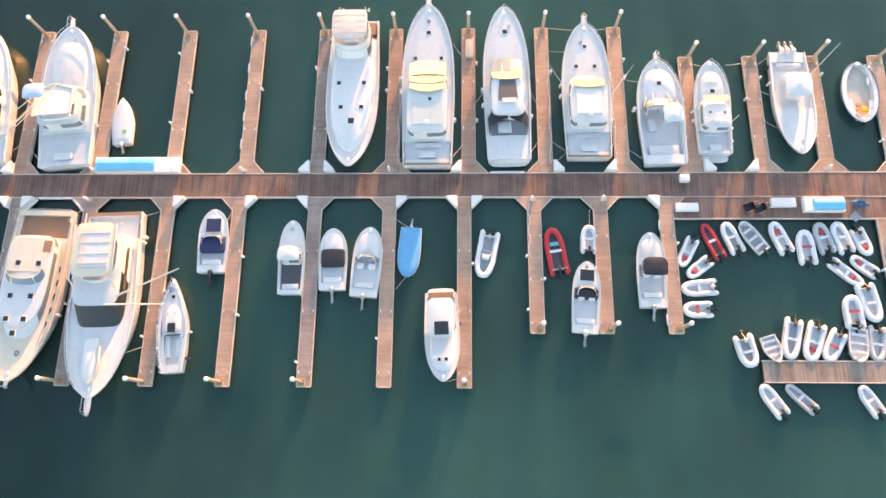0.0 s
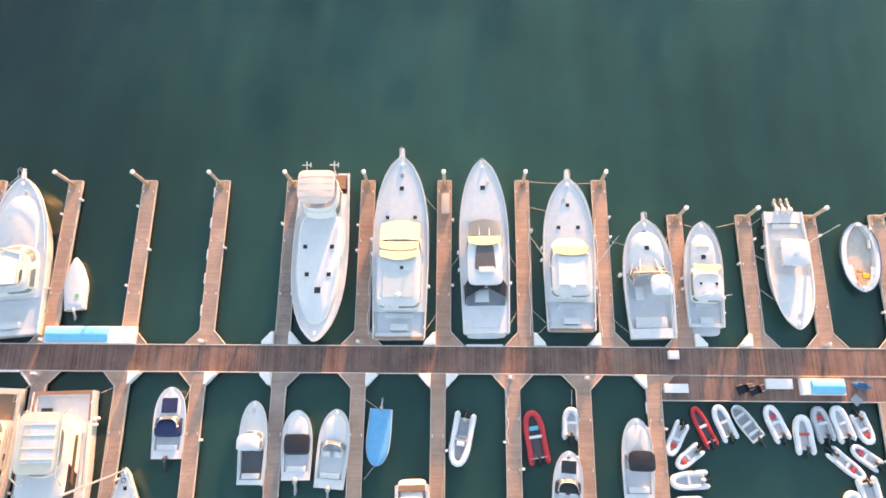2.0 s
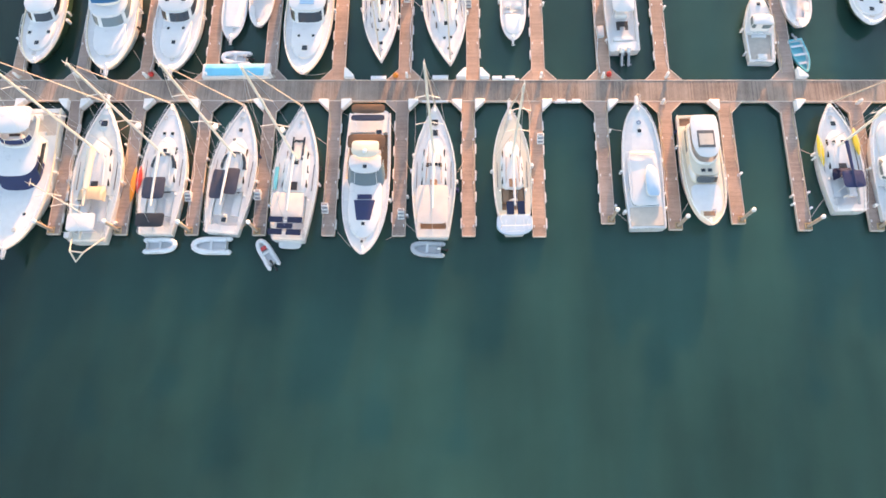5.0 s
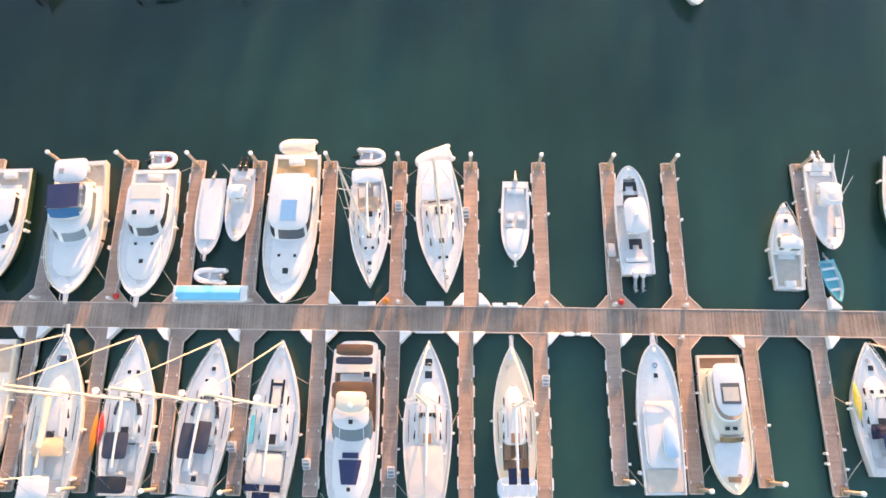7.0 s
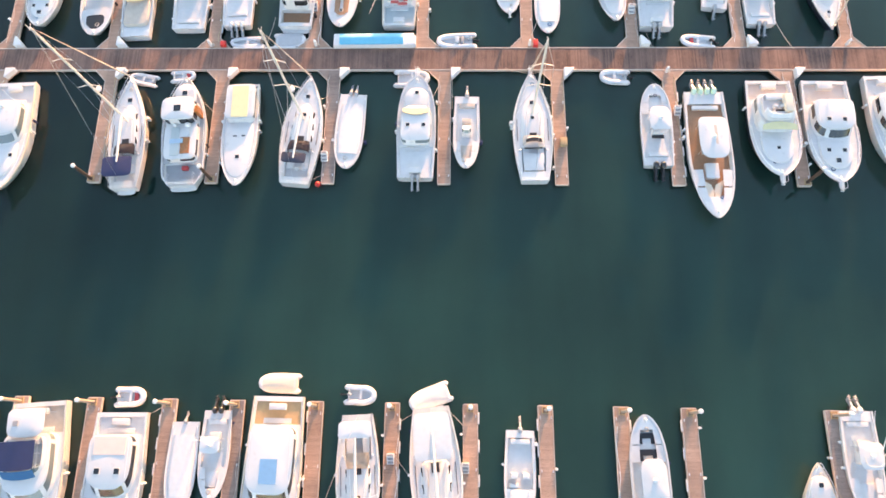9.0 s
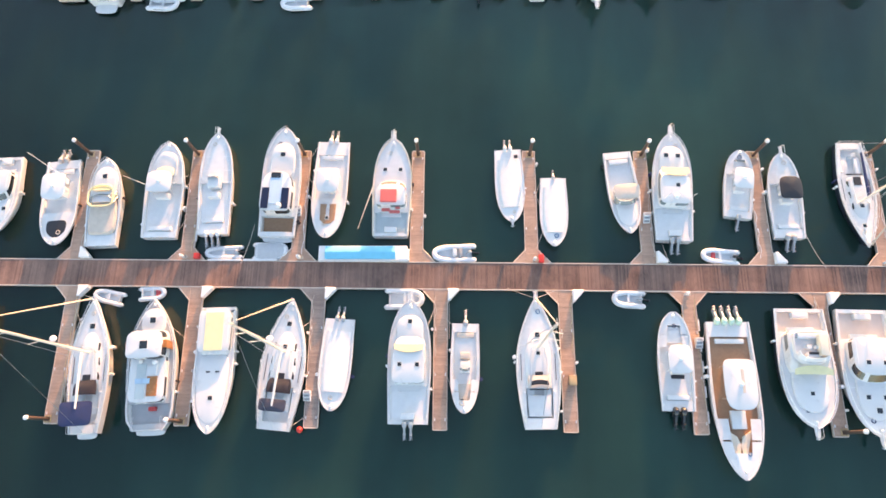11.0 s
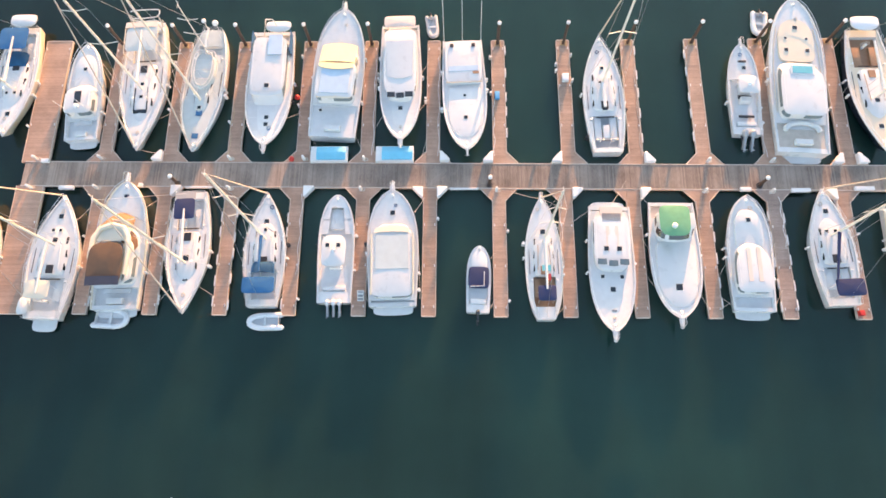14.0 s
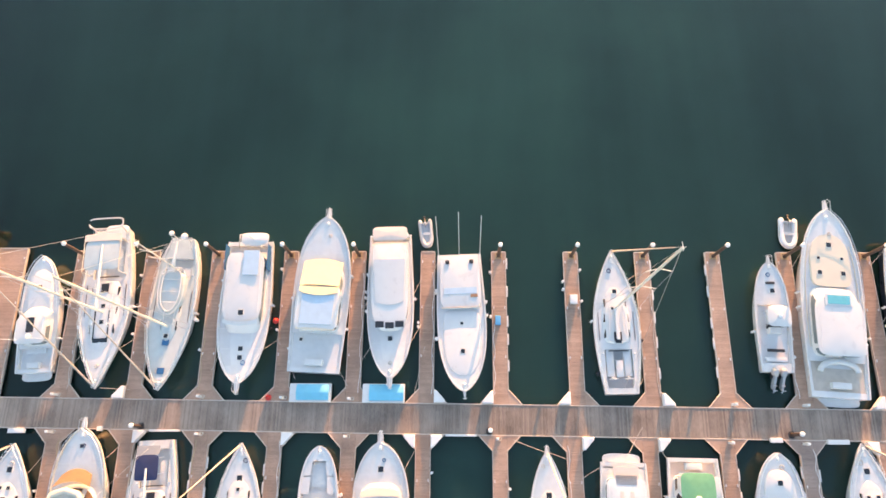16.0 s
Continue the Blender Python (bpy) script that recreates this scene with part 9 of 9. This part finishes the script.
b = sportfish((-29.71, 181.01, 1.6, 13.94, 5.39), "white flybridge yacht with brown bimini and tan screen cover", fly=True, top="soft", top_mat=BROWN, screen=BROWN, hatches=((0, 0.88, 0.35),), platform=True, house=(0.18, 0.66), cockpit=0.16, fly_span=(0.16, 0.52), rake=0.15, radar=False, trunk=False, cover=CREAM)
arch = [(sx * b.B, b.y(q), z) for sx, q, z in ((-0.30, 0.22, 3.3), (-0.35, 0.36, 3.5), (-0.33, 0.50, 3.5), (-0.22, 0.575, 3.4), (0, 0.60, 3.4), (0.22, 0.575, 3.4), (0.33, 0.50, 3.5), (0.35, 0.36, 3.5), (0.30, 0.22, 3.3))]
b.add("coaming", add_tube(bmesh.new(), arch, 0.30, 8), CREAM, "cream sweeping bridge coaming", 60)
b.slope("screen_cover", 0.69, b.z(0.66) + 0.45, b.B * 0.27, 0.615, b.z(0.3) + 1.4, b.B * 0.33, COVERTAN, 0.6, 0.5, "tan canvas screen cover")
b.slope("bridge_visor", 0.565, b.z(0.3) + 2.05, b.B * 0.31, 0.475, b.z(0.3) + 2.2, b.B * 0.33, CREAM, 0.65, 0.0, "broad cream bridge visor")
b.slope("aft_bimini", 0.195, b.z(0.2) + 3.0, b.B * 0.315, 0.13, b.z(0.2) + 2.95, b.B * 0.315, DARKCLOTH, 0, 0, "dark aft canopy edge")
sailboat((-22.60, 180.19, -177.2, 13.39, 4.52), "white sailing yacht with navy cockpit cover", mast_h=18.0, bimini=(0.10, 0.27, 0.24, NAVY), hatches=((0, 0.72, 0.5), (0, 0.56, 0.6)), mast_s=0.60); MOORED[-1].slope("awning_panel", 0.10, MOORED[-1].z(0.1) + 1.68, MOORED[-1].B * 0.24, 0.04, MOORED[-1].z(0.1) + 1.6, MOORED[-1].B * 0.24, RUBBER, 0, 0, "grey mesh awning panel")
sailboat((-14.44, 180.53, 1.1, 12.34, 4.33), "white sailing yacht with bright blue awnings", mast_h=17.0, bimini=(0.08, 0.22, 0.38, BLUE), hood=BLUE, sail=BLUE, boom=0.30, hatches=((0, 0.74, 0.5), (0, 0.66, 0.3)))
b = console((-7.00, 180.62, 0.4, 11.65, 3.77), "long white bay boat with hardtop and triple white outboards", outboard=3, cowl=GEL, top_at=(0.30, 0.58), well=(0.10, 0.88), kind="blunt"); [b.hatch(sx, 0.48, 0.4, b.z(0.1) + 1.92) for sx in (-0.3, 0.3)]
b = sportfish((-1.05, 180.64, 1.4, 12.47, 5.33), "wide white motor yacht with pale flat roof and swim platform", house=(0.06, 0.72), cockpit=0.05, platform=True, hatches=((0, 0.80, 0.5),), house_w=0.42, screen=GEL, roof_panel=(ROOFGREY, 0.44, 3.4, 3.6), house_h=1.0, radar=False, trunk=False, rake=0.05, hfront=3.5)
b.slope("front_screen", 0.645, b.z(0.06) + 1.04, b.B * 0.33, 0.605, b.z(0.06) + 1.10, b.B * 0.34, CREAM, 0.2, 0.1, "cream screen cover")
for sd in (1, -1):
    b.add("side_deck_edge", tubes([[(sd * b.B * 0.40, b.y(q), b.z(0.06) + 1.04) for q in (0.08, 0.3, 0.6)]], 0.08, 5), CREAM, "", 60)
runabout((7.88, 177.35, -1.9, 7.04, 2.48), "small white runabout with a navy cover", cover=(0.36, 0.70, NAVY), cowl=COWLBLACK, windscreen=False); b = MOORED[-1]; b.add("cover_rail", tubes([[(0.55, b.y(0.60), b.z(0.5) + 0.45), (0.55, b.y(0.38), b.z(0.4) + 0.5), (-0.85, b.y(0.37), b.z(0.4) + 0.5)]], 0.05, 6), GEL, "white rail over the cover", 60)
b = sailboat((14.56, 179.59, 0.7, 13.05, 3.77), "slim white sailing yacht with navy cockpit canvas", mast_h=14.0, mast_s=0.62, bimini=(0.12, 0.24, 0.24, NAVY), sole=TEAK, hatches=((0, 0.70, 0.5),), kind="double", teak=True, well=(0.10, 0.34), sprit=0.4); b.panel("cushion", 0.1, 0.40, 0.9, 0.6, b.z(0.4) + 0.55, TURQ, "turquoise deck cushion"); b.panel("cushion", 0.2, 0.33, 0.5, 0.7, b.z(0.3) + 0.4, REDC, "red cockpit cushion")
b = sportfish((21.47, 178.44, 178.6, 13.40, 4.67), "white motor yacht with three dark windows and roof hatches", cockpit=0.04, house=(0.10, 0.54), hatches=((0, 0.675, 0.5), (-0.42, 0.575, 0.36), (0.42, 0.575, 0.36)), platform=True, screen=GEL, hfront=4, house_w=0.40, rake=0.015, house_h=1.0, roof_hatches=((-0.28, 0.37, 0.48), (0.28, 0.37, 0.48)), radar=False, trunk=False)
zr = b.z(0.10) + 0.97
for u in (-1, 0, 1):
    b.slope("front_window", 0.505 - 0.012 * abs(u), zr + 0.10, 0.46, 0.462 - 0.012 * abs(u), zr + 0.16, 0.44, CLEAR, 0.05, 0.05, "dark front window").location.x = u * 1.12
for u in (-1, 1):
    b.panel("roof_strip", u * 0.2, 0.27, 0.35, 2.2, zr + 0.05, PINK, "cream roof strip", 0.03)
b.panel("aft_deck_panel", 0, 0.07, b.B * 0.5, 1.1, b.z(0.05) + 0.9, PINK, "cream aft roof", 0.06)
for k in range(8):
    b.panel("hatch_slat", 0, 0.085 + 0.008 * k, 1.9, 0.06, b.z(0.15) + 1.0, RUBBER, "", 0.03)
b.panel("chain_locker", 0, 0.84, 0.5, 0.2, b.z(0.84) + 0.06, RUBBER, "grey locker slot", 0.02)
b = sportfish((28.04, 179.34, 179.2, 12.46, 5.12), "white sportfishing yacht with a green bridge canopy", hatches=(), cockpit=0.14, house=(0.12, 0.38), screen=GLASS, radar=False, trunk=False, sole=PINK); b.trunk(0.34, 0.92, b.B * 0.41, 0.22); b.hatch(0, 0.745, 0.65, b.z(0.745) + 0.26); b.top(0.10, 0.36, b.B * 0.30, b.z(0.2) + 2.4, GREEN, 0.08, b.z(0.2) + 1.2, "bimini_top", x=0.5); b.dome(0.25, 0.28, b.z(0.2) + 2.6, 0.28)
b = sportfish((35.64, 180.03, -1.5, 12.17, 4.55), "white downeast cruiser with cream roof panels and platform", platform=True, pulpit=False, house=(0.14, 0.62), cockpit=0.12, hatches=((0, 0.78, 0.45),), house_h=0.95, hfront=2.4, screen=GEL, radar=False); [b.panel("roof_strip", u, 0.38, 0.4, 3.6, b.z(0.14) + 1.0, PINK, "cream roof strip", 0.03) for u in (-0.22, 0.22)]; b.rail(0.3, 0.5)
sailboat((44.11, 180.76, 2.3, 12.49, 4.43), "white sailing yacht with navy sail cover and bimini", mast_h=17.0, sail=NAVY, bimini=(0.05, 0.19, 0.32, NAVY), boom_turn=-14)
sportfish((52.44, 178.89, -179.0, 12.26, 4.99), "white motor yacht with cream deck", pulpit=False, cover=CREAM)
tender((-30.01, 173.27, -94.1, 3.80, 2.26), "pale dinghy across a yacht's stern", motor=None)
tender((-14.12, 172.95, 91.9, 3.64, 1.90), "pale inflatable dinghy across a yacht's stern", motor=None)

# long lockers under tarpaulins
tarp_box(-37.51, -28.47, 20.35, 22.05, ends=(0.2,2.6))
tarp_box(35.08, 39.07, 15.88, 17.38, ends=(0.9,0.1))
tarp_box(-23.99, -16.36, 85.57, 87.25, ends=(0.4,0.7))
tarp_box(-9.21, 0.02, 140.84, 142.46, ends=(0.7,1.2))
tarp_box(-10.44, -6.37, 190.55, 192.34, ends=(0.7,0.2))
tarp_box(-3.26, 0.88, 190.53, 192.33, ends=(0.7,0.1))

# loose gear on the docks
mooring_line((10.42, 37.22, 0.90), (16.76, 37.00, 0.90))
mooring_line((9.68, 20.34, 0.60), (11.97, 22.46, 1.20))
mooring_line((28.77, 32.06, 1.50), (31.58, 32.97, 0.53))
mooring_line((25.56, 32.72, 0.80), (27.06, 31.95, 1.30))
mooring_line((-5.41, 21.82, 0.50), (-4.60, 22.25, 1.30))
mooring_line((13.95, 16.25, 0.60), (13.89, 14.79, 0.50))
mooring_line((-5.65, 15.28, 0.60), (-4.36, 14.40, 0.70))
mooring_line((-5.44, 8.00, 0.60), (-4.46, 9.27, 0.60))
mooring_line((0.49, -0.71, 0.60), (-0.33, -0.98, 1.20))
mooring_line((40.97, 144.37, 0.90), (42.87, 140.15, 0.60))
mooring_line((-16.25, 144.84, 0.90), (-17.42, 140.68, 0.60))
mooring_line((26.44, 142.49, 0.90), (27.17, 140.62, 0.60))
mooring_line((10.37, 138.03, 0.60), (12.96, 136.91, 1.30))
mooring_line((15.37, 137.83, 0.60), (13.36, 136.91, 1.30))
mooring_line((4.43, 132.83, 0.60), (4.41, 136.93, 0.60))
mooring_line((-34.08, 137.48, 0.60), (-32.07, 136.73, 1.30))
mooring_line((-2.68, 66.61, 0.90), (-1.55, 67.33, 0.60))
mooring_line((-7.81, 67.48, 0.60), (-6.24, 65.68, 1.20))
mooring_line((40.73, 76.55, 0.60), (42.13, 75.52, 1.20))
mooring_line((40.66, 68.96, 0.60), (42.25, 71.14, 1.20))
mooring_line((-10.24, 86.20, 0.60), (-12.23, 85.39, 1.60))
mooring_line((-24.50, 86.18, 0.60), (-26.14, 86.28, 1.50))
mooring_line((11.42, 187.12, 0.60), (14.42, 185.98, 1.30))
mooring_line((16.82, 185.28, 0.60), (14.66, 185.98, 1.30))
mooring_line((32.15, 174.24, 0.60), (34.04, 175.32, 1.00))
mooring_line((23.86, 188.34, 0.60), (22.11, 185.64, 1.00))
mooring_line((1.85, 175.28, 0.60), (1.70, 179.79, 1.20))
mooring_line((-10.04, 192.79, 0.80), (-12.24, 196.88, 0.60))
mooring_line((1.79, 191.38, 0.60), (2.78, 196.07, 0.60))
mooring_line((-26.57, 191.71, 0.60), (-29.15, 191.77, 1.50))
gear_box(23.65, 19.52, 0.95, 0.75, 0.55)
gear_box(33.18, 16.88, 2.4, 0.9, 0.4, "long low white dock locker on the landing")
gear_box(23.65, 16.42, 2.2, 0.8, 0.4, "white locker with folded pale gear on top")
cart(29.68, 16.34)
cart(30.81, 16.24)
loose_kayak(40.76, 16.80, 80, BLUE, 2.0, "small blue plastic kayak lying on the landing")
hatch_plate(40.19, 15.49)
gear_box(-4.18, 85.45, 1.7, 0.4, 0.35)
gear_box(2.69, 85.46, 1.7, 0.4, 0.35)
gear_box(8.94, 85.35, 1.0, 0.35, 0.35)
gear_box(10.41, 85.36, 1.0, 0.35, 0.35)
gear_box(15.87, 82.43, 0.9, 0.35, 0.35)
gear_box(17.53, 82.43, 0.9, 0.35, 0.35)
buoy(-2.29, 85.75, ORANGE, "orange fender ball and bucket on the dock")
buoy(21.24, 85.66, REDP, "red fender ball on the dock")
buoy(-29.95, 86.18, REDP, "red fender ball on the dock")
gear_box(13.90, 141.11, 0.5, 0.8, 0.5, "red dock box beside the finger", REDP)
gear_box(-22.10, 141.43, 0.55, 0.55, 0.5, "red dock box beside the finger", REDP)
dock_steps(-11.79, 146.45)
dock_steps(25.07, 145.54)
buoy(25.69, 153.34, CAP, "white fender ball on the finger")
dock_steps(-9.48, 127.15)
dock_steps(29.12, 132.43)
gear_box(16.54, 128.75, 0.7, 0.9, 0.5, "tan dock box with fender balls", TAN)
buoy(-9.99, 123.92, REDP, "red fender ball at the finger end")
dock_steps(-16.50, 71.57)
dock_steps(-9.25, 70.06)
dock_steps(-1.24, 69.40)
dock_steps(13.47, 77.90)
dock_steps(-23.92, 71.45)
dock_steps(-1.27, 95.88)
dock_steps(5.81, 95.10)
gear_box(20.63, 91.05, 0.7, 1.3, 0.45, "grey and white gear pile on the finger", GREYDECK)
gear_box(1.87, 34.91, 0.8, 2.2, 0.3, "pale plank gear stowed on the finger", BEIGE)
buoy(-12.56, 190.97, REDP, "red fender ball on the dock")
buoy(-12.47, 198.62, REDP, "red fender ball by the finger")
dock_steps(-4.24, 175.56)
gear_box(17.90, 200.90, 0.7, 0.9, 0.5)
gear_box(46.07, 173.84, 0.45, 0.5, 0.5, "red dock box at the finger end", REDP)
gear_box(10.16, 198.73, 0.5, 0.9, 0.4, "blue and grey gear on the finger", SKYBLUE)
gear_box(-40.12, 190.91, 0.8, 0.4, 0.4)
gear_box(-28.92, 187.94, 0.4, 0.4, 0.4)
gear_box(-37.16, 187.69, 1.6, 0.4, 0.35)
gear_box(36.36, 187.23, 1.1, 0.4, 0.35)
gear_box(42.14, 187.10, 2.0, 0.4, 0.35)
gear_box(48.81, 187.28, 2.0, 0.4, 0.35)


# ---- mooring lines from each berthed boat to the fingers beside it ----
def tie_up(b, seed):
    rnd = random.Random(seed)
    turn = b.root.matrix_basis
    for s, share in ((0.03, 0.9), (0.78, 0.7), (0.45, 0.35)):
        if rnd.random() > share:
            continue
        for sd in (1, -1):
            p = turn @ Vector((sd * b.w(s) * 0.94, b.y(s), b.z(s) + 0.08))
            ahead = turn @ Vector((sd * b.w(s) * 0.94, b.y(s) + rnd.choice((-1, 1)) * rnd.uniform(0.8, 2.4), 0))
            for x, h, lo, hi in FINGERS:
                if lo + 0.3 < ahead.y < hi - 0.3:
                    e = x + math.copysign(h - 0.17, p.x - x)
                    if 0.15 < abs(p.x - e) < 2.0:
                        mooring_line((p.x, p.y, p.z), (e, ahead.y, DECK + 0.06))
                        break


for i, b in enumerate(MOORED):
    if b.L > 6.5:
        tie_up(b, 400 + i)
        b.fittings()
